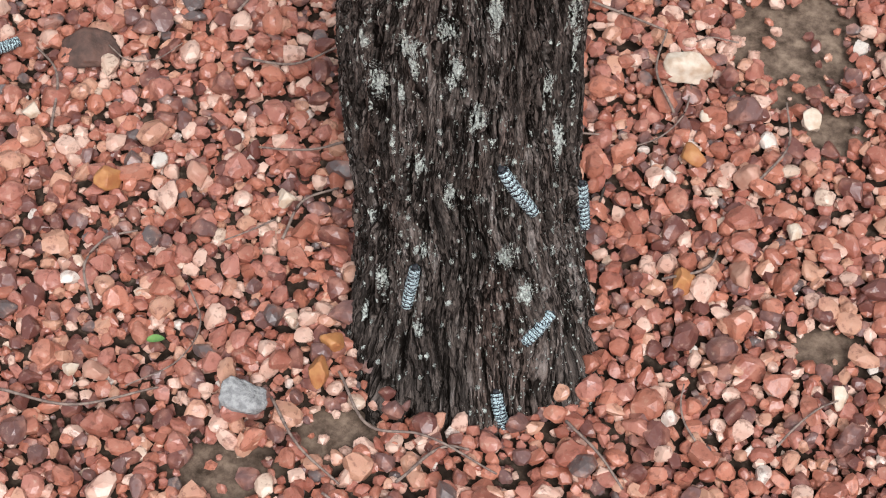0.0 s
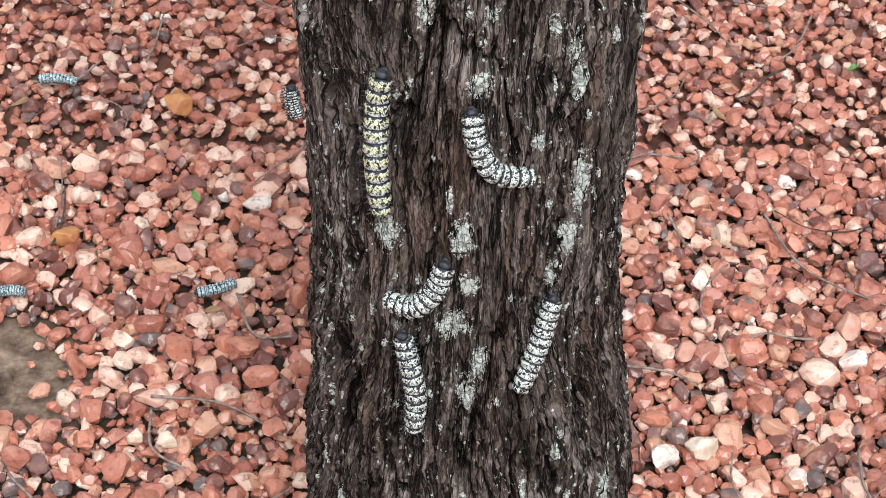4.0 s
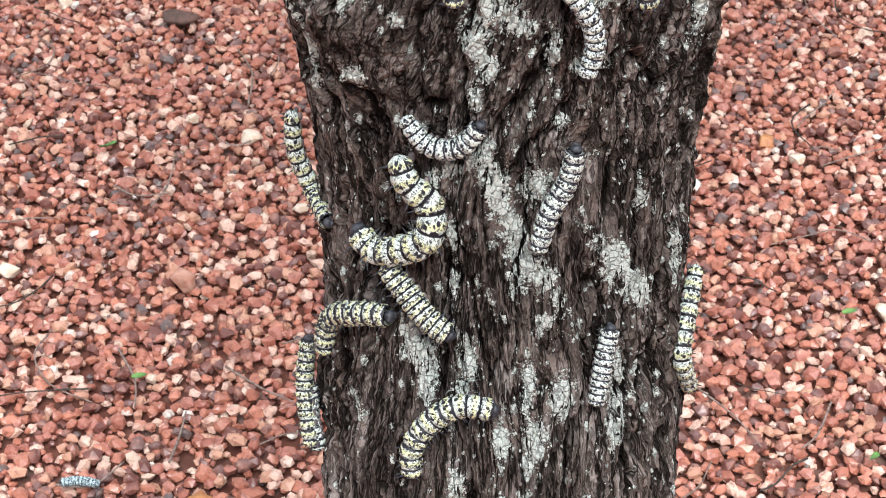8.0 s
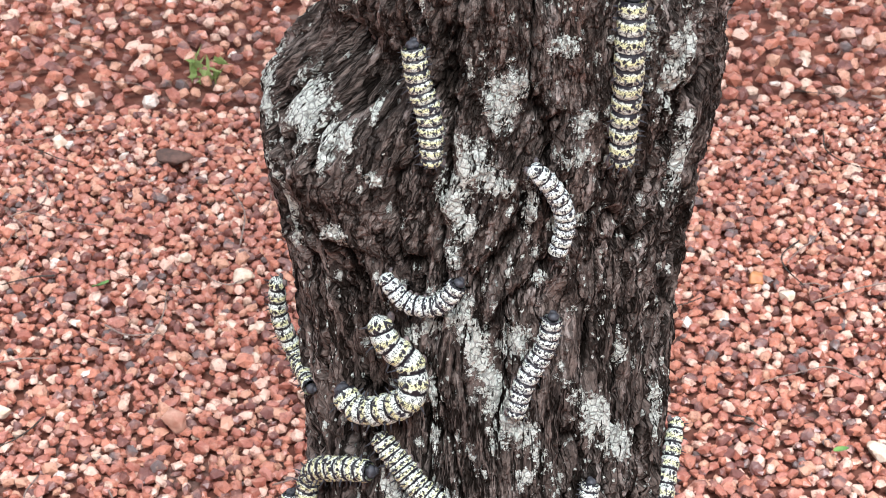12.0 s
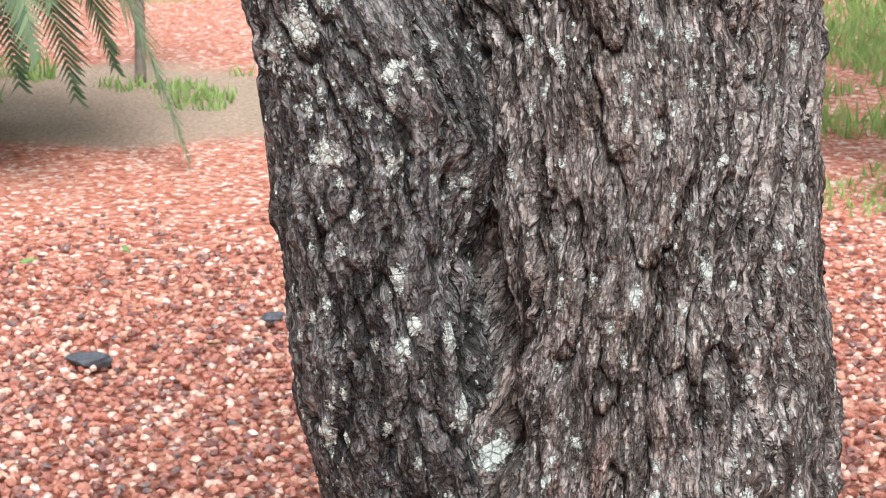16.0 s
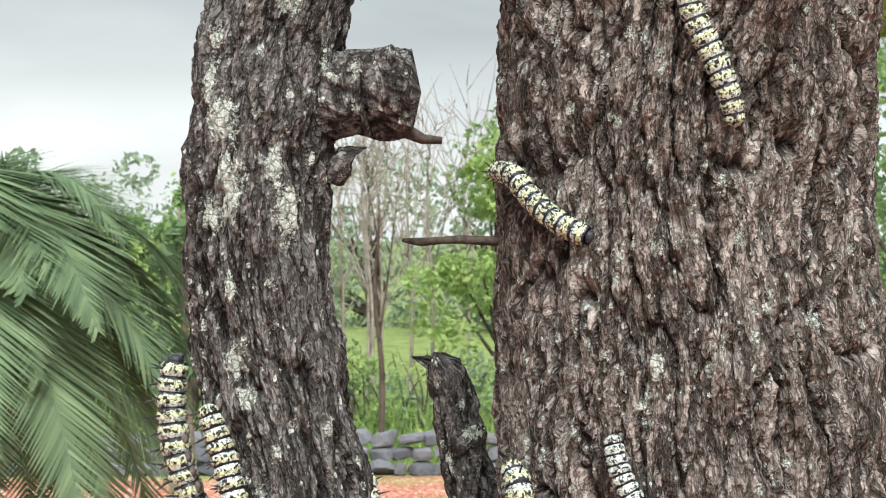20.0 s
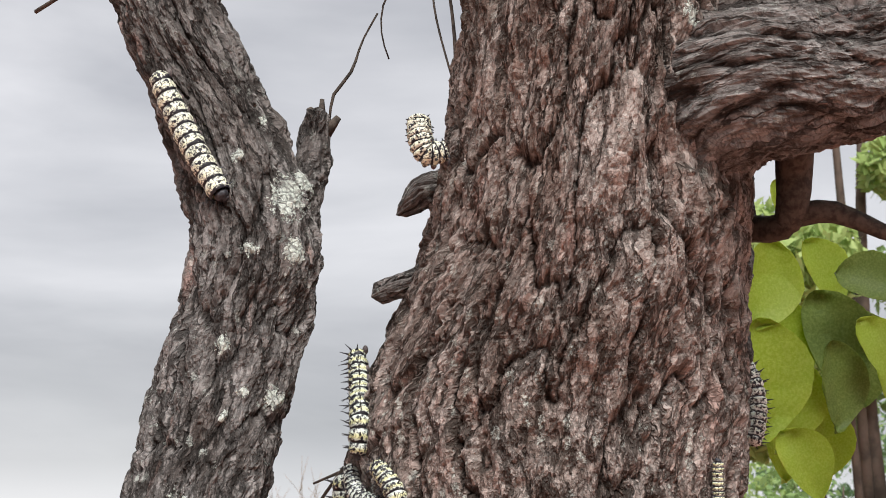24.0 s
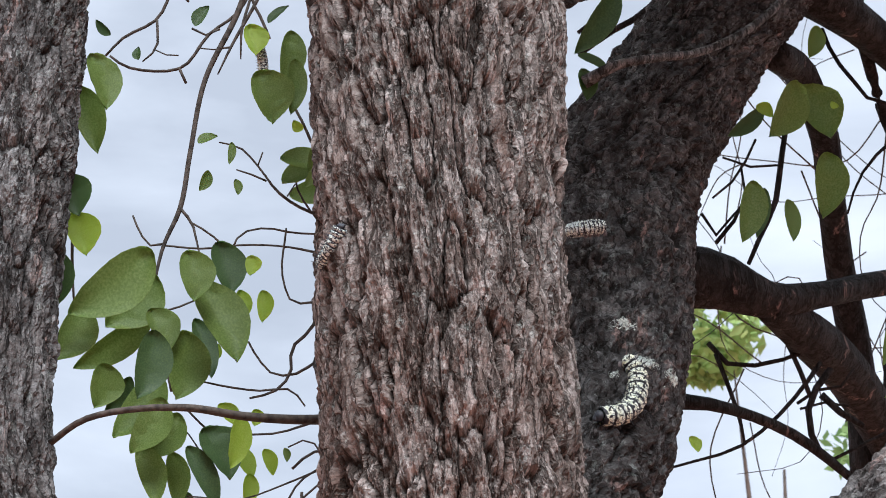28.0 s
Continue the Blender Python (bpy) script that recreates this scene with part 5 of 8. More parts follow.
fork_d = caterpillar([(-0.151, -0.075, 1.676), (-0.141, -0.078, 1.658), (-0.124, -0.076, 1.646), (-0.108, -0.066, 1.647), (-0.097, -0.041, 1.653)], (0.43, -0.90, 0.00), 0.0127, "white", "large white caterpillar hanging in an arc across the stem", spiny=1.30)
fork_g = caterpillar([(0.007, -0.043, 1.708), (-0.001, -0.039, 1.718), (-0.011, -0.034, 1.735), (-0.016, -0.030, 1.754)], (-0.32, -0.95, 0.00), 0.0101, "white", "slim white caterpillar crawling down the bark", spiny=0.50)
fork_h = caterpillar([(-0.065, 0.021, 1.573), (-0.070, 0.025, 1.594), (-0.069, 0.029, 1.617), (-0.066, 0.033, 1.641)], (-0.94, -0.33, 0.00), 0.0100, "yellow", "spiny caterpillar in the gap beside the trunk", spiny=1.30)
fork_i = caterpillar([(0.104, 0.004, 1.678), (0.109, 0.014, 1.698), (0.114, 0.024, 1.719), (0.118, 0.037, 1.734)], (0.94, -0.33, 0.00), 0.0091, "yellow", "spiny caterpillar on the far side of the trunk", spiny=1.20)
# higher on the trunk
high_a = caterpillar([(-0.019, -0.024, 1.840), (-0.033, -0.015, 1.846), (-0.048, 0.001, 1.859), (-0.056, 0.010, 1.869), (-0.066, 0.032, 1.872)], (-0.75, -0.66, 0.00), 0.0109, "yellow", "caterpillar lying slantwise on reddish bark", spiny=1.00)
high_b = caterpillar([(0.017, -0.027, 1.960), (0.018, -0.028, 1.943), (0.027, -0.029, 1.922), (0.034, -0.030, 1.905), (0.038, -0.028, 1.889)], (0.05, -1.00, 0.00), 0.0113, "yellow", "yellow-white caterpillar crawling up reddish bark", spiny=1.00)
high_c = caterpillar([(-0.069, 0.028, 2.040), (-0.068, 0.025, 2.055), (-0.069, 0.045, 2.080), (-0.071, 0.058, 2.100)], (-0.97, -0.24, 0.00), 0.0117, "yellow", "spiny caterpillar climbing the edge of the trunk", spiny=1.20)
high_d = caterpillar([(-0.038, -0.008, 1.996), (-0.047, -0.002, 2.010), (-0.053, 0.001, 2.025), (-0.062, 0.014, 2.038)], (-0.74, -0.67, 0.00), 0.0106, "yellow", "caterpillar with a reddish collar among others on a knot", spiny=1.00)
high_e = caterpillar([(-0.058, 0.008, 2.017), (-0.070, 0.027, 2.023), (-0.075, 0.046, 2.039)], (-0.91, -0.41, 0.00), 0.0098, "white", "short caterpillar squeezed between two others on a knot", spiny=1.00)
high_f = caterpillar([(-0.051, 0.008, 1.997), (-0.067, 0.032, 2.004), (-0.078, 0.069, 2.020), (-0.079, 0.067, 2.037)], (-0.89, -0.45, 0.00), 0.0127, "yellow", "spiny caterpillar curled round a knot", spiny=1.40)
high_g = caterpillar([(-0.047, 0.006, 1.966), (-0.034, -0.008, 1.981), (-0.021, -0.019, 1.996), (-0.007, -0.027, 2.008)], (-0.55, -0.83, 0.00), 0.0116, "yellow", "banded caterpillar lying across the reddish bark", spiny=1.00)
high_h = caterpillar([(0.124, 0.129, 2.107), (0.132, 0.127, 2.091), (0.134, 0.125, 2.075), (0.130, 0.119, 2.055)], (0.94, -0.33, 0.00), 0.0124, "white", "caterpillar on the shaded side limb", spiny=1.00)
high_i = caterpillar([(0.098, 0.001, 2.039), (0.098, 0.003, 2.027), (0.098, 0.005, 2.012)], (0.76, -0.65, 0.00), 0.0060, "yellow", "thin pale caterpillar on the shaded side of the trunk", spiny=0.50)
high_j = caterpillar([(-0.139, 0.029, 2.172), (-0.151, 0.037, 2.192), (-0.165, 0.048, 2.218), (-0.179, 0.055, 2.247)], (-0.52, -0.85, 0.00), 0.0135, "spotted", "long yellow-white caterpillar climbing the stem", spiny=0.45)
top_b = caterpillar([(0.141, 0.285, 2.596), (0.152, 0.275, 2.594), (0.167, 0.280, 2.598)], (0.06, -0.75, 0.66), 0.0115, "white", "short white caterpillar in the shade of the limb", spiny=0.60)
top_c = caterpillar([(0.144, 0.216, 2.437), (0.161, 0.225, 2.441), (0.177, 0.246, 2.467), (0.177, 0.253, 2.482), (0.170, 0.254, 2.492)], (0.50, -0.71, 0.50), 0.0142, "spotted", "pale spotted caterpillar bent on the shaded limb", spiny=1.00)
top_d = caterpillar([(-0.007, -0.051, 2.455), (-0.012, -0.044, 2.445), (-0.018, -0.030, 2.441)], (-0.94, -0.33, 0.00), 0.0083, "white", "dark-ringed caterpillar at the edge of the trunk", spiny=1.00)
# stubs, side branches and twigs
limb_part("branch", [(-0.127, -0.040, 1.632, 0.0198), (-0.110, -0.040, 1.650, 0.0222), (-0.099, -0.035, 1.663, 0.0182), (-0.086, -0.020, 1.676, 0.0154), (-0.075, 0.000, 1.688, 0.0139), (-0.067, 0.030, 1.696, 0.0144), (-0.056, 0.060, 1.702, 0.0131)], "short lichen-covered branch that bridges stem and trunk", seed=31)
limb_part("stub", [(-0.076, 0.100, 1.685, 0.0151), (-0.083, 0.100, 1.714, 0.0139), (-0.089, 0.100, 1.740, 0.0133), (-0.092, 0.100, 1.760, 0.0120), (-0.096, 0.100, 1.773, 0.0101), (-0.100, 0.100, 1.779, 0.0063)], "broken dead stub with lichen", seed=33)
limb_part("stub", [(-0.097, 0.100, 1.772, 0.0063), (-0.104, 0.100, 1.777, 0.0041), (-0.110, 0.100, 1.779, 0.0019)], seed=34)
limb_part("stub", [(-0.152, -0.035, 1.903, 0.0181), (-0.136, -0.040, 1.904, 0.0208), (-0.124, -0.040, 1.906, 0.0208), (-0.114, -0.040, 1.905, 0.0205), (-0.108, -0.040, 1.905, 0.0191), (-0.104, -0.040, 1.905, 0.0166)], "thick broken-off stub", seed=35, depth=0.004, across=True)
limb_part("stub", [(-0.140, -0.040, 1.867, 0.0064), (-0.136, -0.042, 1.874, 0.0061), (-0.132, -0.043, 1.878, 0.0047), (-0.127, -0.043, 1.880, 0.0022)], "torn end of bark under the stub", seed=36)
twig([(-0.114, -0.040, 1.893, 0.0050), (-0.104, -0.040, 1.887, 0.0030), (-0.097, -0.040, 1.884, 0.0022), (-0.091, -0.040, 1.884, 0.0017)])
twig([(-0.068, 0.020, 1.839, 0.0024), (-0.089, 0.010, 1.840, 0.0021), (-0.103, 0.005, 1.839, 0.0021), (-0.105, 0.003, 1.839, 0.0029), (-0.111, 0.000, 1.840, 0.0010)])
twig([(-0.140, 0.120, 1.964, 0.0007), (-0.119, 0.120, 1.996, 0.0009), (-0.098, 0.110, 2.026, 0.0009), (-0.085, 0.100, 2.043, 0.0010)])
twig([(-0.102, 0.110, 2.035, 0.0006), (-0.092, 0.110, 2.039, 0.0009), (-0.088, 0.110, 2.041, 0.0009)])
limb_part("stub", [(-0.113, 0.070, 2.143, 0.0089), (-0.107, 0.075, 2.175, 0.0109), (-0.103, 0.080, 2.202, 0.0097), (-0.101, 0.080, 2.218, 0.0091), (-0.099, 0.080, 2.232, 0.0079)], "jagged broken stub", seed=37)
twig([(-0.101, 0.080, 2.229, 0.0037), (-0.104, 0.080, 2.235, 0.0018)])
twig([(-0.097, 0.080, 2.230, 0.0024), (-0.097, 0.080, 2.240, 0.0012)])
twig([(-0.095, 0.080, 2.221, 0.0037), (-0.088, 0.080, 2.230, 0.0018)])
limb_part("stub", [(-0.035, 0.040, 2.137, 0.0086), (-0.049, 0.030, 2.131, 0.0068), (-0.058, 0.030, 2.128, 0.0060), (-0.065, 0.030, 2.125, 0.0057)], "sawn-off dead stub", seed=39)
limb_part("stub", [(-0.015, 0.050, 2.185, 0.0142), (-0.033, 0.040, 2.180, 0.0116), (-0.043, 0.040, 2.179, 0.0093), (-0.049, 0.040, 2.173, 0.0064), (-0.053, 0.040, 2.170, 0.0040)], "knobbly dark stub", seed=41)
limb_part("stub", [(-0.015, 0.040, 2.203, 0.0059), (-0.027, 0.040, 2.204, 0.0053), (-0.033, 0.040, 2.203, 0.0036)])
twig([(-0.027, 0.040, 2.207, 0.0012), (-0.025, 0.040, 2.248, 0.0012), (-0.027, 0.050, 2.281, 0.0009), (-0.031, 0.060, 2.313, 0.0009), (-0.032, 0.060, 2.345, 0.0009)])
twig([(-0.022, 0.020, 2.219, 0.0006), (-0.029, 0.040, 2.248, 0.0006), (-0.036, 0.050, 2.281, 0.0006), (-0.038, 0.060, 2.332, 0.0006)])
twig([(-0.069, 0.150, 2.310, 0.0006), (-0.077, 0.150, 2.295, 0.0006), (-0.085, 0.140, 2.270, 0.0010), (-0.094, 0.140, 2.258, 0.0010), (-0.096, 0.140, 2.242, 0.0006)])
twig([(-0.283, 0.200, 2.375, 0.0032), (-0.258, 0.180, 2.365, 0.0031), (-0.229, 0.100, 2.335, 0.0032)])
twig([(-0.278, 0.200, 2.327, 0.0014), (-0.257, 0.180, 2.332, 0.0013), (-0.229, 0.120, 2.326, 0.0017)])
twig([(0.146, 0.000, 2.218, 0.0103), (0.145, 0.010, 2.197, 0.0100), (0.146, 0.020, 2.184, 0.0096), (0.145, 0.020, 2.170, 0.0087), (0.143, 0.030, 2.161, 0.0076), (0.126, 0.050, 2.162, 0.0072), (0.107, 0.070, 2.165, 0.0073)])
twig([(0.143, 0.030, 2.164, 0.0065), (0.164, 0.020, 2.165, 0.0059), (0.178, 0.020, 2.160, 0.0049), (0.198, 0.020, 2.152, 0.0038), (0.214, 0.020, 2.153, 0.0032), (0.220, 0.020, 2.148, 0.0015)])
twig([(-0.013, 0.120, 2.407, 0.0033), (-0.039, 0.100, 2.400, 0.0029), (-0.066, 0.080, 2.395, 0.0026), (-0.097, 0.060, 2.393, 0.0022), (-0.125, 0.060, 2.392, 0.0019), (-0.154, 0.070, 2.389, 0.0019), (-0.176, 0.090, 2.381, 0.0020)])
twig([(-0.022, 0.200, 2.404, 0.0007), (-0.038, 0.200, 2.393, 0.0007), (-0.048, 0.200, 2.375, 0.0007)])
limb_part("stub", [(-0.012, 0.050, 2.401, 0.0057), (-0.022, 0.050, 2.408, 0.0044), (-0.025, 0.050, 2.417, 0.0025)])
twig([(-0.016, 0.020, 2.490, 0.0019), (-0.024, 0.020, 2.491, 0.0019)])
twig([(-0.075, 0.200, 2.773, 0.0023), (-0.089, 0.200, 2.723, 0.0021), (-0.108, 0.200, 2.674, 0.0018), (-0.116, 0.200, 2.617, 0.0017), (-0.121, 0.200, 2.576, 0.0017), (-0.130, 0.200, 2.551, 0.0013), (-0.135, 0.200, 2.523, 0.0010)])
twig([(-0.075, 0.200, 2.755, 0.0013), (-0.090, 0.200, 2.723, 0.0011), (-0.106, 0.200, 2.709, 0.0011), (-0.126, 0.200, 2.681, 0.0011), (-0.147, 0.200, 2.679, 0.0010), (-0.164, 0.200, 2.683, 0.0010), (-0.173, 0.200, 2.690, 0.0008)])
twig([(-0.126, 0.200, 2.681, 0.0010), (-0.126, 0.200, 2.676, 0.0008), (-0.121, 0.200, 2.670, 0.0010)])
twig([(-0.132, 0.200, 2.767, 0.0013), (-0.134, 0.200, 2.745, 0.0011), (-0.143, 0.200, 2.719, 0.0011), (-0.166, 0.200, 2.703, 0.0010), (-0.176, 0.200, 2.690, 0.0008)])
twig([(-0.134, 0.200, 2.745, 0.0008), (-0.129, 0.200, 2.739, 0.0008), (-0.122, 0.200, 2.733, 0.0008)])
twig([(-0.143, 0.200, 2.719, 0.0010), (-0.143, 0.200, 2.695, 0.0008), (-0.151, 0.200, 2.686, 0.0005)])
twig([(-0.143, 0.200, 2.695, 0.0005), (-0.134, 0.200, 2.691, 0.0005), (-0.127, 0.200, 2.691, 0.0005)])
twig([(-0.119, 0.200, 2.712, 0.0008), (-0.109, 0.200, 2.707, 0.0008), (-0.100, 0.200, 2.712, 0.0010)])
twig([(-0.065, 0.200, 2.764, 0.0015), (-0.075, 0.200, 2.736, 0.0013), (-0.092, 0.200, 2.698, 0.0010), (-0.100, 0.200, 2.677, 0.0005)])
twig([(-0.077, 0.200, 2.764, 0.0011), (-0.079, 0.200, 2.736, 0.0011), (-0.071, 0.200, 2.718, 0.0011), (-0.066, 0.200, 2.705, 0.0010)])
twig([(-0.080, 0.200, 2.736, 0.0010), (-0.085, 0.200, 2.713, 0.0010), (-0.085, 0.200, 2.689, 0.0005)])
twig([(-0.092, 0.200, 2.698, 0.0008), (-0.102, 0.200, 2.696, 0.0005), (-0.115, 0.200, 2.697, 0.0005)])
twig([(-0.121, 0.200, 2.578, 0.0011), (-0.113, 0.200, 2.568, 0.0010), (-0.108, 0.200, 2.551, 0.0007), (-0.103, 0.200, 2.531, 0.0007)])
twig([(-0.114, 0.200, 2.568, 0.0007), (-0.101, 0.200, 2.560, 0.0007), (-0.091, 0.200, 2.551, 0.0007)])
twig([(-0.151, 0.200, 2.572, 0.0007), (-0.144, 0.200, 2.557, 0.0007), (-0.139, 0.200, 2.551, 0.0007), (-0.130, 0.200, 2.552, 0.0010)])
twig([(-0.130, 0.200, 2.551, 0.0007), (-0.106, 0.200, 2.549, 0.0007), (-0.076, 0.200, 2.552, 0.0007), (-0.051, 0.200, 2.551, 0.0007), (-0.026, 0.200, 2.546, 0.0010)])
twig([(-0.086, 0.200, 2.548, 0.0007), (-0.081, 0.200, 2.559, 0.0007), (-0.066, 0.200, 2.564, 0.0007), (-0.047, 0.200, 2.561, 0.0007), (-0.024, 0.200, 2.560, 0.0007)])
twig([(-0.097, 0.200, 2.626, 0.0005), (-0.083, 0.200, 2.622, 0.0007), (-0.071, 0.200, 2.609, 0.0007), (-0.056, 0.200, 2.589, 0.0010), (-0.036, 0.200, 2.576, 0.0011), (-0.027, 0.200, 2.573, 0.0013)])
twig([(-0.085, 0.200, 2.606, 0.0005), (-0.071, 0.200, 2.601, 0.0007), (-0.065, 0.200, 2.598, 0.0007)])
twig([(-0.071, 0.200, 2.609, 0.0005), (-0.068, 0.200, 2.619, 0.0005)])
twig([(-0.051, 0.200, 2.587, 0.0005), (-0.046, 0.200, 2.596, 0.0005)])
twig([(-0.048, 0.200, 2.610, 0.0005), (-0.043, 0.200, 2.589, 0.0007), (-0.035, 0.200, 2.576, 0.0007)])
twig([(-0.051, 0.200, 2.564, 0.0007), (-0.052, 0.200, 2.528, 0.0007), (-0.046, 0.200, 2.513, 0.0007), (-0.033, 0.200, 2.512, 0.0009), (-0.025, 0.200, 2.517, 0.0011)])
twig([(-0.026, 0.200, 2.513, 0.0013), (-0.034, 0.200, 2.493, 0.0011), (-0.045, 0.200, 2.481, 0.0011), (-0.046, 0.200, 2.463, 0.0010), (-0.055, 0.200, 2.452, 0.0009), (-0.071, 0.200, 2.447, 0.0007)])
twig([(-0.073, 0.200, 2.485, 0.0007), (-0.066, 0.200, 2.473, 0.0007), (-0.056, 0.200, 2.463, 0.0007), (-0.044, 0.200, 2.463, 0.0009), (-0.028, 0.200, 2.473, 0.0010)])
twig([(-0.106, 0.200, 2.459, 0.0005), (-0.088, 0.200, 2.455, 0.0007), (-0.066, 0.200, 2.452, 0.0007), (-0.044, 0.200, 2.452, 0.0007), (-0.036, 0.200, 2.442, 0.0005)])
twig([(-0.112, 0.200, 2.442, 0.0007), (-0.103, 0.200, 2.432, 0.0007), (-0.094, 0.200, 2.424, 0.0007)])
twig([(-0.116, 0.200, 2.431, 0.0005), (-0.108, 0.200, 2.423, 0.0005), (-0.101, 0.200, 2.413, 0.0005)])
twig([(-0.074, 0.200, 2.423, 0.0007), (-0.054, 0.200, 2.424, 0.0007), (-0.029, 0.200, 2.432, 0.0009)])
twig([(-0.043, 0.200, 2.401, 0.0009), (-0.032, 0.200, 2.411, 0.0009), (-0.021, 0.200, 2.414, 0.0009)])
twig([(-0.136, 0.200, 2.523, 0.0010), (-0.133, 0.200, 2.500, 0.0009), (-0.126, 0.200, 2.475, 0.0009), (-0.120, 0.200, 2.451, 0.0009)])
twig([(-0.128, 0.200, 2.505, 0.0007), (-0.119, 0.200, 2.508, 0.0007), (-0.110, 0.200, 2.511, 0.0007), (-0.105, 0.200, 2.523, 0.0007)])
twig([(-0.200, 0.200, 2.616, 0.0010), (-0.192, 0.200, 2.587, 0.0010), (-0.188, 0.200, 2.538, 0.0010), (-0.185, 0.200, 2.510, 0.0007)])
twig([(-0.050, 0.200, 2.657, 0.0010), (-0.041, 0.200, 2.639, 0.0010), (-0.036, 0.200, 2.627, 0.0011)])
limb_part("branch", [(0.095, 0.060, 2.648, 0.0116), (0.122, 0.120, 2.697, 0.0115), (0.163, 0.200, 2.757, 0.0113), (0.234, 0.300, 2.842, 0.0122), (0.315, 0.400, 2.951, 0.0124)], "dark branch above the side limb", seed=47, mat=BARK_SHADED)
twig([(0.160, 0.300, 2.728, 0.0053), (0.180, 0.290, 2.736, 0.0040), (0.211, 0.300, 2.749, 0.0035), (0.247, 0.330, 2.770, 0.0033), (0.285, 0.360, 2.801, 0.0034), (0.320, 0.390, 2.840, 0.0035), (0.346, 0.420, 2.881, 0.0036), (0.362, 0.450, 2.933, 0.0036)], mat=BARK_GREY)
# leaves on the twigs
leaf(-0.175, 0.130, 2.652, 0.033, -68, LEAF, -20, 0.70)
leaf(-0.191, 0.170, 2.650, 0.043, -69, LEAF, 17, 0.50)
leaf(-0.192, 0.150, 2.575, 0.026, -62, LEAF_DARK, 14, 0.90)
leaf(-0.189, 0.190, 2.568, 0.028, -69, LEAF_BRIGHT, 11, 0.80)
leaf(-0.191, 0.160, 2.529, 0.034, -97, LEAF_DARK, 8, 0.60)
leaf(-0.129, 0.130, 2.517, 0.055, -140, LEAF, 5, 0.60)
leaf(-0.132, 0.170, 2.519, 0.040, -127, LEAF, 2, 0.80)
leaf(-0.170, 0.150, 2.488, 0.034, -114, LEAF, -1, 0.70)
leaf(-0.135, 0.190, 2.496, 0.049, -145, LEAF, -4, 0.40)
leaf(-0.132, 0.160, 2.490, 0.025, -60, LEAF, -7, 0.80)
leaf(-0.125, 0.130, 2.465, 0.038, -100, LEAF_DARK, -10, 0.60)
leaf(-0.111, 0.170, 2.480, 0.040, -95, LEAF, -13, 0.70)
leaf(-0.156, 0.150, 2.451, 0.024, -97, LEAF, -16, 0.90)
leaf(-0.145, 0.190, 2.457, 0.024, -121, LEAF_DARK, -19, 0.50)
leaf(-0.123, 0.160, 2.448, 0.042, -123, LEAF, 18, 0.60)
leaf(-0.117, 0.130, 2.422, 0.032, -121, LEAF, 15, 0.70)
leaf(-0.111, 0.170, 2.426, 0.028, -124, LEAF, 12, 0.70)
leaf(-0.132, 0.150, 2.399, 0.034, -72, LEAF, 9, 0.50)
leaf(-0.117, 0.190, 2.408, 0.030, -82, LEAF, 6, 0.50)
leaf(-0.105, 0.160, 2.402, 0.036, -61, LEAF_DARK, 3, 0.40)
leaf(-0.107, 0.130, 2.517, 0.028, -81, LEAF, 0, 0.80)
leaf(-0.093, 0.170, 2.540, 0.032, -75, LEAF_DARK, -3, 0.70)
leaf(-0.102, 0.150, 2.504, 0.050, -63, LEAF, -6, 0.60)
leaf(-0.107, 0.190, 2.496, 0.037, -74, LEAF_DARK, -9, 0.40)
leaf(-0.096, 0.160, 2.413, 0.030, -56, LEAF_DARK, -12, 0.90)
leaf(-0.072, 0.130, 2.412, 0.028, -96, LEAF_BRIGHT, -15, 0.50)
leaf(-0.088, 0.170, 2.432, 0.015, -51, LEAF_BRIGHT, -18, 0.90)
leaf(-0.070, 0.150, 2.523, 0.012, -90, LEAF_BRIGHT, 19, 0.90)
leaf(-0.082, 0.190, 2.542, 0.014, -99, LEAF_BRIGHT, 16, 0.80)
leaf(-0.064, 0.160, 2.426, 0.009, -96, LEAF_BRIGHT, 13, 1.00)
leaf(-0.110, 0.130, 2.674, 0.015, 60, LEAF_DARK, 10, 0.60)
leaf(-0.078, 0.170, 2.698, 0.021, -78, LEAF_BRIGHT, 7, 0.80)
leaf(-0.069, 0.150, 2.652, 0.031, -74, LEAF, 4, 0.90)
leaf(-0.051, 0.190, 2.705, 0.036, -95, LEAF, 1, 0.50)
leaf(-0.047, 0.160, 2.667, 0.035, -92, LEAF, -2, 0.40)
leaf(-0.063, 0.130, 2.677, 0.017, 52, LEAF_DARK, -5, 0.40)
leaf(-0.169, 0.170, 2.689, 0.013, 132, LEAF_DARK, -8, 0.50)
leaf(-0.147, 0.150, 2.660, 0.009, 97, LEAF_DARK, -11, 0.70)
leaf(-0.110, 0.190, 2.620, 0.012, 27, LEAF, -14, 0.80)
leaf(-0.040, 0.160, 2.616, 0.008, 135, LEAF_BRIGHT, -17, 0.90)
leaf(-0.030, 0.130, 2.593, 0.019, -103, LEAF, -20, 0.60)
leaf(-0.029, 0.170, 2.596, 0.016, -122, LEAF, 17, 0.60)
leaf(-0.066, 0.150, 2.734, 0.016, -53, LEAF, 14, 0.70)
leaf(-0.088, 0.190, 2.621, 0.014, -94, LEAF, 11, 0.40)
leaf(0.316, 0.300, 2.731, 0.041, -112, LEAF, -20, 0.70)
leaf(0.333, 0.360, 2.758, 0.043, -65, LEAF, 17, 0.80)
leaf(0.342, 0.330, 2.687, 0.043, -96, LEAF, 14, 0.60)
leaf(0.279, 0.300, 2.649, 0.041, -102, LEAF, 11, 0.50)
leaf(0.300, 0.360, 2.672, 0.036, -102, LEAF_DARK, 8, 0.30)
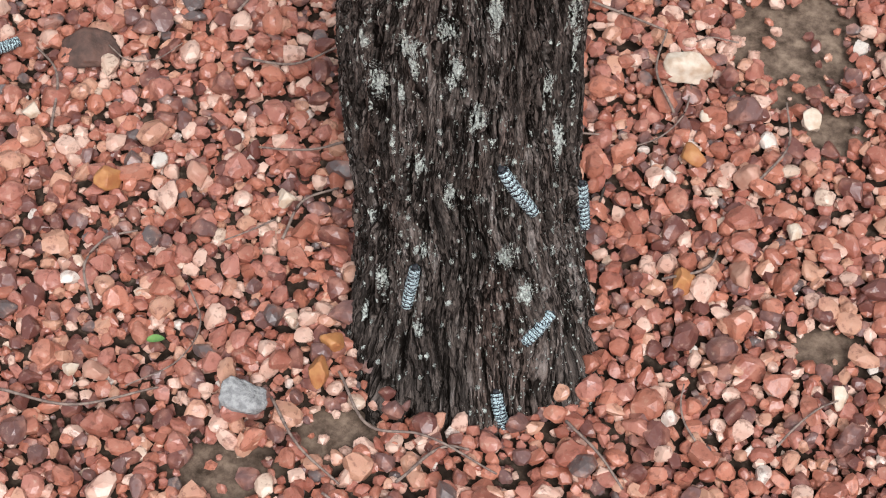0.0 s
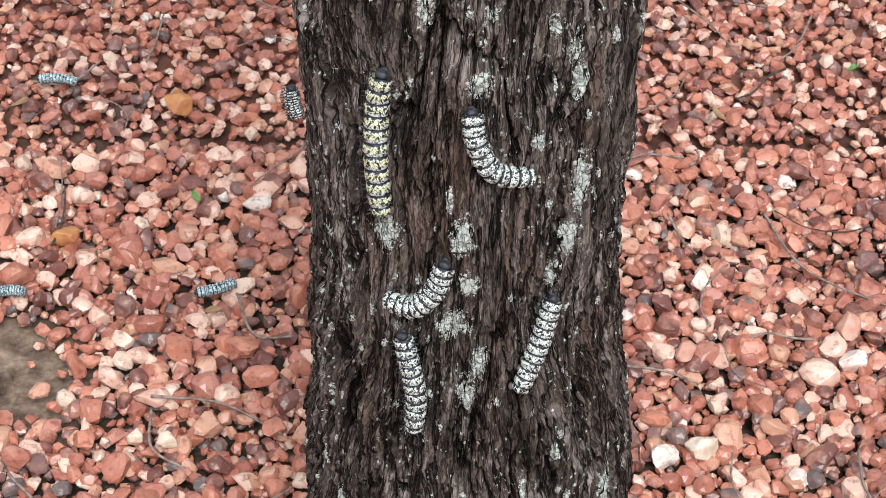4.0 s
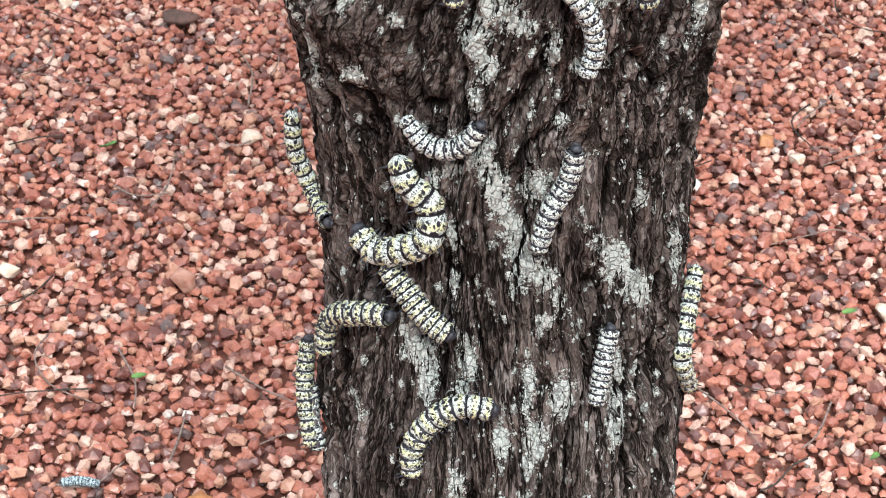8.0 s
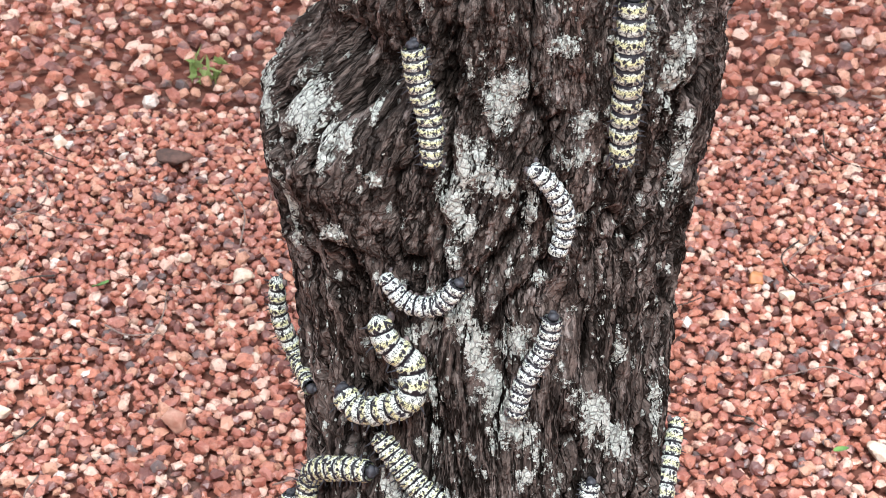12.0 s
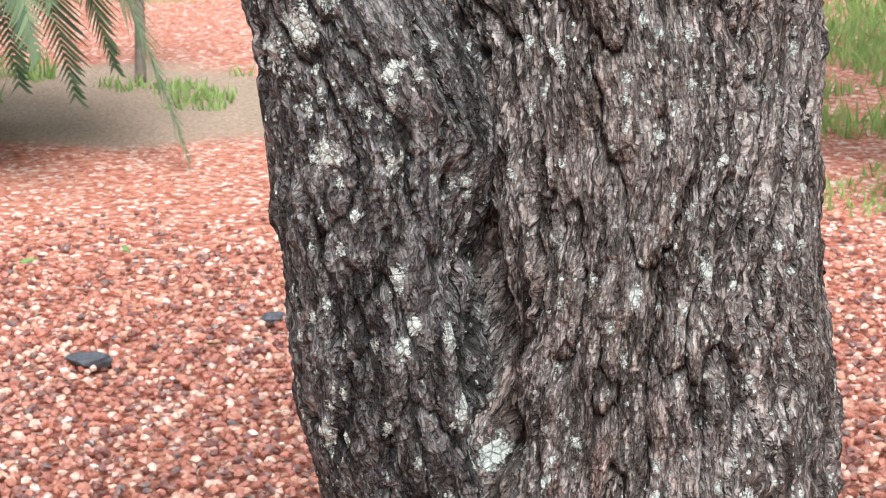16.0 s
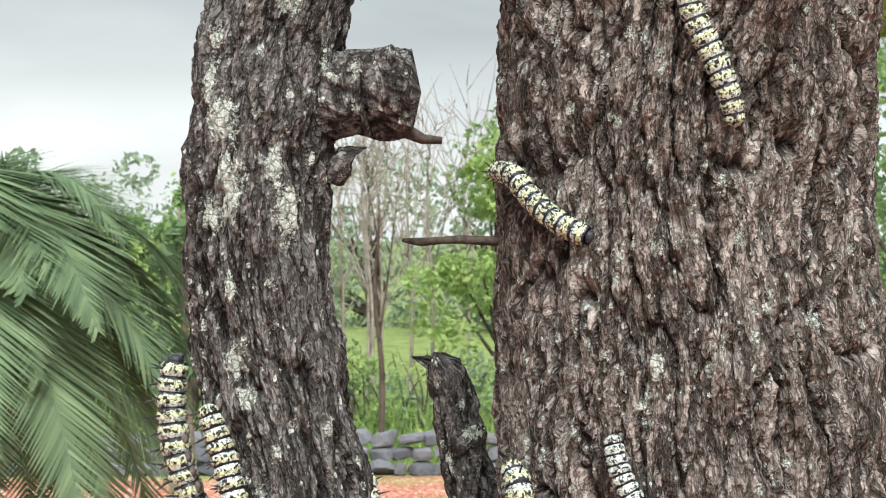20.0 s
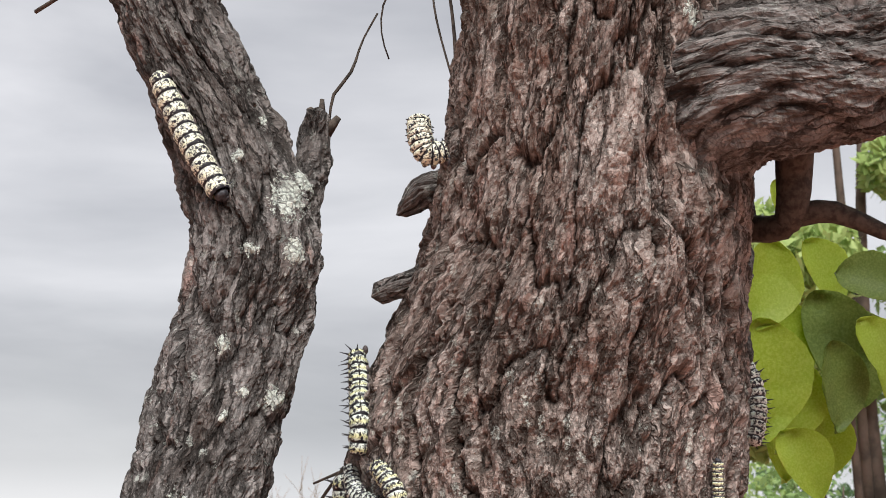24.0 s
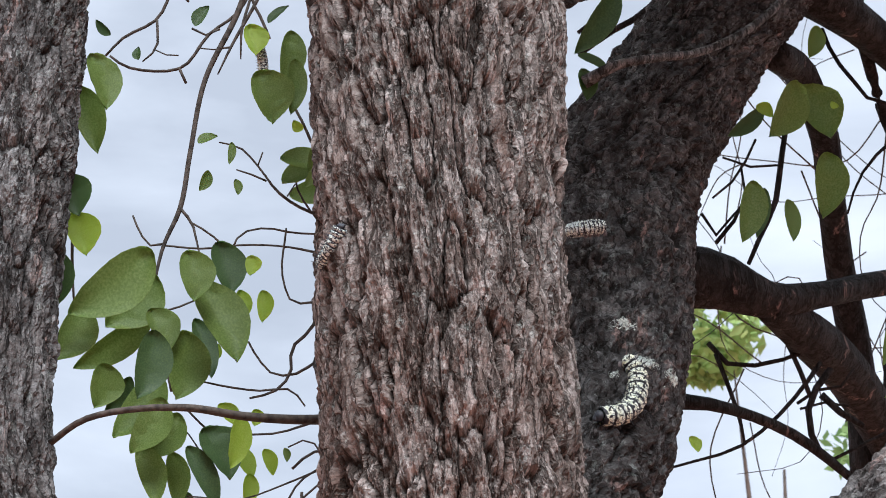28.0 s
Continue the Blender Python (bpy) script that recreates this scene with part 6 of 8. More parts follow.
leaf(0.310, 0.330, 2.649, 0.030, -88, LEAF, 5, 0.40)
leaf(0.335, 0.300, 2.778, 0.023, -104, LEAF, 2, 0.60)
leaf(0.195, 0.360, 2.841, 0.053, -122, LEAF_DARK, -1, 0.40)
leaf(0.159, 0.330, 2.767, 0.024, -22, LEAF_DARK, -4, 0.40)
leaf(0.158, 0.300, 2.739, 0.022, -81, LEAF_DARK, -7, 0.70)
leaf(0.304, 0.360, 2.740, 0.033, -140, LEAF_DARK, -10, 0.40)
leaf(0.228, 0.330, 2.466, 0.011, -68, LEAF_BRIGHT, -13, 0.90)
leaf(0.369, 0.300, 2.543, 0.031, -106, LEAF, -16, 0.30)
leaf(0.397, 0.360, 2.557, 0.045, -106, LEAF, -19, 0.30)
leaf(0.292, 0.330, 2.726, 0.013, -35, LEAF_BRIGHT, 18, 0.80)
leaf(0.346, 0.300, 2.710, 0.006, 135, LEAF_BRIGHT, 15, 1.00)
leaf(0.181, 0.292, 2.202, 0.056, -110, LEAF_BRIGHT, 2, 0.75)
leaf(0.214, 0.366, 2.215, 0.046, -60, LEAF_BRIGHT, -12, 0.75)
leaf(0.189, 0.323, 2.170, 0.063, -95, LEAF_BRIGHT, -22, 0.75)
leaf(0.212, 0.328, 2.174, 0.064, -75, LEAF, 7, 0.75)
leaf(0.221, 0.297, 2.181, 0.044, -20, LEAF, 1, 0.75)
leaf(0.255, 0.430, 2.178, 0.061, -80, LEAF, 14, 0.75)
leaf(0.167, 0.286, 2.150, 0.069, -85, LEAF_BRIGHT, -9, 0.75)
leaf(0.197, 0.338, 2.134, 0.057, -95, LEAF_BRIGHT, -9, 0.75)
leaf(0.214, 0.288, 2.136, 0.051, -85, LEAF, -19, 0.75)
leaf(0.230, 0.279, 2.148, 0.044, -60, LEAF_BRIGHT, -12, 0.75)
leaf(0.186, 0.365, 2.122, 0.062, -80, LEAF_BRIGHT, -13, 0.75)
leaf(0.225, 0.367, 2.104, 0.047, -100, LEAF_BRIGHT, 12, 0.75)
leaf(0.274, 0.349, 2.204, 0.046, -80, LEAF_BRIGHT, -7, 0.75)
leaf(0.252, 0.321, 2.129, 0.041, -70, LEAF_BRIGHT, -20, 0.75)
leaf(0.181, 0.290, 2.079, 0.044, -60, LEAF_BRIGHT, 11, 0.75)
leaf(0.188, 0.317, 2.247, 0.022, -80, LEAF_BRIGHT, 4, 0.75)
leaf(-0.081, 0.222, 2.422, 0.021, -60, LEAF_BRIGHT, -10, 0.60)
leaf(-0.070, 0.208, 2.400, 0.018, -95, LEAF_BRIGHT, -7, 0.60)
leaf(-0.061, 0.205, 2.415, 0.015, -70, LEAF_BRIGHT, 9, 0.60)
leaf(-0.078, 0.173, 2.509, 0.017, -80, LEAF_BRIGHT, 4, 0.60)
leaf(-0.065, 0.205, 2.522, 0.019, -90, LEAF_BRIGHT, 19, 0.60)
leaf(-0.109, 0.241, 2.510, 0.014, -60, LEAF_BRIGHT, -9, 0.60)
leaf(-0.093, 0.210, 2.487, 0.012, -110, LEAF_BRIGHT, -20, 0.60)
leaf(-0.055, 0.173, 2.601, 0.030, -10, LEAF, -6, 0.60)
leaf(-0.054, 0.189, 2.591, 0.030, 25, LEAF, -9, 0.60)
leaf(-0.051, 0.232, 2.602, 0.031, -5, LEAF, 4, 0.60)
leaf(-0.107, 0.240, 2.624, 0.014, -110, LEAF, -13, 0.60)
leaf(-0.085, 0.196, 2.597, 0.010, -80, LEAF, -2, 0.60)
leaf(-0.112, 0.215, 2.389, 0.009, -40, LEAF_DARK, 14, 0.60)
leaf(-0.048, 0.202, 2.415, 0.008, -80, LEAF, 19, 0.60)
twig([(-0.107, 0.200, 2.383, 0.0005), (-0.071, 0.200, 2.382, 0.0005), (-0.050, 0.200, 2.390, 0.0006), (-0.025, 0.200, 2.401, 0.0007)])
twig([(-0.024, 0.180, 2.387, 0.0007), (-0.042, 0.180, 2.369, 0.0007), (-0.052, 0.180, 2.347, 0.0006), (-0.066, 0.180, 2.326, 0.0006), (-0.067, 0.180, 2.304, 0.0005), (-0.063, 0.180, 2.291, 0.0005)])
twig([(-0.046, 0.200, 2.415, 0.0005), (-0.033, 0.200, 2.420, 0.0006), (-0.024, 0.200, 2.409, 0.0006)])
twig([(-0.088, -0.750, 2.169, 0.0009), (-0.051, -0.750, 2.186, 0.0010), (-0.027, -0.750, 2.197, 0.0011), (0.010, -0.750, 2.213, 0.0013), (0.258, -0.620, 2.504, 0.0036), (0.466, -0.350, 2.789, 0.0071), (0.544, 0.060, 2.738, 0.0132)], mat=TWIG_GREY)
fork_e = caterpillar([(-0.128, -0.030, 1.740), (-0.123, -0.040, 1.719), (-0.113, -0.050, 1.700), (-0.100, -0.050, 1.696), (-0.082, -0.040, 1.703)], (0.00, -1.00, 0.20), 0.0119, "yellow", "caterpillar with a reddish collar slung across the small branch", spiny=1.40)
fork_f = caterpillar([(-0.093, -0.020, 1.722), (-0.085, -0.030, 1.712), (-0.071, -0.040, 1.707), (-0.057, -0.040, 1.716), (-0.056, -0.040, 1.729), (-0.061, -0.030, 1.741)], (-0.30, -1.00, 0.20), 0.0131, "yellow", "curled yellow-white caterpillar in the crook of the branch", spiny=1.30)
top_a = caterpillar([(-0.042, 0.005, 2.208), (-0.042, 0.000, 2.198), (-0.038, -0.002, 2.188), (-0.028, 0.000, 2.190)], (-0.30, -1.00, 0.20), 0.0125, "spotted", "spotted caterpillar rearing up on a broken stub", spiny=0.50)
leaf_worm = caterpillar([(-0.071, 0.180, 2.687), (-0.068, 0.180, 2.676), (-0.067, 0.180, 2.660)], (-0.30, -1.00, 0.20), 0.0070, "white", "small dark-ringed caterpillar hanging from a leaf stalk", spiny=0.80)

# ---- loose things on the gravel ----
def rock(name, x, y, size, squash, mat, label, seed, group="", z=0.0, turn=0.0):
    rng = np.random.default_rng(seed)
    bm = bmesh.new()
    bmesh.ops.create_icosphere(bm, subdivisions=4, radius=1.0)
    v = np.array([q.co[:] for q in bm.verts])
    for _ in range(15):
        d = rng.normal(size=3)
        d /= np.linalg.norm(d)
        h = v @ d
        lim = rng.uniform(0.45, 0.78)
        v = v - np.where(h > lim, (h - lim) * 0.93, 0)[:, None] * d
    v *= 1 + 0.26 * (fbm(v * 3.2 + seed, 5, seed)[:, None] - 0.5)
    v = v * np.array([1.0, 0.78, squash]) * size
    c, s = math.cos(radians(turn)), math.sin(radians(turn))
    v = v @ np.array([[c, s, 0], [-s, c, 0], [0, 0, 1]])
    for q, p in zip(bm.verts, v):
        q.co = p
    ob = new(name, bm_mesh(name, bm, mat))
    ob.location = (x, y, z + size * squash * 0.55)
    return tagged(ob, label, "stone", group)


CREAM = plain("cream_quartz", (0.72, 0.62, 0.50), (0.55, 0.40, 0.28), 70, 0.6, 0.4, 0.4, 0.004)
CONCRETE = plain("grey_rubble", (0.42, 0.42, 0.41), (0.24, 0.24, 0.24), 190, 0.9, 0.2, 0.8, 0.004)
DARK_ROCK = plain("dark_rock", (0.085, 0.055, 0.045), (0.16, 0.09, 0.07), 60, 0.8, 0.3, 0.6, 0.006)
SLATE = plain("slate", (0.085, 0.09, 0.10), (0.05, 0.052, 0.06), 60, 0.6, 0.4, 0.3)
ORANGE = plain("orange_stone", (0.50, 0.24, 0.09), (0.40, 0.15, 0.06), 60, 0.5, 0.4, 0.3)
PINK = plain("pink_stone", (0.52, 0.30, 0.22), (0.42, 0.19, 0.13), 60, 0.5, 0.4, 0.3)

rock("quartz_lump", 0.253, 0.043, 0.030, 0.7, CREAM, "large cream quartz lump lying on red gravel", 3, z=0.012)
rock("rubble_lump", -0.201, -0.366, 0.034, 0.75, CONCRETE, "rough grey lump of rubble beside the tree", 5, z=0.010)
rock("dark_rock", -0.384, 0.059, 0.040, 0.5, DARK_ROCK, "flat dark brown rock among red stones", 7, z=0.008)
rock("dark_rock", -0.473, 2.06, 0.036, 0.6, DARK_ROCK, "dark brown rock half sunk in gravel", 8, z=0.008)
rock("slate_piece", -1.150, 4.455, 0.075, 0.35, SLATE, "flat blue-grey piece of slate on gravel", 9, z=0.015)
rock("slate_piece", -0.679, 4.93, 0.055, 0.35, SLATE, "flat grey piece of slate on gravel", 19, z=0.015)
for n, (x, y, s, m) in enumerate((
    (-0.429, -0.022, 0.014, CREAM), (0.374, -0.028, 0.017, CREAM), (0.34, -0.168, 0.013, CREAM), (-0.335, -0.335, 0.016, PINK), (-0.362, -0.330, 0.012, CREAM),
    (0.268, -0.02, 0.012, CREAM), (-0.13, -0.335, 0.019, ORANGE), (-0.115, -0.300, 0.016, ORANGE), (0.227, 0.259, 0.022, CREAM), (0.226, 0.39, 0.017, PINK),
    (0.281, -0.222, 0.021, PINK), (-0.27, 0.262, 0.014, CREAM), (-0.30, 0.268, 0.014, CREAM), (-0.407, 0.553, 0.019, ORANGE), (-0.313, 0.78, 0.023, ORANGE),
    (-0.319, 1.643, 0.021, CREAM), (-0.416, 1.708, 0.014, CREAM), (-0.238, 1.437, 0.015, CREAM), (0.48, 1.567, 0.017, CREAM), (-0.617, 1.278, 0.019, CREAM),
    (-0.672, 2.127, 0.018, CREAM), (0.386, 0.427, 0.019, PINK), (0.53, 1.16, 0.021, CREAM), (-0.38, 1.25, 0.026, PINK), (0.44, 1.62, 0.02, ORANGE), (0.36, -0.36, 0.016, CREAM),
    (0.245, -0.075, 0.018, ORANGE), (0.30, -0.10, 0.021, PINK), (0.225, -0.23, 0.019, ORANGE), (-0.255, -0.10, 0.018, PINK), (-0.165, -0.13, 0.014, CREAM), (-0.345, -0.105, 0.02, ORANGE),
)):
    rock("pebble", x, y, s, 0.75, m, {"cream_quartz": "cream quartz pebble lying on red gravel", "pink_stone": "pinkish pebble larger than the gravel round it", "orange_stone": "orange pebble larger than the gravel round it"}[m.name], 40 + n, "larger pebbles", z=0.014, turn=47 * n)


def ground_twig(points, r=0.0013, mat=None):
    rng = np.random.default_rng(int(1e4 * abs(points[0][0])))
    rows = [(x, y, z + rng.uniform(0.0, 0.010), r * (1.25 - 0.6 * k / len(points))) for k, (x, y, z) in enumerate(points)]
    v, f = round_tube(rows, 6, 0.006)
    ob = new("fallen_twig", mesh("fallen_twig", v, f, mat or TWIG_GREY))
    return tagged(ob, "thin dry curved twig fallen on the gravel", "twig", "fallen twigs")


ground_twig([(-0.345, -0.270, 0.022), (-0.355, -0.214, 0.022), (-0.338, -0.187, 0.022), (-0.309, -0.175, 0.022)])
ground_twig([(-0.110, -0.335, 0.022), (-0.078, -0.396, 0.022), (-0.036, -0.405, 0.022), (0.035, -0.443, 0.022)])
ground_twig([(-0.172, -0.366, 0.022), (-0.145, -0.420, 0.022), (-0.108, -0.455, 0.022)])
ground_twig([(0.308, -0.113, 0.022), (0.346, -0.062, 0.022), (0.349, -0.010, 0.022)])
ground_twig([(0.100, -0.390, 0.022), (0.129, -0.426, 0.022), (0.148, -0.461, 0.022)])
ground_twig([(-0.167, -0.186, 0.022), (-0.146, -0.138, 0.022), (-0.113, -0.123, 0.022)])
ground_twig([(-0.423, -0.355, 0.022), (-0.359, -0.373, 0.022), (-0.277, -0.354, 0.022)])
ground_twig([(0.230, -0.026, 0.022), (0.217, 0.035, 0.022), (0.233, 0.090, 0.022)])
ground_twig([(0.202, -0.231, 0.022), (0.253, -0.211, 0.022), (0.260, -0.197, 0.022)])
ground_twig([(-0.216, 0.046, 0.022), (-0.162, 0.038, 0.022), (-0.116, 0.062, 0.022)])
ground_twig([(-0.406, -0.047, 0.022), (-0.408, 0.028, 0.022), (-0.435, 0.067, 0.022)])
ground_twig([(-0.057, -0.455, 0.022), (-0.005, -0.414, 0.022), (0.010, -0.420, 0.022)])
ground_twig([(-0.290, 0.313, 0.022), (-0.225, 0.309, 0.022), (-0.163, 0.269, 0.022)])
ground_twig([(-0.409, 0.216, 0.022), (-0.371, 0.167, 0.022), (-0.364, 0.120, 0.022)])
ground_twig([(-0.288, 0.297, 0.022), (-0.277, 0.238, 0.022), (-0.249, 0.224, 0.022)])
ground_twig([(-0.223, 0.108, 0.022), (-0.183, 0.169, 0.022), (-0.149, 0.197, 0.022)])
ground_twig([(0.324, 0.599, 0.022), (0.355, 0.508, 0.022), (0.441, 0.440, 0.022)])
ground_twig([(0.370, 0.251, 0.022), (0.368, 0.201, 0.022), (0.383, 0.166, 0.022)])
ground_twig([(0.160, 0.364, 0.022), (0.203, 0.348, 0.022), (0.230, 0.341, 0.022)])
ground_twig([(-0.220, 0.458, 0.022), (-0.193, 0.400, 0.022), (-0.160, 0.401, 0.022)])
ground_twig([(0.222, 0.588, 0.022), (0.236, 0.551, 0.022), (0.246, 0.525, 0.022)])
ground_twig([(0.156, 0.131, 0.022), (0.204, 0.105, 0.022), (0.233, 0.092, 0.022)])
ground_twig([(-0.354, 0.849, 0.022), (-0.348, 0.914, 0.022), (-0.345, 0.947, 0.022)])
ground_twig([(-0.334, 1.740, 0.022), (-0.338, 1.855, 0.022), (-0.367, 1.936, 0.022)])
ground_twig([(-0.508, 1.501, 0.022), (-0.472, 1.469, 0.022), (-0.425, 1.476, 0.022)])
ground_twig([(0.425, 0.960, 0.022), (0.394, 0.894, 0.022), (0.377, 0.873, 0.022)])
ground_twig([(-0.478, 0.810, 0.022), (-0.441, 0.819, 0.022), (-0.406, 0.850, 0.022)])
ground_twig([(-0.445, 1.090, 0.022), (-0.415, 1.017, 0.022), (-0.409, 0.970, 0.022)])
ground_twig([(-0.306, 1.039, 0.022), (-0.254, 0.992, 0.022), (-0.218, 0.968, 0.022)])


def scattered_twigs():
    rng = np.random.default_rng(31)
    for k in range(130):
        x, y = rng.uniform(-0.75, 0.75), rng.uniform(-0.6, 2.6)
        if (x / 0.15) ** 2 + ((y + 0.2) / 0.2) ** 2 < 1:
            continue
        a, ln, bend = rng.uniform(0, 6.3), rng.uniform(0.03, 0.17), rng.normal(0, 0.6)
        pts = [(x + ln * u * math.cos(a + bend * u), y + ln * u * math.sin(a + bend * u), 0.021) for u in (0, 0.33, 0.66, 1.0)]
        ground_twig(pts, rng.uniform(0.0006, 0.0013), TWIG_GREY if k % 3 else TWIG)


scattered_twigs()
GREEN_BIT = plain("fallen_leaf_green", (0.16, 0.30, 0.08), (0.09, 0.20, 0.06), 90, 0.6, 0.3)
DRY_LEAF = plain("fallen_leaf_dry", (0.22, 0.12, 0.06), (0.30, 0.20, 0.11), 90, 0.7, 0.3)
for n, (x, y, ln, m) in enumerate(((-0.291, -0.305, 0.018, GREEN_BIT), (-0.27, 0.60, 0.018, GREEN_BIT), (-0.52, 1.62, 0.035, GREEN_BIT), (-0.42, 1.02, 0.02, GREEN_BIT), (-1.25, 5.74, 0.06, GREEN_BIT), (-0.80, 4.64, 0.06, GREEN_BIT), (0.47, 1.15, 0.02, GREEN_BIT), (0.44, 0.30, 0.018, GREEN_BIT), (-0.48, 0.78, 0.03, DRY_LEAF), (-0.25, 0.43, 0.018, DRY_LEAF), (0.30, 0.75, 0.025, DRY_LEAF), (0.46, 0.86, 0.022, GREEN_BIT), (-1.6, 5.6, 0.06, GREEN_BIT))):
    ob = new("fallen_leaf", leaf_mesh(ln, 0.5 * ln, 0.2, m, 70 + n))
    ob.matrix_basis = Matrix.Translation((x, y, 0.030)) @ Matrix.Rotation(2.1 * n, 4, "Z") @ Matrix.Rotation(0.25, 4, "X")
    tagged(ob, "small green leaf fallen on the gravel" if m is GREEN_BIT else "dry brown leaf fallen on the gravel", "leaf", "fallen leaves")

LG = "small pale caterpillar lying on the red gravel"
caterpillar([(-0.262, 0.458, 0.026), (-0.243, 0.462, 0.027), (-0.222, 0.475, 0.026)], (0, -0.3, 1), 0.011, "pale", LG, spiny=0.5, group="caterpillars on the gravel")
caterpillar([(-0.462, 0.455, 0.026), (-0.445, 0.458, 0.027), (-0.430, 0.457, 0.026)], (0, -0.3, 1), 0.011, "pale", LG, spiny=0.5, group="caterpillars on the gravel")
caterpillar([(-0.475, 0.815, 0.026), (-0.452, 0.817, 0.027), (-0.428, 0.812, 0.026)], (0, -0.3, 1), 0.011, "pale", LG, spiny=0.3, group="caterpillars on the gravel")
caterpillar([(-0.480, 0.050, 0.026), (-0.463, 0.056, 0.027), (-0.448, 0.066, 0.026)], (0, -0.3, 1), 0.012, "pale", LG, spiny=0.5, group="caterpillars on the gravel")


# ---- behind the tree ----
def leaf_cloud(name, rng, centres, radii, count, size, mat, flat=0.75):
    """Many small leaves in uneven clumps, as arrays of one mesh."""
    n = count
    pick = rng.integers(0, len(centres), n)
    d = rng.normal(size=(n, 3))
    d /= np.linalg.norm(d, axis=1)[:, None]
    p = centres[pick] + d * (radii[pick] * rng.uniform(0.35, 1.0, n) ** 0.5)[:, None] * np.array([1, 1, flat])
    a = rng.normal(size=(n, 3))
    a /= np.linalg.norm(a, axis=1)[:, None]
    b = np.cross(a, rng.normal(size=(n, 3)))
    b /= np.linalg.norm(b, axis=1)[:, None]
    s = size * rng.uniform(0.6, 1.4, n)[:, None]
    v = np.stack([p - a * s, p + b * s * 0.45, p + a * s, p - b * s * 0.45], 1).reshape(-1, 3)
    f = np.arange(4 * n).reshape(n, 4)
    return mesh(name, v, f, mat, smooth=False)


def foliage_material(name, a, b):
    m = Nodes(name, 0.6, 0.25)
    rnd = m.tree.nodes.new("ShaderNodeNewGeometry").outputs["Random Per Island"]
    c = m.mix(rnd, a, b)
    trans = m.add("ShaderNodeBsdfTranslucent", 0, Color=c)
    shade = m.add("ShaderNodeMixShader", 0)
    mixer = shade.node
    mixer.inputs[0].default_value = 0.4
    m.tree.links.new(m.bsdf.outputs[0], mixer.inputs[1])
    m.tree.links.new(trans, mixer.inputs[2])
    m.tree.links.new(shade, m.tree.nodes["Material Output"].inputs[0])
    return m.done(c)


FOLIAGE = foliage_material("foliage_mid", (0.14, 0.24, 0.085), (0.27, 0.39, 0.15))
FOLIAGE_LIGHT = foliage_material("foliage_light", (0.26, 0.38, 0.12), (0.42, 0.53, 0.21))
FOLIAGE_DEEP = foliage_material("foliage_deep", (0.08, 0.15, 0.075), (0.15, 0.23, 0.11))
# grey-green far foliage, with some haze put into its colour
FOLIAGE_GREY = foliage_material("foliage_grey", (0.20, 0.27, 0.18), (0.31, 0.38, 0.26))
GRASS = foliage_material("grass_blades", (0.20, 0.31, 0.09), (0.36, 0.47, 0.17))
PALM = foliage_material("palm_leaflets", (0.105, 0.175, 0.10), (0.26, 0.36, 0.20))
PALE_BARK = plain("pale_twig_bark", (0.34, 0.29, 0.25), (0.20, 0.17, 0.15), 12, 0.9, 0.2)
TRUNK_FAR = plain("far_bark", (0.11, 0.085, 0.07), (0.05, 0.04, 0.034), 12, 0.9, 0.2)


def broad_tree(x, y, height, width, mat, seed, label, leaves=2600, name="background_tree", base=0.25, lsize=0.06):
    rng = np.random.default_rng(seed)
    ob = thing(name, label, "tree", "trees behind the garden", at=(x, y, 0))
    stem = [(0, 0, -0.05, 0.05 * width), (0.05 * width, 0, 0.3 * height, 0.035 * width), (0.0, 0.03, 0.6 * height, 0.022 * width), (0.04, 0, 0.92 * height, 0.006)]
    v, f = round_tube(stem, 8, 0.2)
    child("trunk", mesh("trunk", v, f, TRUNK_FAR), ob)
    cs, rs = [], []
    for k in range(9):
        u = base + (1 - base) * rng.random() ** 0.9
        a = rng.uniform(0, 6.283)
        r = 0.42 * width * (1.15 - abs(u - 0.55)) * rng.uniform(0.4, 1.0)
        tip = (r * math.cos(a), r * math.sin(a), u * height)
        v, f = round_tube([(0, 0, 0.45 * u * height, 0.016 * width), (0.55 * tip[0], 0.55 * tip[1], 0.75 * u * height, 0.011 * width), (*tip, 0.003)], 6, 0.2)
        child("limb", mesh("limb", v, f, TRUNK_FAR), ob)
        for _ in range(3):
            cs.append(np.array(tip) + rng.normal(0, 0.16 * width, 3) * (1, 1, 0.7))
            rs.append(width * rng.uniform(0.10, 0.24))
    child("crown", leaf_cloud("crown", rng, np.array(cs), np.array(rs), leaves, lsize, mat), ob)
    return ob


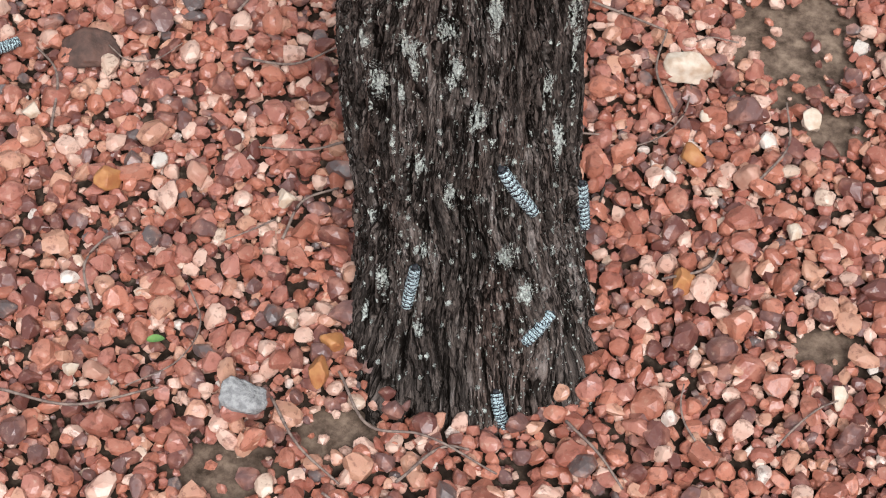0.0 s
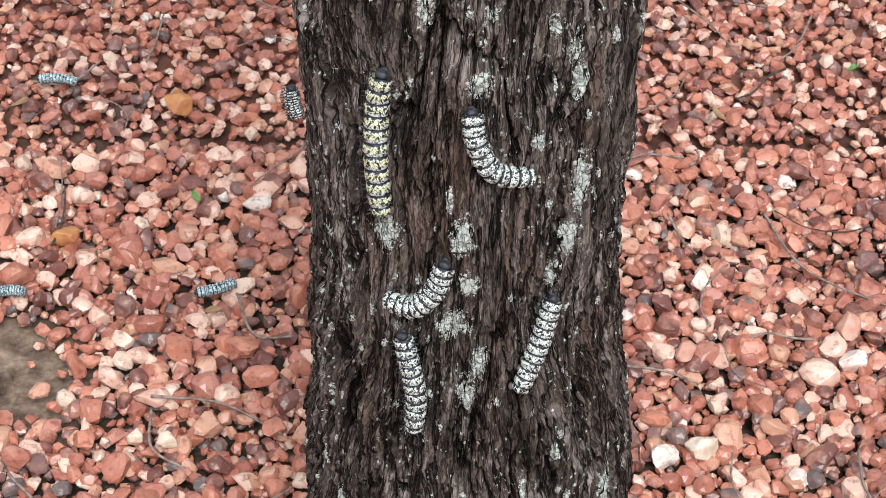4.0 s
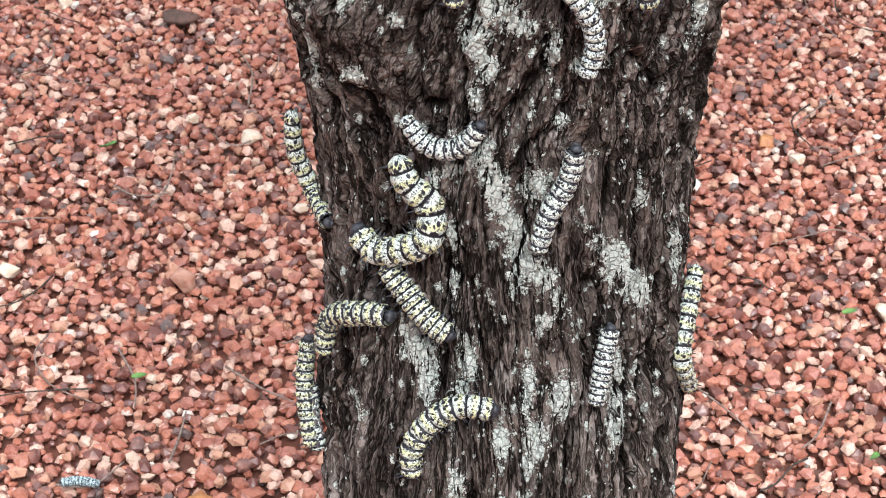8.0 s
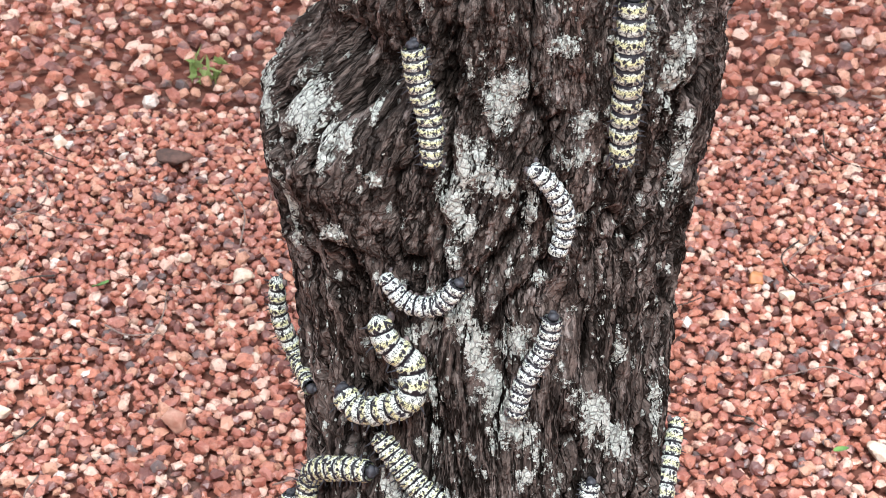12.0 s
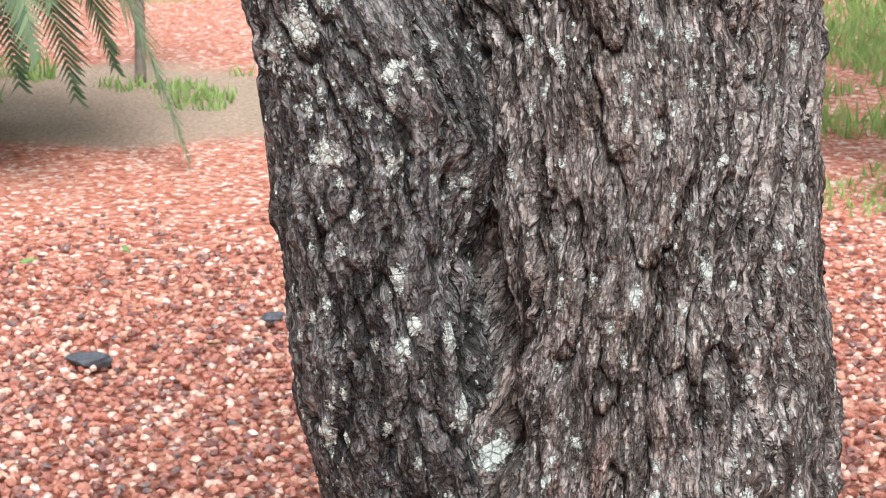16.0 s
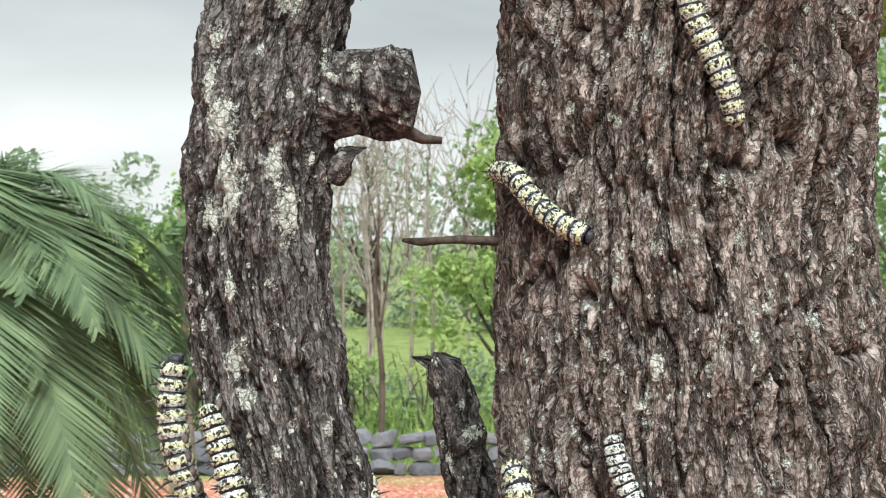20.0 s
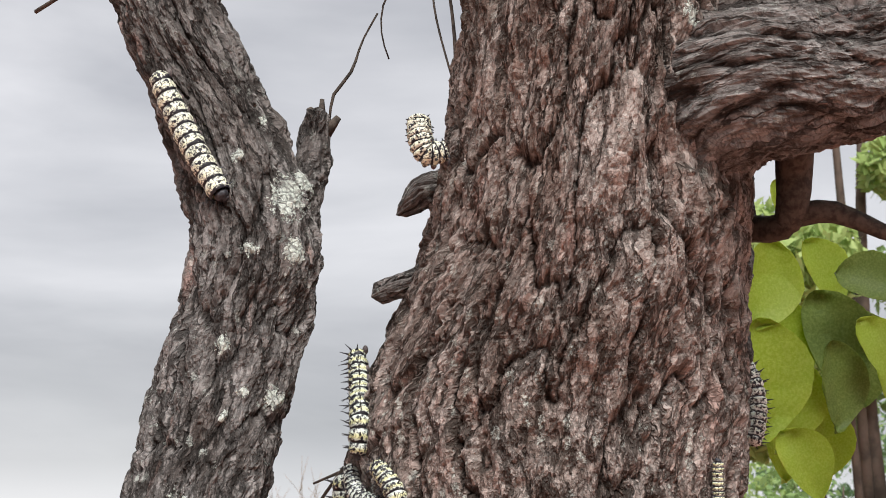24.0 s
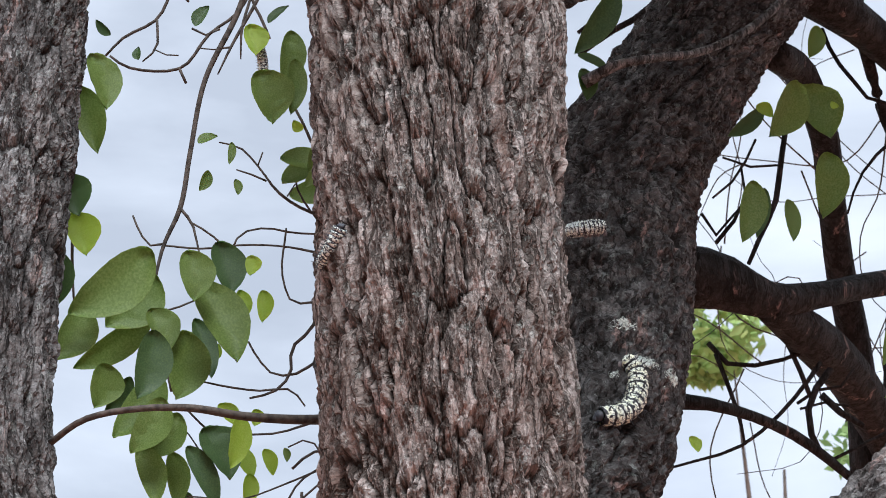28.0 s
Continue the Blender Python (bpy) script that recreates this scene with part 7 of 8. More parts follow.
def bare_tree(x, y, height, seed, label, spread=0.9, trunk=0.035, name="bare_tree", mat=None, n=16):
    rng = np.random.default_rng(seed)
    ob = thing(name, label, "tree", "", at=(x, y, 0))
    v, f = round_tube([(0, 0, -0.05, trunk), (0.02, 0, 0.4 * height, 0.75 * trunk), (-0.03, 0, 0.75 * height, 0.45 * trunk), (0.02, 0, height, 0.004)], 8, 0.15)
    child("trunk", mesh("trunk", v, f, mat or TRUNK_FAR), ob)
    for k in range(n):
        u = rng.uniform(0.25, 0.95)
        a = rng.uniform(0, 6.283)
        r = spread * rng.uniform(0.3, 1.0) * (1.15 - u)
        z0, z1 = u * height, u * height + rng.uniform(0.35, 0.95) * height * (1.2 - u)
        rows = [(0, 0, z0, 0.4 * trunk), (0.5 * r * math.cos(a), 0.5 * r * math.sin(a), 0.5 * (z0 + z1), 0.25 * trunk), (r * math.cos(a) + rng.normal(0, 0.05), r * math.sin(a), z1, 0.003)]
        V, Fc = round_tube(rows, 5, 0.15)
        for _ in range(4):
            w = rng.uniform(0.4, 1.0)
            p = np.array([rows[0][c] * (1 - w) + rows[2][c] * w for c in range(3)])
            q = p + rng.normal(0, 0.16 * spread, 3) + (0, 0, 0.2 * spread)
            v2, f2 = round_tube([(*p, 0.12 * trunk + 0.002), (*(0.5 * (p + q) + rng.normal(0, 0.02, 3)), 0.004), (*q, 0.002)], 4, 0.15)
            Fc = np.r_[Fc, f2 + len(V)]
            V = np.r_[V, v2]
        child("limb", mesh("limb", V, Fc, mat or TRUNK_FAR), ob)
    return ob


LB = "leafy green tree beyond the low stone wall"
for k, (x, y, h, w, m) in enumerate((
    (-8.6, 26, 2.0, 3.0, FOLIAGE_GREY), (-6.6, 25, 1.9, 2.6, FOLIAGE_GREY), (-5.2, 27, 2.0, 2.6, FOLIAGE_GREY), (-3.3, 17.5, 1.95, 1.0, FOLIAGE), (-4.3, 24, 1.9, 2.3, FOLIAGE),
    (-2.9, 15.6, 1.6, 1.3, FOLIAGE_LIGHT), (-3.9, 16.5, 1.9, 1.5, FOLIAGE_LIGHT), (-5.3, 18, 2.1, 1.7, FOLIAGE), (-3.6, 26, 2.05, 2.4, FOLIAGE_GREY), (-0.35, 19, 2.5, 1.3, FOLIAGE_LIGHT), (0.15, 20, 2.9, 1.6, FOLIAGE),
    (1.3, 24, 3.4, 2.6, FOLIAGE), (2.7, 19, 3.8, 2.4, FOLIAGE_LIGHT), (3.6, 17, 3.4, 2.0, FOLIAGE), (4.6, 20, 4.0, 2.6, FOLIAGE_DEEP), (6.6, 23, 4.4, 3.2, FOLIAGE), (-10.8, 27, 2.4, 3.6, FOLIAGE_GREY), (9.2, 25, 4.4, 3.6, FOLIAGE),
)):
    broad_tree(x, y, h, w, m, 200 + k, LB, 3600, lsize=0.045, base=0.15)
for k, x in enumerate(np.arange(-16, 17, 2.6)):
    broad_tree(float(x), 33 + 1.5 * (k % 3), 2.2 + 0.3 * (k % 2), 3.8, FOLIAGE_GREY, 300 + k, "distant hazy bush and trees at the edge of view", 2600, lsize=0.08, base=0.1)
for k, (x, y, h) in enumerate(((-1.75, 20, 2.9), (-1.35, 21, 3.0), (-1.05, 19.5, 2.9), (-2.2, 22, 2.6), (-1.55, 18, 2.5), (-0.75, 22, 3.0), (-7.6, 21, 2.0), (-6.2, 23, 2.0), (-1.9, 24, 2.9))):
    bare_tree(x, y, h, 400 + k, "slender pale bare tree beyond the stone wall", 1.3, 0.022, mat=PALE_BARK, n=13)
# low scrub behind the wall
rng = np.random.default_rng(91)
for k in range(34):
    x, y = -6.5 + 0.4 * k + rng.normal(0, 0.15), rng.uniform(15.0, 17.5)
    hh = rng.uniform(0.6, 1.25)
    bush = thing("shrub", "low tangled green shrub behind the stone wall", "shrub", "shrubs behind the wall", at=(x, y, 0))
    for q in range(5):
        v, f = round_tube([(0, 0, -0.03, 0.012), (rng.normal(0, 0.1), rng.normal(0, 0.1), 0.5 * hh, 0.008), (rng.normal(0, 0.25), rng.normal(0, 0.2), 1.05 * hh, 0.003)], 5, 0.1)
        child("stem", mesh("stem", v, f, TRUNK_FAR), bush)
    cs = np.c_[rng.normal(0, 0.26, 22), rng.normal(0, 0.2, 22), rng.uniform(0.08, hh, 22)]
    child("foliage", leaf_cloud("foliage", rng, cs, rng.uniform(0.08, 0.2, 22), 900, 0.03, (FOLIAGE_GREY, FOLIAGE, FOLIAGE_LIGHT)[k % 3]), bush)
tagged(bare_tree(-1.17, 14.0, 1.9, 430, "thin dark bare sapling in front of the stone wall", 0.25, 0.028, "bare_sapling", n=5), group="")

# a young tree with a bare stem
young = thing("young_tree", "young tree with a thin bare grey stem and leafy top", "tree", at=(-1.877, 9.752, 0))
v, f = round_tube([(0, 0, -0.05, 0.032), (0.01, 0, 0.5, 0.027), (-0.015, 0, 1.0, 0.024), (-0.03, 0, 1.5, 0.016), (-0.05, 0, 1.95, 0.006)], 10, 0.08)
child("trunk", mesh("trunk", v, f, plain("young_bark", (0.22, 0.18, 0.15), (0.13, 0.11, 0.09), 25, 0.9, 0.2)), young)
rng = np.random.default_rng(77)
child("crown", leaf_cloud("crown", rng, np.c_[rng.normal(-0.03, 0.13, 16), rng.normal(0, 0.13, 16), rng.uniform(1.0, 2.0, 16)], rng.uniform(0.07, 0.16, 16), 700, 0.045, FOLIAGE_DEEP), young)


def palm(x, y, height, reach, fronds, seed):
    rng = np.random.default_rng(seed)
    ob = thing("palm", "dark green feathery palm with drooping fronds", "palm", at=(x, y, 0))
    v, f = round_tube([(0, 0, -0.05, 0.16), (0, 0, 0.5 * height, 0.13), (0.02, 0, height, 0.10)], 12, 0.08)
    child("trunk", mesh("trunk", v, f, TRUNK_FAR), ob)
    for k in range(fronds):
        a = 6.283 * k / fronds + rng.uniform(-0.2, 0.2)
        up, ln = rng.uniform(0.0, 1.0) ** 1.4, reach * rng.uniform(0.8, 1.1)
        u = np.linspace(0, 1, 26)
        r = ln * (u * math.cos(0.7 * up) * (1 - 0.12 * u))
        zz = height + ln * (u * math.sin(1.15 * up) - (0.85 + 0.35 * (1 - up)) * u**2.1)
        line = np.c_[r * math.cos(a), r * math.sin(a), zz]
        V, Fc = round_tube(np.c_[line, 0.011 * (1.1 - u)], 5, 0.06)
        V, Fc = list(V), list(Fc)
        side = np.array([-math.sin(a), math.cos(a), 0])
        for i in range(3, 26):
            for j in (0.0, 0.25, 0.5, 0.75):
                p = line[i - 1] * (1 - j) + line[i] * j
                t = line[i] - line[i - 1]
                t /= np.linalg.norm(t)
                nrm = np.cross(side, t)
                for sgn in (-1, 1):
                    l = 0.34 * reach * math.sin(math.pi * (0.12 + 0.82 * u[i])) * rng.uniform(0.85, 1.1)
                    d = sgn * side * 0.72 + t * 0.62 - nrm * 0.20 * rng.uniform(0.3, 1.2) + (0, 0, -0.18)
                    d /= np.linalg.norm(d)
                    w = np.cross(d, nrm)
                    w = w / np.linalg.norm(w) * 0.0095
                    b = len(V)
                    V += [p - w, p + w, p + d * l * 0.6 + w * 0.8 + (0, 0, -0.015), p + d * l + (0, 0, -0.06 * l)]
                    Fc.append(np.array([b, b + 1, b + 2, b + 3]))
        child("frond", mesh("frond", V, Fc, PALM, smooth=False), ob)
    return ob


palm(-2.55, 7.5, 1.78, 1.38, 54, 51)
palm(-3.7, 9.4, 1.6, 1.3, 13, 52)


def wall_material():
    m = Nodes("wall_stone", 0.9, 0.2)
    v = m.co()
    n = m.noise(v, 14, 5, 0.65)
    rnd = m.add("ShaderNodeObjectInfo", 5)
    c = m.mix(rnd, (0.10, 0.108, 0.125), (0.25, 0.26, 0.29))
    c = m.mix(m.step(n, 0.4, 0.62), m.mix(0.5, c, (0.12, 0.12, 0.13)), c)
    m.bump(n, 0.7, 0.02)
    return m.done(c)


def stone_wall():
    rng = np.random.default_rng(12)
    ob = thing("stone_wall", "low dry wall of rough grey stones", "wall", kind="structure", at=(0, 13.9, 0))
    mat = wall_material()
    shapes = []
    for s in range(9):
        v, f = pebble_shape(rng, 2)
        v = np.sign(v) * np.abs(v) ** 0.62
        shapes.append(mesh("stone", v * (0.95, 0.8, 0.85), f, mat, smooth=False))
    for row in range(3):
        x = -5.2 + 0.07 * row
        while x < 5.4:
            w = rng.uniform(0.06, 0.12)
            st = new("stone", shapes[rng.integers(0, 9)])
            st.parent = ob
            st.matrix_basis = Matrix.Translation((x + w, rng.normal(0.05 * row, 0.03), 0.045 + 0.105 * row)) @ Euler((rng.normal(0, 0.2), rng.normal(0, 0.2), rng.choice([0, 1.57, 3.14]) + rng.normal(0, 0.3))).to_matrix().to_4x4() @ Matrix.Diagonal((w * 1.15, w * 1.1, rng.uniform(0.06, 0.09), 1))
            x += 1.7 * w


stone_wall()


def grass(name, rng, x0, x1, y0, y1, count, height, label):
    xy = np.c_[rng.uniform(x0, x1, count), rng.uniform(y0, y1, count)]
    keep = fbm(np.c_[xy * 2.2, np.zeros(count)], 4, 5) > 0.46
    xy = xy[keep]
    n = len(xy)
    h = height * rng.uniform(0.4, 1.2, n)
    a = rng.uniform(0, 6.283, n)
    d = np.c_[np.cos(a), np.sin(a), 0 * a]
    lean = np.c_[rng.normal(0, 0.3, (n, 2)), np.ones(n)] * h[:, None]
    base = np.c_[xy, np.full(n, -0.01)]
    w = 0.006 + 0.004 * rng.random((n, 1))
    v = np.stack([base - d * w, base + d * w, base + lean * 0.6 + d * w * 0.7, base + lean * (1.0, 1.0, 0.95)], 1).reshape(-1, 3)
    ob = new(name, mesh(name, v, np.arange(4 * n).reshape(n, 4), GRASS, smooth=False))
    return tagged(ob, label, "grass", kind="stuff")


rng = np.random.default_rng(5)
grass("grass", rng, 1.45, 4.2, 8.0, 13.2, 9000, 0.14, "bright green grass at the edge of the gravel")
grass("grass", rng, -0.8, 0.4, 9.9, 12.2, 2600, 0.12, "bright green grass patch before the stone wall")
grass("grass", rng, -9.0, 9.0, 14.4, 17.5, 26000, 0.45, "tall bright green grass beyond the stone wall")
grass("grass", rng, -4.2, -2.35, 8.3, 10.0, 5000, 0.18, "green grass under the palms")
grass("grass", rng, -2.1, -1.3, 8.6, 10.0, 900, 0.08, "thin grass on bare soil")
grass("grass", rng, 1.2, 2.2, 6.4, 7.4, 500, 0.06, "thin tufts of grass in the gravel")
sprout = new("seedling", leaf_cloud("seedling", rng, np.array([[-0.447, 2.404, 0.045]]), np.array([0.035]), 26, 0.018, FOLIAGE_LIGHT, 1.2))
tagged(sprout, "tiny bright green seedling growing through gravel", "seedling", kind="stuff")
hedge = thing("hedge", "dark green clipped hedge behind the stone wall", "hedge", at=(3.4, 15.0, 0))
child("foliage", leaf_cloud("foliage", rng, np.c_[rng.uniform(-1.2, 2.0, 60), rng.normal(0, 0.2, 60), rng.uniform(0.15, 0.5, 60)], rng.uniform(0.12, 0.22, 60), 4500, 0.035, FOLIAGE_DEEP), hedge)

post = thing("fence_post", "thin dark metal post standing in grass", "post", at=(2.545, 13.167, 0))
METAL = plain("dark_metal", (0.03, 0.032, 0.035), (0.06, 0.06, 0.06), 40, 0.5, 0.5)
v, f = round_tube([(0, 0, -0.05, 0.022), (0, 0, 1.0, 0.022), (0, 0, 2.3, 0.021)], 10, 0.2)
child("pole", mesh("pole", v, f, METAL), post)
bm = bmesh.new()
ball(bm, (0, 0, 2.3), (0.026, 0.026, 0.018), 2)
child("cap", bm_mesh("cap", bm, METAL), post)

# the neighbouring tree that shows through the crown
def dark_boughs():
    ob = thing("neighbour_tree", "dark leafless boughs of a tree close behind", "tree", at=(0.9, 1.2, 0))
    base = Vector(ob.location)

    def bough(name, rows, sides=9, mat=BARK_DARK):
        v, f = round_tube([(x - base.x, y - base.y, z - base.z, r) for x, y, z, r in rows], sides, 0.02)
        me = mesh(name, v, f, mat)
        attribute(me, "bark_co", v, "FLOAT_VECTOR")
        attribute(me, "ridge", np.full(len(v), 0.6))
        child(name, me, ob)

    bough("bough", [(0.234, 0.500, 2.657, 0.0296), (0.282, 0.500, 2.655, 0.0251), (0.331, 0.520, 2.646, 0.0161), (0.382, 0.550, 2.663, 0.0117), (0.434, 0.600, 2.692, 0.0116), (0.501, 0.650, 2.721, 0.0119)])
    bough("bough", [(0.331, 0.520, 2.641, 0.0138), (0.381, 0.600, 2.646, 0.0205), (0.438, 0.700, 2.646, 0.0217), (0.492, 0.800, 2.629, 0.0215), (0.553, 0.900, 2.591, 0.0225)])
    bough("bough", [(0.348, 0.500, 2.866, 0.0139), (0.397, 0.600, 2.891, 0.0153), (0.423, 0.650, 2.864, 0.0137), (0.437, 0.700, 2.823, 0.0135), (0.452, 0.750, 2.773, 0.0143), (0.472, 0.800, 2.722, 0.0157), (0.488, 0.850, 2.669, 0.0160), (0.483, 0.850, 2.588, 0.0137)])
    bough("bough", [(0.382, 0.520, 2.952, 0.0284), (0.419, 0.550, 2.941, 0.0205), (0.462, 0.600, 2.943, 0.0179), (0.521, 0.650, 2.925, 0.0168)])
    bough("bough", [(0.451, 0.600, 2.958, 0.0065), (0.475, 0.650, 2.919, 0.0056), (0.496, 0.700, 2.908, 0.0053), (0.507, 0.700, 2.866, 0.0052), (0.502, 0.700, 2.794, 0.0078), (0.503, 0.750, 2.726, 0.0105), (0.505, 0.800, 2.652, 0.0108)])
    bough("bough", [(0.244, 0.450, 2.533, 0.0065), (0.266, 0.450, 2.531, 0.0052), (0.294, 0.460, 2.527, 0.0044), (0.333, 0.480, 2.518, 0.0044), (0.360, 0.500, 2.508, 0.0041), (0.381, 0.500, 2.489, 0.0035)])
    bough("twig", [(0.417, 0.600, 2.948, 0.0020), (0.425, 0.600, 2.921, 0.0019), (0.443, 0.600, 2.892, 0.0019), (0.454, 0.600, 2.876, 0.0017), (0.492, 0.600, 2.871, 0.0015)])
    bough("twig", [(0.375, 0.600, 2.839, 0.0025), (0.368, 0.600, 2.804, 0.0027), (0.363, 0.600, 2.776, 0.0027), (0.343, 0.600, 2.732, 0.0022), (0.334, 0.600, 2.712, 0.0019)])
    bough("twig", [(0.348, 0.600, 2.833, 0.0012), (0.338, 0.600, 2.812, 0.0012), (0.326, 0.600, 2.793, 0.0012), (0.306, 0.600, 2.775, 0.0010)])
    bough("twig", [(0.317, 0.600, 2.815, 0.0010), (0.337, 0.600, 2.804, 0.0012), (0.352, 0.600, 2.812, 0.0010), (0.368, 0.600, 2.808, 0.0010)])
    bough("twig", [(0.473, 0.600, 2.835, 0.0017), (0.454, 0.600, 2.817, 0.0015), (0.438, 0.600, 2.795, 0.0012), (0.425, 0.600, 2.761, 0.0010)])
    bough("twig", [(0.294, 0.600, 2.638, 0.0024), (0.310, 0.600, 2.619, 0.0022), (0.345, 0.600, 2.620, 0.0019), (0.380, 0.600, 2.632, 0.0017)])
    bough("twig", [(0.300, 0.600, 2.628, 0.0022), (0.310, 0.600, 2.596, 0.0019), (0.317, 0.600, 2.569, 0.0017), (0.320, 0.600, 2.548, 0.0011)])
    bough("twig", [(0.398, 0.600, 2.615, 0.0034), (0.377, 0.600, 2.584, 0.0029), (0.377, 0.600, 2.556, 0.0029), (0.385, 0.600, 2.536, 0.0024)])
    bough("twig", [(0.390, 0.600, 2.621, 0.0024), (0.371, 0.600, 2.596, 0.0019), (0.346, 0.600, 2.569, 0.0017), (0.320, 0.600, 2.548, 0.0015), (0.258, 0.600, 2.527, 0.0011)])
    bough("twig", [(0.388, 0.600, 2.592, 0.0033), (0.402, 0.600, 2.577, 0.0031), (0.422, 0.600, 2.564, 0.0024)])
    bough("twig", [(0.357, 0.600, 2.651, 0.0019), (0.369, 0.600, 2.621, 0.0022), (0.378, 0.600, 2.592, 0.0022)])
    bough("twig", [(0.452, 0.600, 2.952, 0.0030), (0.457, 0.600, 2.989, 0.0030), (0.456, 0.600, 3.031, 0.0031)])
    bough("twig", [(0.286, 0.550, 2.737, 0.0014), (0.297, 0.550, 2.717, 0.0017), (0.309, 0.550, 2.731, 0.0012), (0.329, 0.550, 2.753, 0.0010)])
    bough("twig", [(0.297, 0.550, 2.710, 0.0019), (0.314, 0.550, 2.731, 0.0017), (0.325, 0.550, 2.753, 0.0012), (0.323, 0.550, 2.780, 0.0010)])
    bough("twig", [(0.192, 0.600, 2.917, 0.0025), (0.223, 0.600, 2.942, 0.0030), (0.251, 0.600, 2.960, 0.0030), (0.273, 0.600, 2.985, 0.0030)])
    bough("twig", [(0.192, 0.600, 2.940, 0.0019), (0.225, 0.600, 2.971, 0.0023), (0.241, 0.600, 2.996, 0.0020)])
    bough("twig", [(0.251, 0.600, 2.954, 0.0020), (0.272, 0.600, 2.963, 0.0020), (0.278, 0.600, 2.979, 0.0017)])
    bough("twig", [(0.367, 0.600, 2.584, 0.0015), (0.387, 0.600, 2.597, 0.0015), (0.407, 0.600, 2.600, 0.0012), (0.418, 0.600, 2.616, 0.0009)])
    bough("twig", [(0.369, 0.600, 2.579, 0.0011), (0.391, 0.600, 2.585, 0.0011), (0.411, 0.600, 2.582, 0.0011)])
    bough("twig", [(0.392, 0.600, 2.534, 0.0015), (0.422, 0.600, 2.549, 0.0015), (0.453, 0.600, 2.564, 0.0019)])
    rng = np.random.default_rng(8)
    for k in range(40):
        x, y, z = rng.uniform(0.30, 1.05), rng.uniform(0.9, 1.7), rng.uniform(2.70, 3.42)
        a, ln = rng.uniform(0, 6.283), rng.uniform(0.16, 0.60)
        q = [(x, y, z)]
        for s in range(5):
            a += rng.normal(0, 0.55)
            q.append((q[-1][0] + 0.2 * ln * math.cos(a), q[-1][1] + rng.normal(0, 0.015), q[-1][2] + 0.2 * ln * math.sin(a)))
        bough("twig", [(*p, 0.0010 * (1.1 - 0.16 * n)) for n, p in enumerate(q)], 5, TWIG)
    v, f = round_tube([(0.35, 0.6, -1.0 + 1.0 - 0.05, 0.07), (0.33, 0.55, 1.0, 0.06), (0.30, 0.4, 2.0, 0.05), (0.22, 0.25, 2.6, 0.04)], 10, 0.05)
    me = mesh("trunk", v, f, TRUNK_FAR)
    child("trunk", me, ob)


dark_boughs()
broad_tree(1.75, 7.2, 4.95, 1.6, FOLIAGE_LIGHT, 501, "feathery light green tree seen beyond the limb", 16000, base=0.12, lsize=0.038)
broad_tree(2.9, 8.4, 5.35, 1.9, FOLIAGE, 502, "feathery light green tree seen beyond the limb", 11000, base=0.12, lsize=0.038)


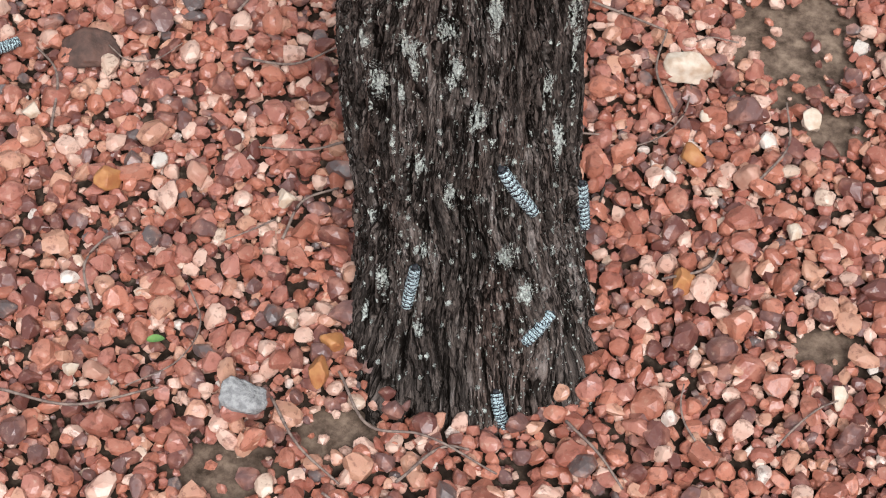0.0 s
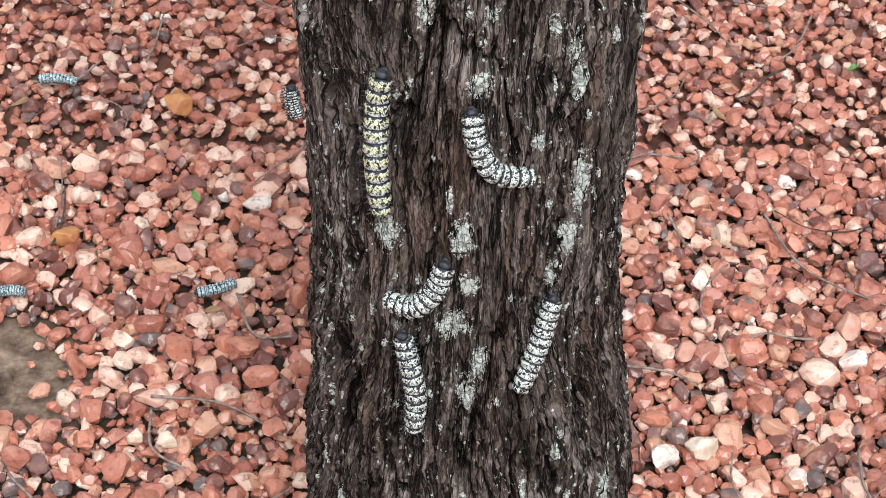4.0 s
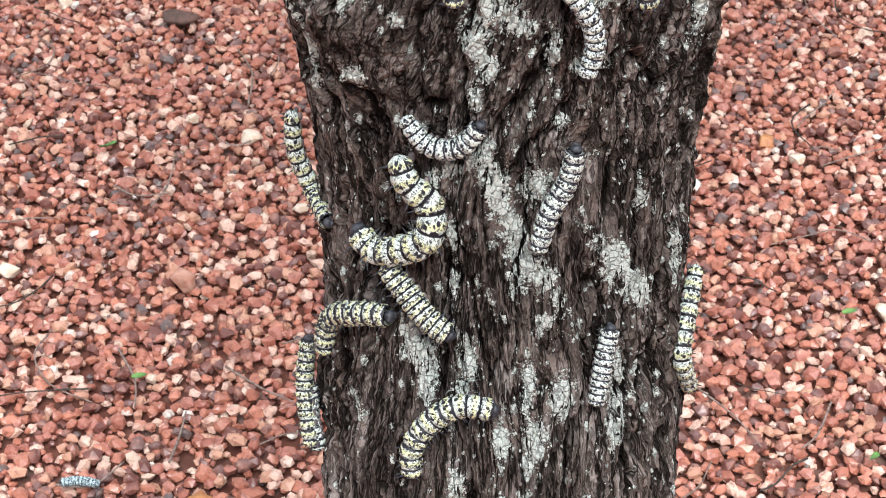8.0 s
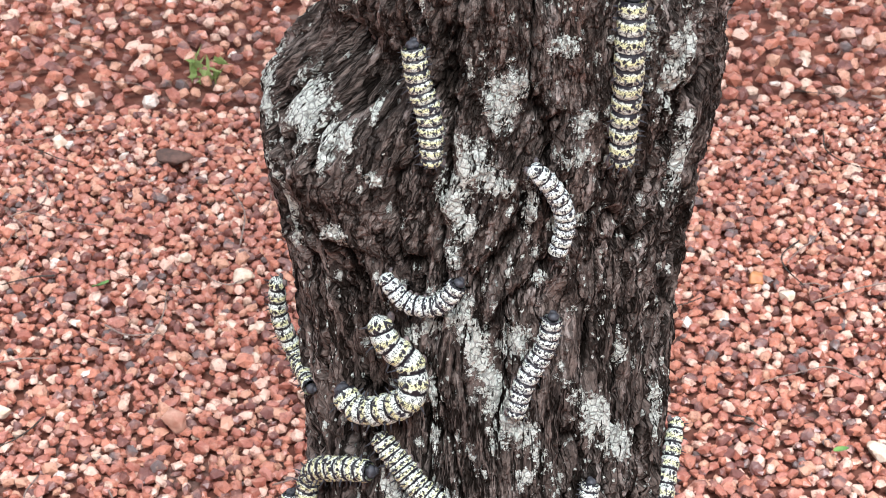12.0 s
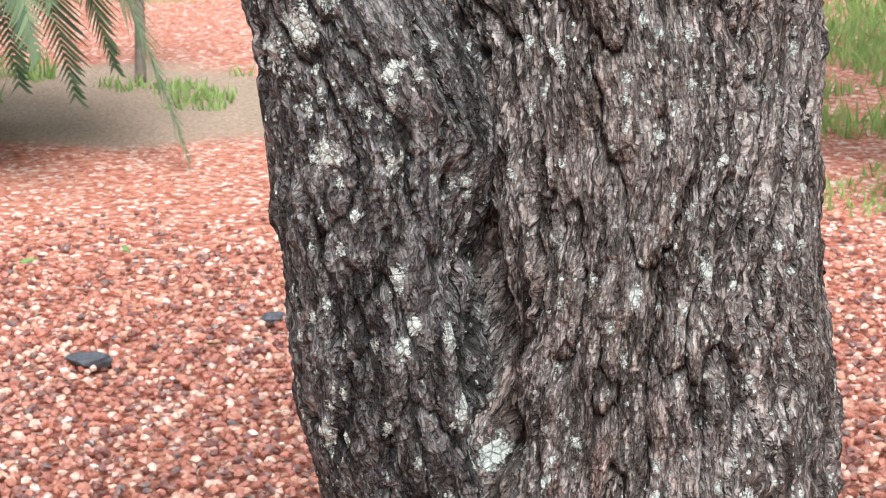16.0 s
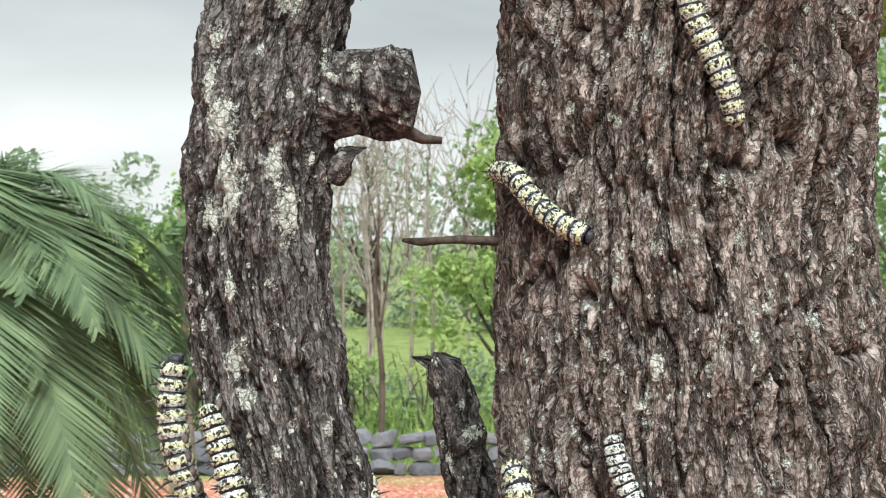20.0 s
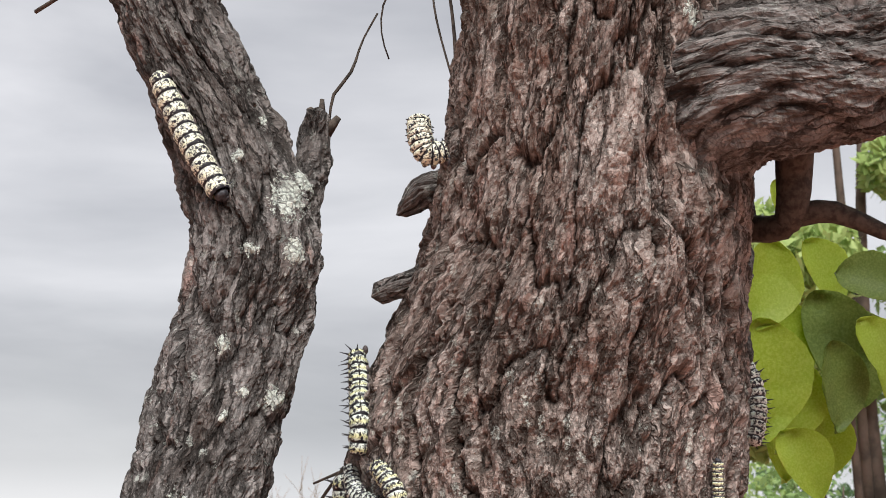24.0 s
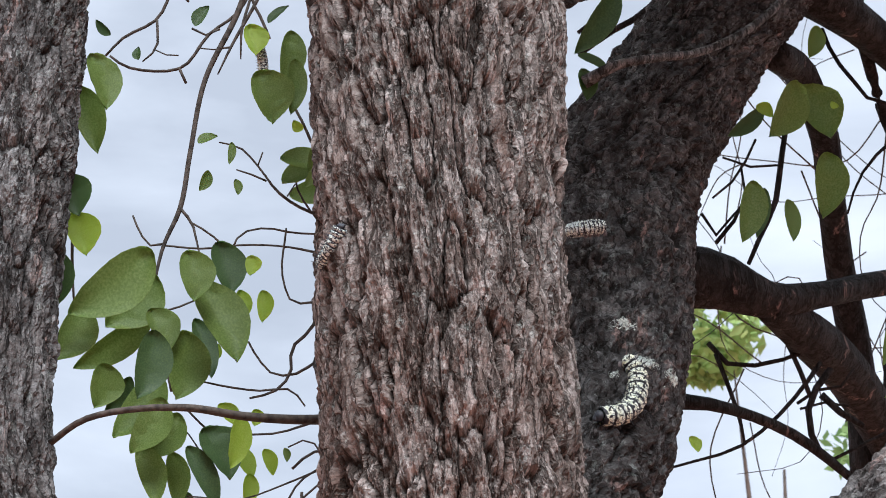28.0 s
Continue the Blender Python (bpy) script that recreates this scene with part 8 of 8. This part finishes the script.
# ---- the crown overhead, out of view, added to shade the limbs ----
def crown():
    rng = np.random.default_rng(64)
    tips = []
    for k in range(14):
        x, y, z = rng.uniform(-0.7, 1.3), rng.uniform(-0.35, 1.5), rng.uniform(3.25, 4.4)
        start = (TRUNK, RIGHT_LIMB, BACK_LIMB, STEM)[k % 4][-1][:3]
        mid = [0.5 * (a + b) + c for a, b, c in zip(start, (x, y, z), rng.normal(0, 0.08, 3))]
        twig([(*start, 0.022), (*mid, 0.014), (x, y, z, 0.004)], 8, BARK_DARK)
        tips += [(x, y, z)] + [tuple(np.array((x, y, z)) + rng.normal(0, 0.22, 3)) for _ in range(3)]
    # more leafy boughs, added above the view to shade the back limb
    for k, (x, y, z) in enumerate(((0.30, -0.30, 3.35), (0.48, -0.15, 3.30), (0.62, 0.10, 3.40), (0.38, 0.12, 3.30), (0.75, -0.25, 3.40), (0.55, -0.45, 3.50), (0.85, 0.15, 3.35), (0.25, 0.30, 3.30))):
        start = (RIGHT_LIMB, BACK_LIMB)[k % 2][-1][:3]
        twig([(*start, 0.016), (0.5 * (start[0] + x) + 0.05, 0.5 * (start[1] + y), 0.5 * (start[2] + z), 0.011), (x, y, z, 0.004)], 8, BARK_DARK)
        tips += [(x, y, z)] * 2 + [tuple(np.array((x, y, z)) + rng.normal(0, 0.15, 3)) for _ in range(3)]
    tips = np.array(tips)
    tips[:, 2] = np.maximum(tips[:, 2], 3.15 + 0.62 * (tips[:, 1] + 1.0))
    tree_part("crown", leaf_cloud("crown", rng, tips, rng.uniform(0.14, 0.30, len(tips)), 13000, 0.035, FOLIAGE), "green leafy crown overhead, out of view, added to shade the limbs")


crown()


# ---- what moves ----
def crawl(worm, rows):
    """Keys a caterpillar's place: rows of seconds and its shift in metres from where it was built."""
    p = worm.location.copy()
    walk(worm, [(t, pose(p.x + x, p.y + y, p.z + z, 0, a, 0)) for t, x, y, z, a in rows])


def motions():
    crawl(crowd_a, [(0.0, 0.003, 0, -0.002, 0), (6.5, 0, 0, 0, 0), (8.0, -0.008, 0.0, 0.005, -2), (9.5, -0.010, 0.001, 0.005, -2), (11.5, -0.017, 0.002, 0.005, -3), (28.0, -0.020, 0.002, 0.006, -3)])
    crawl(crowd_g, [(0.0, -0.004, 0, 0.006, 0), (6.5, -0.002, 0, 0.003, 0), (8.0, 0, 0, 0, 0), (11.5, 0.006, 0, -0.009, 0), (28.0, 0.008, 0, -0.012, 0)])
    crawl(crowd_e, [(0.0, 0, 0, 0.002, 0), (6.5, 0, 0, 0, 0), (11.5, 0.001, 0, -0.009, 1), (28.0, 0.002, 0, -0.014, 1)])
    crawl(crowd_i, [(0.0, 0, 0, 0.006, 0), (6.5, 0, 0, 0.003, 0), (8.0, 0, 0, 0, 0), (11.5, -0.001, 0, -0.006, 1), (28.0, -0.001, 0, -0.010, 1)])
    crawl(crowd_k, [(0.0, 0.003, 0, 0.014, 0), (8.0, 0.003, 0, 0.011, 0), (11.5, 0, 0, 0, 0), (28.0, 0, 0, -0.004, 0)])
    crawl(crowd_f, [(0.0, 0, 0, 0, 0), (6.5, -0.001, 0, 0.001, 1), (8.0, 0, 0, 0, 0), (11.5, 0.001, 0, -0.002, -2), (28.0, 0.001, 0, -0.002, -2)])
    crawl(high_g, [(0.0, 0.004, 0, 0.006, 0), (20.5, 0.004, 0, 0.006, 0), (21.3, 0.003, 0, 0.004, 0), (22.5, 0, 0, 0, 0), (28.0, -0.003, 0, -0.004, 0)])


motions()
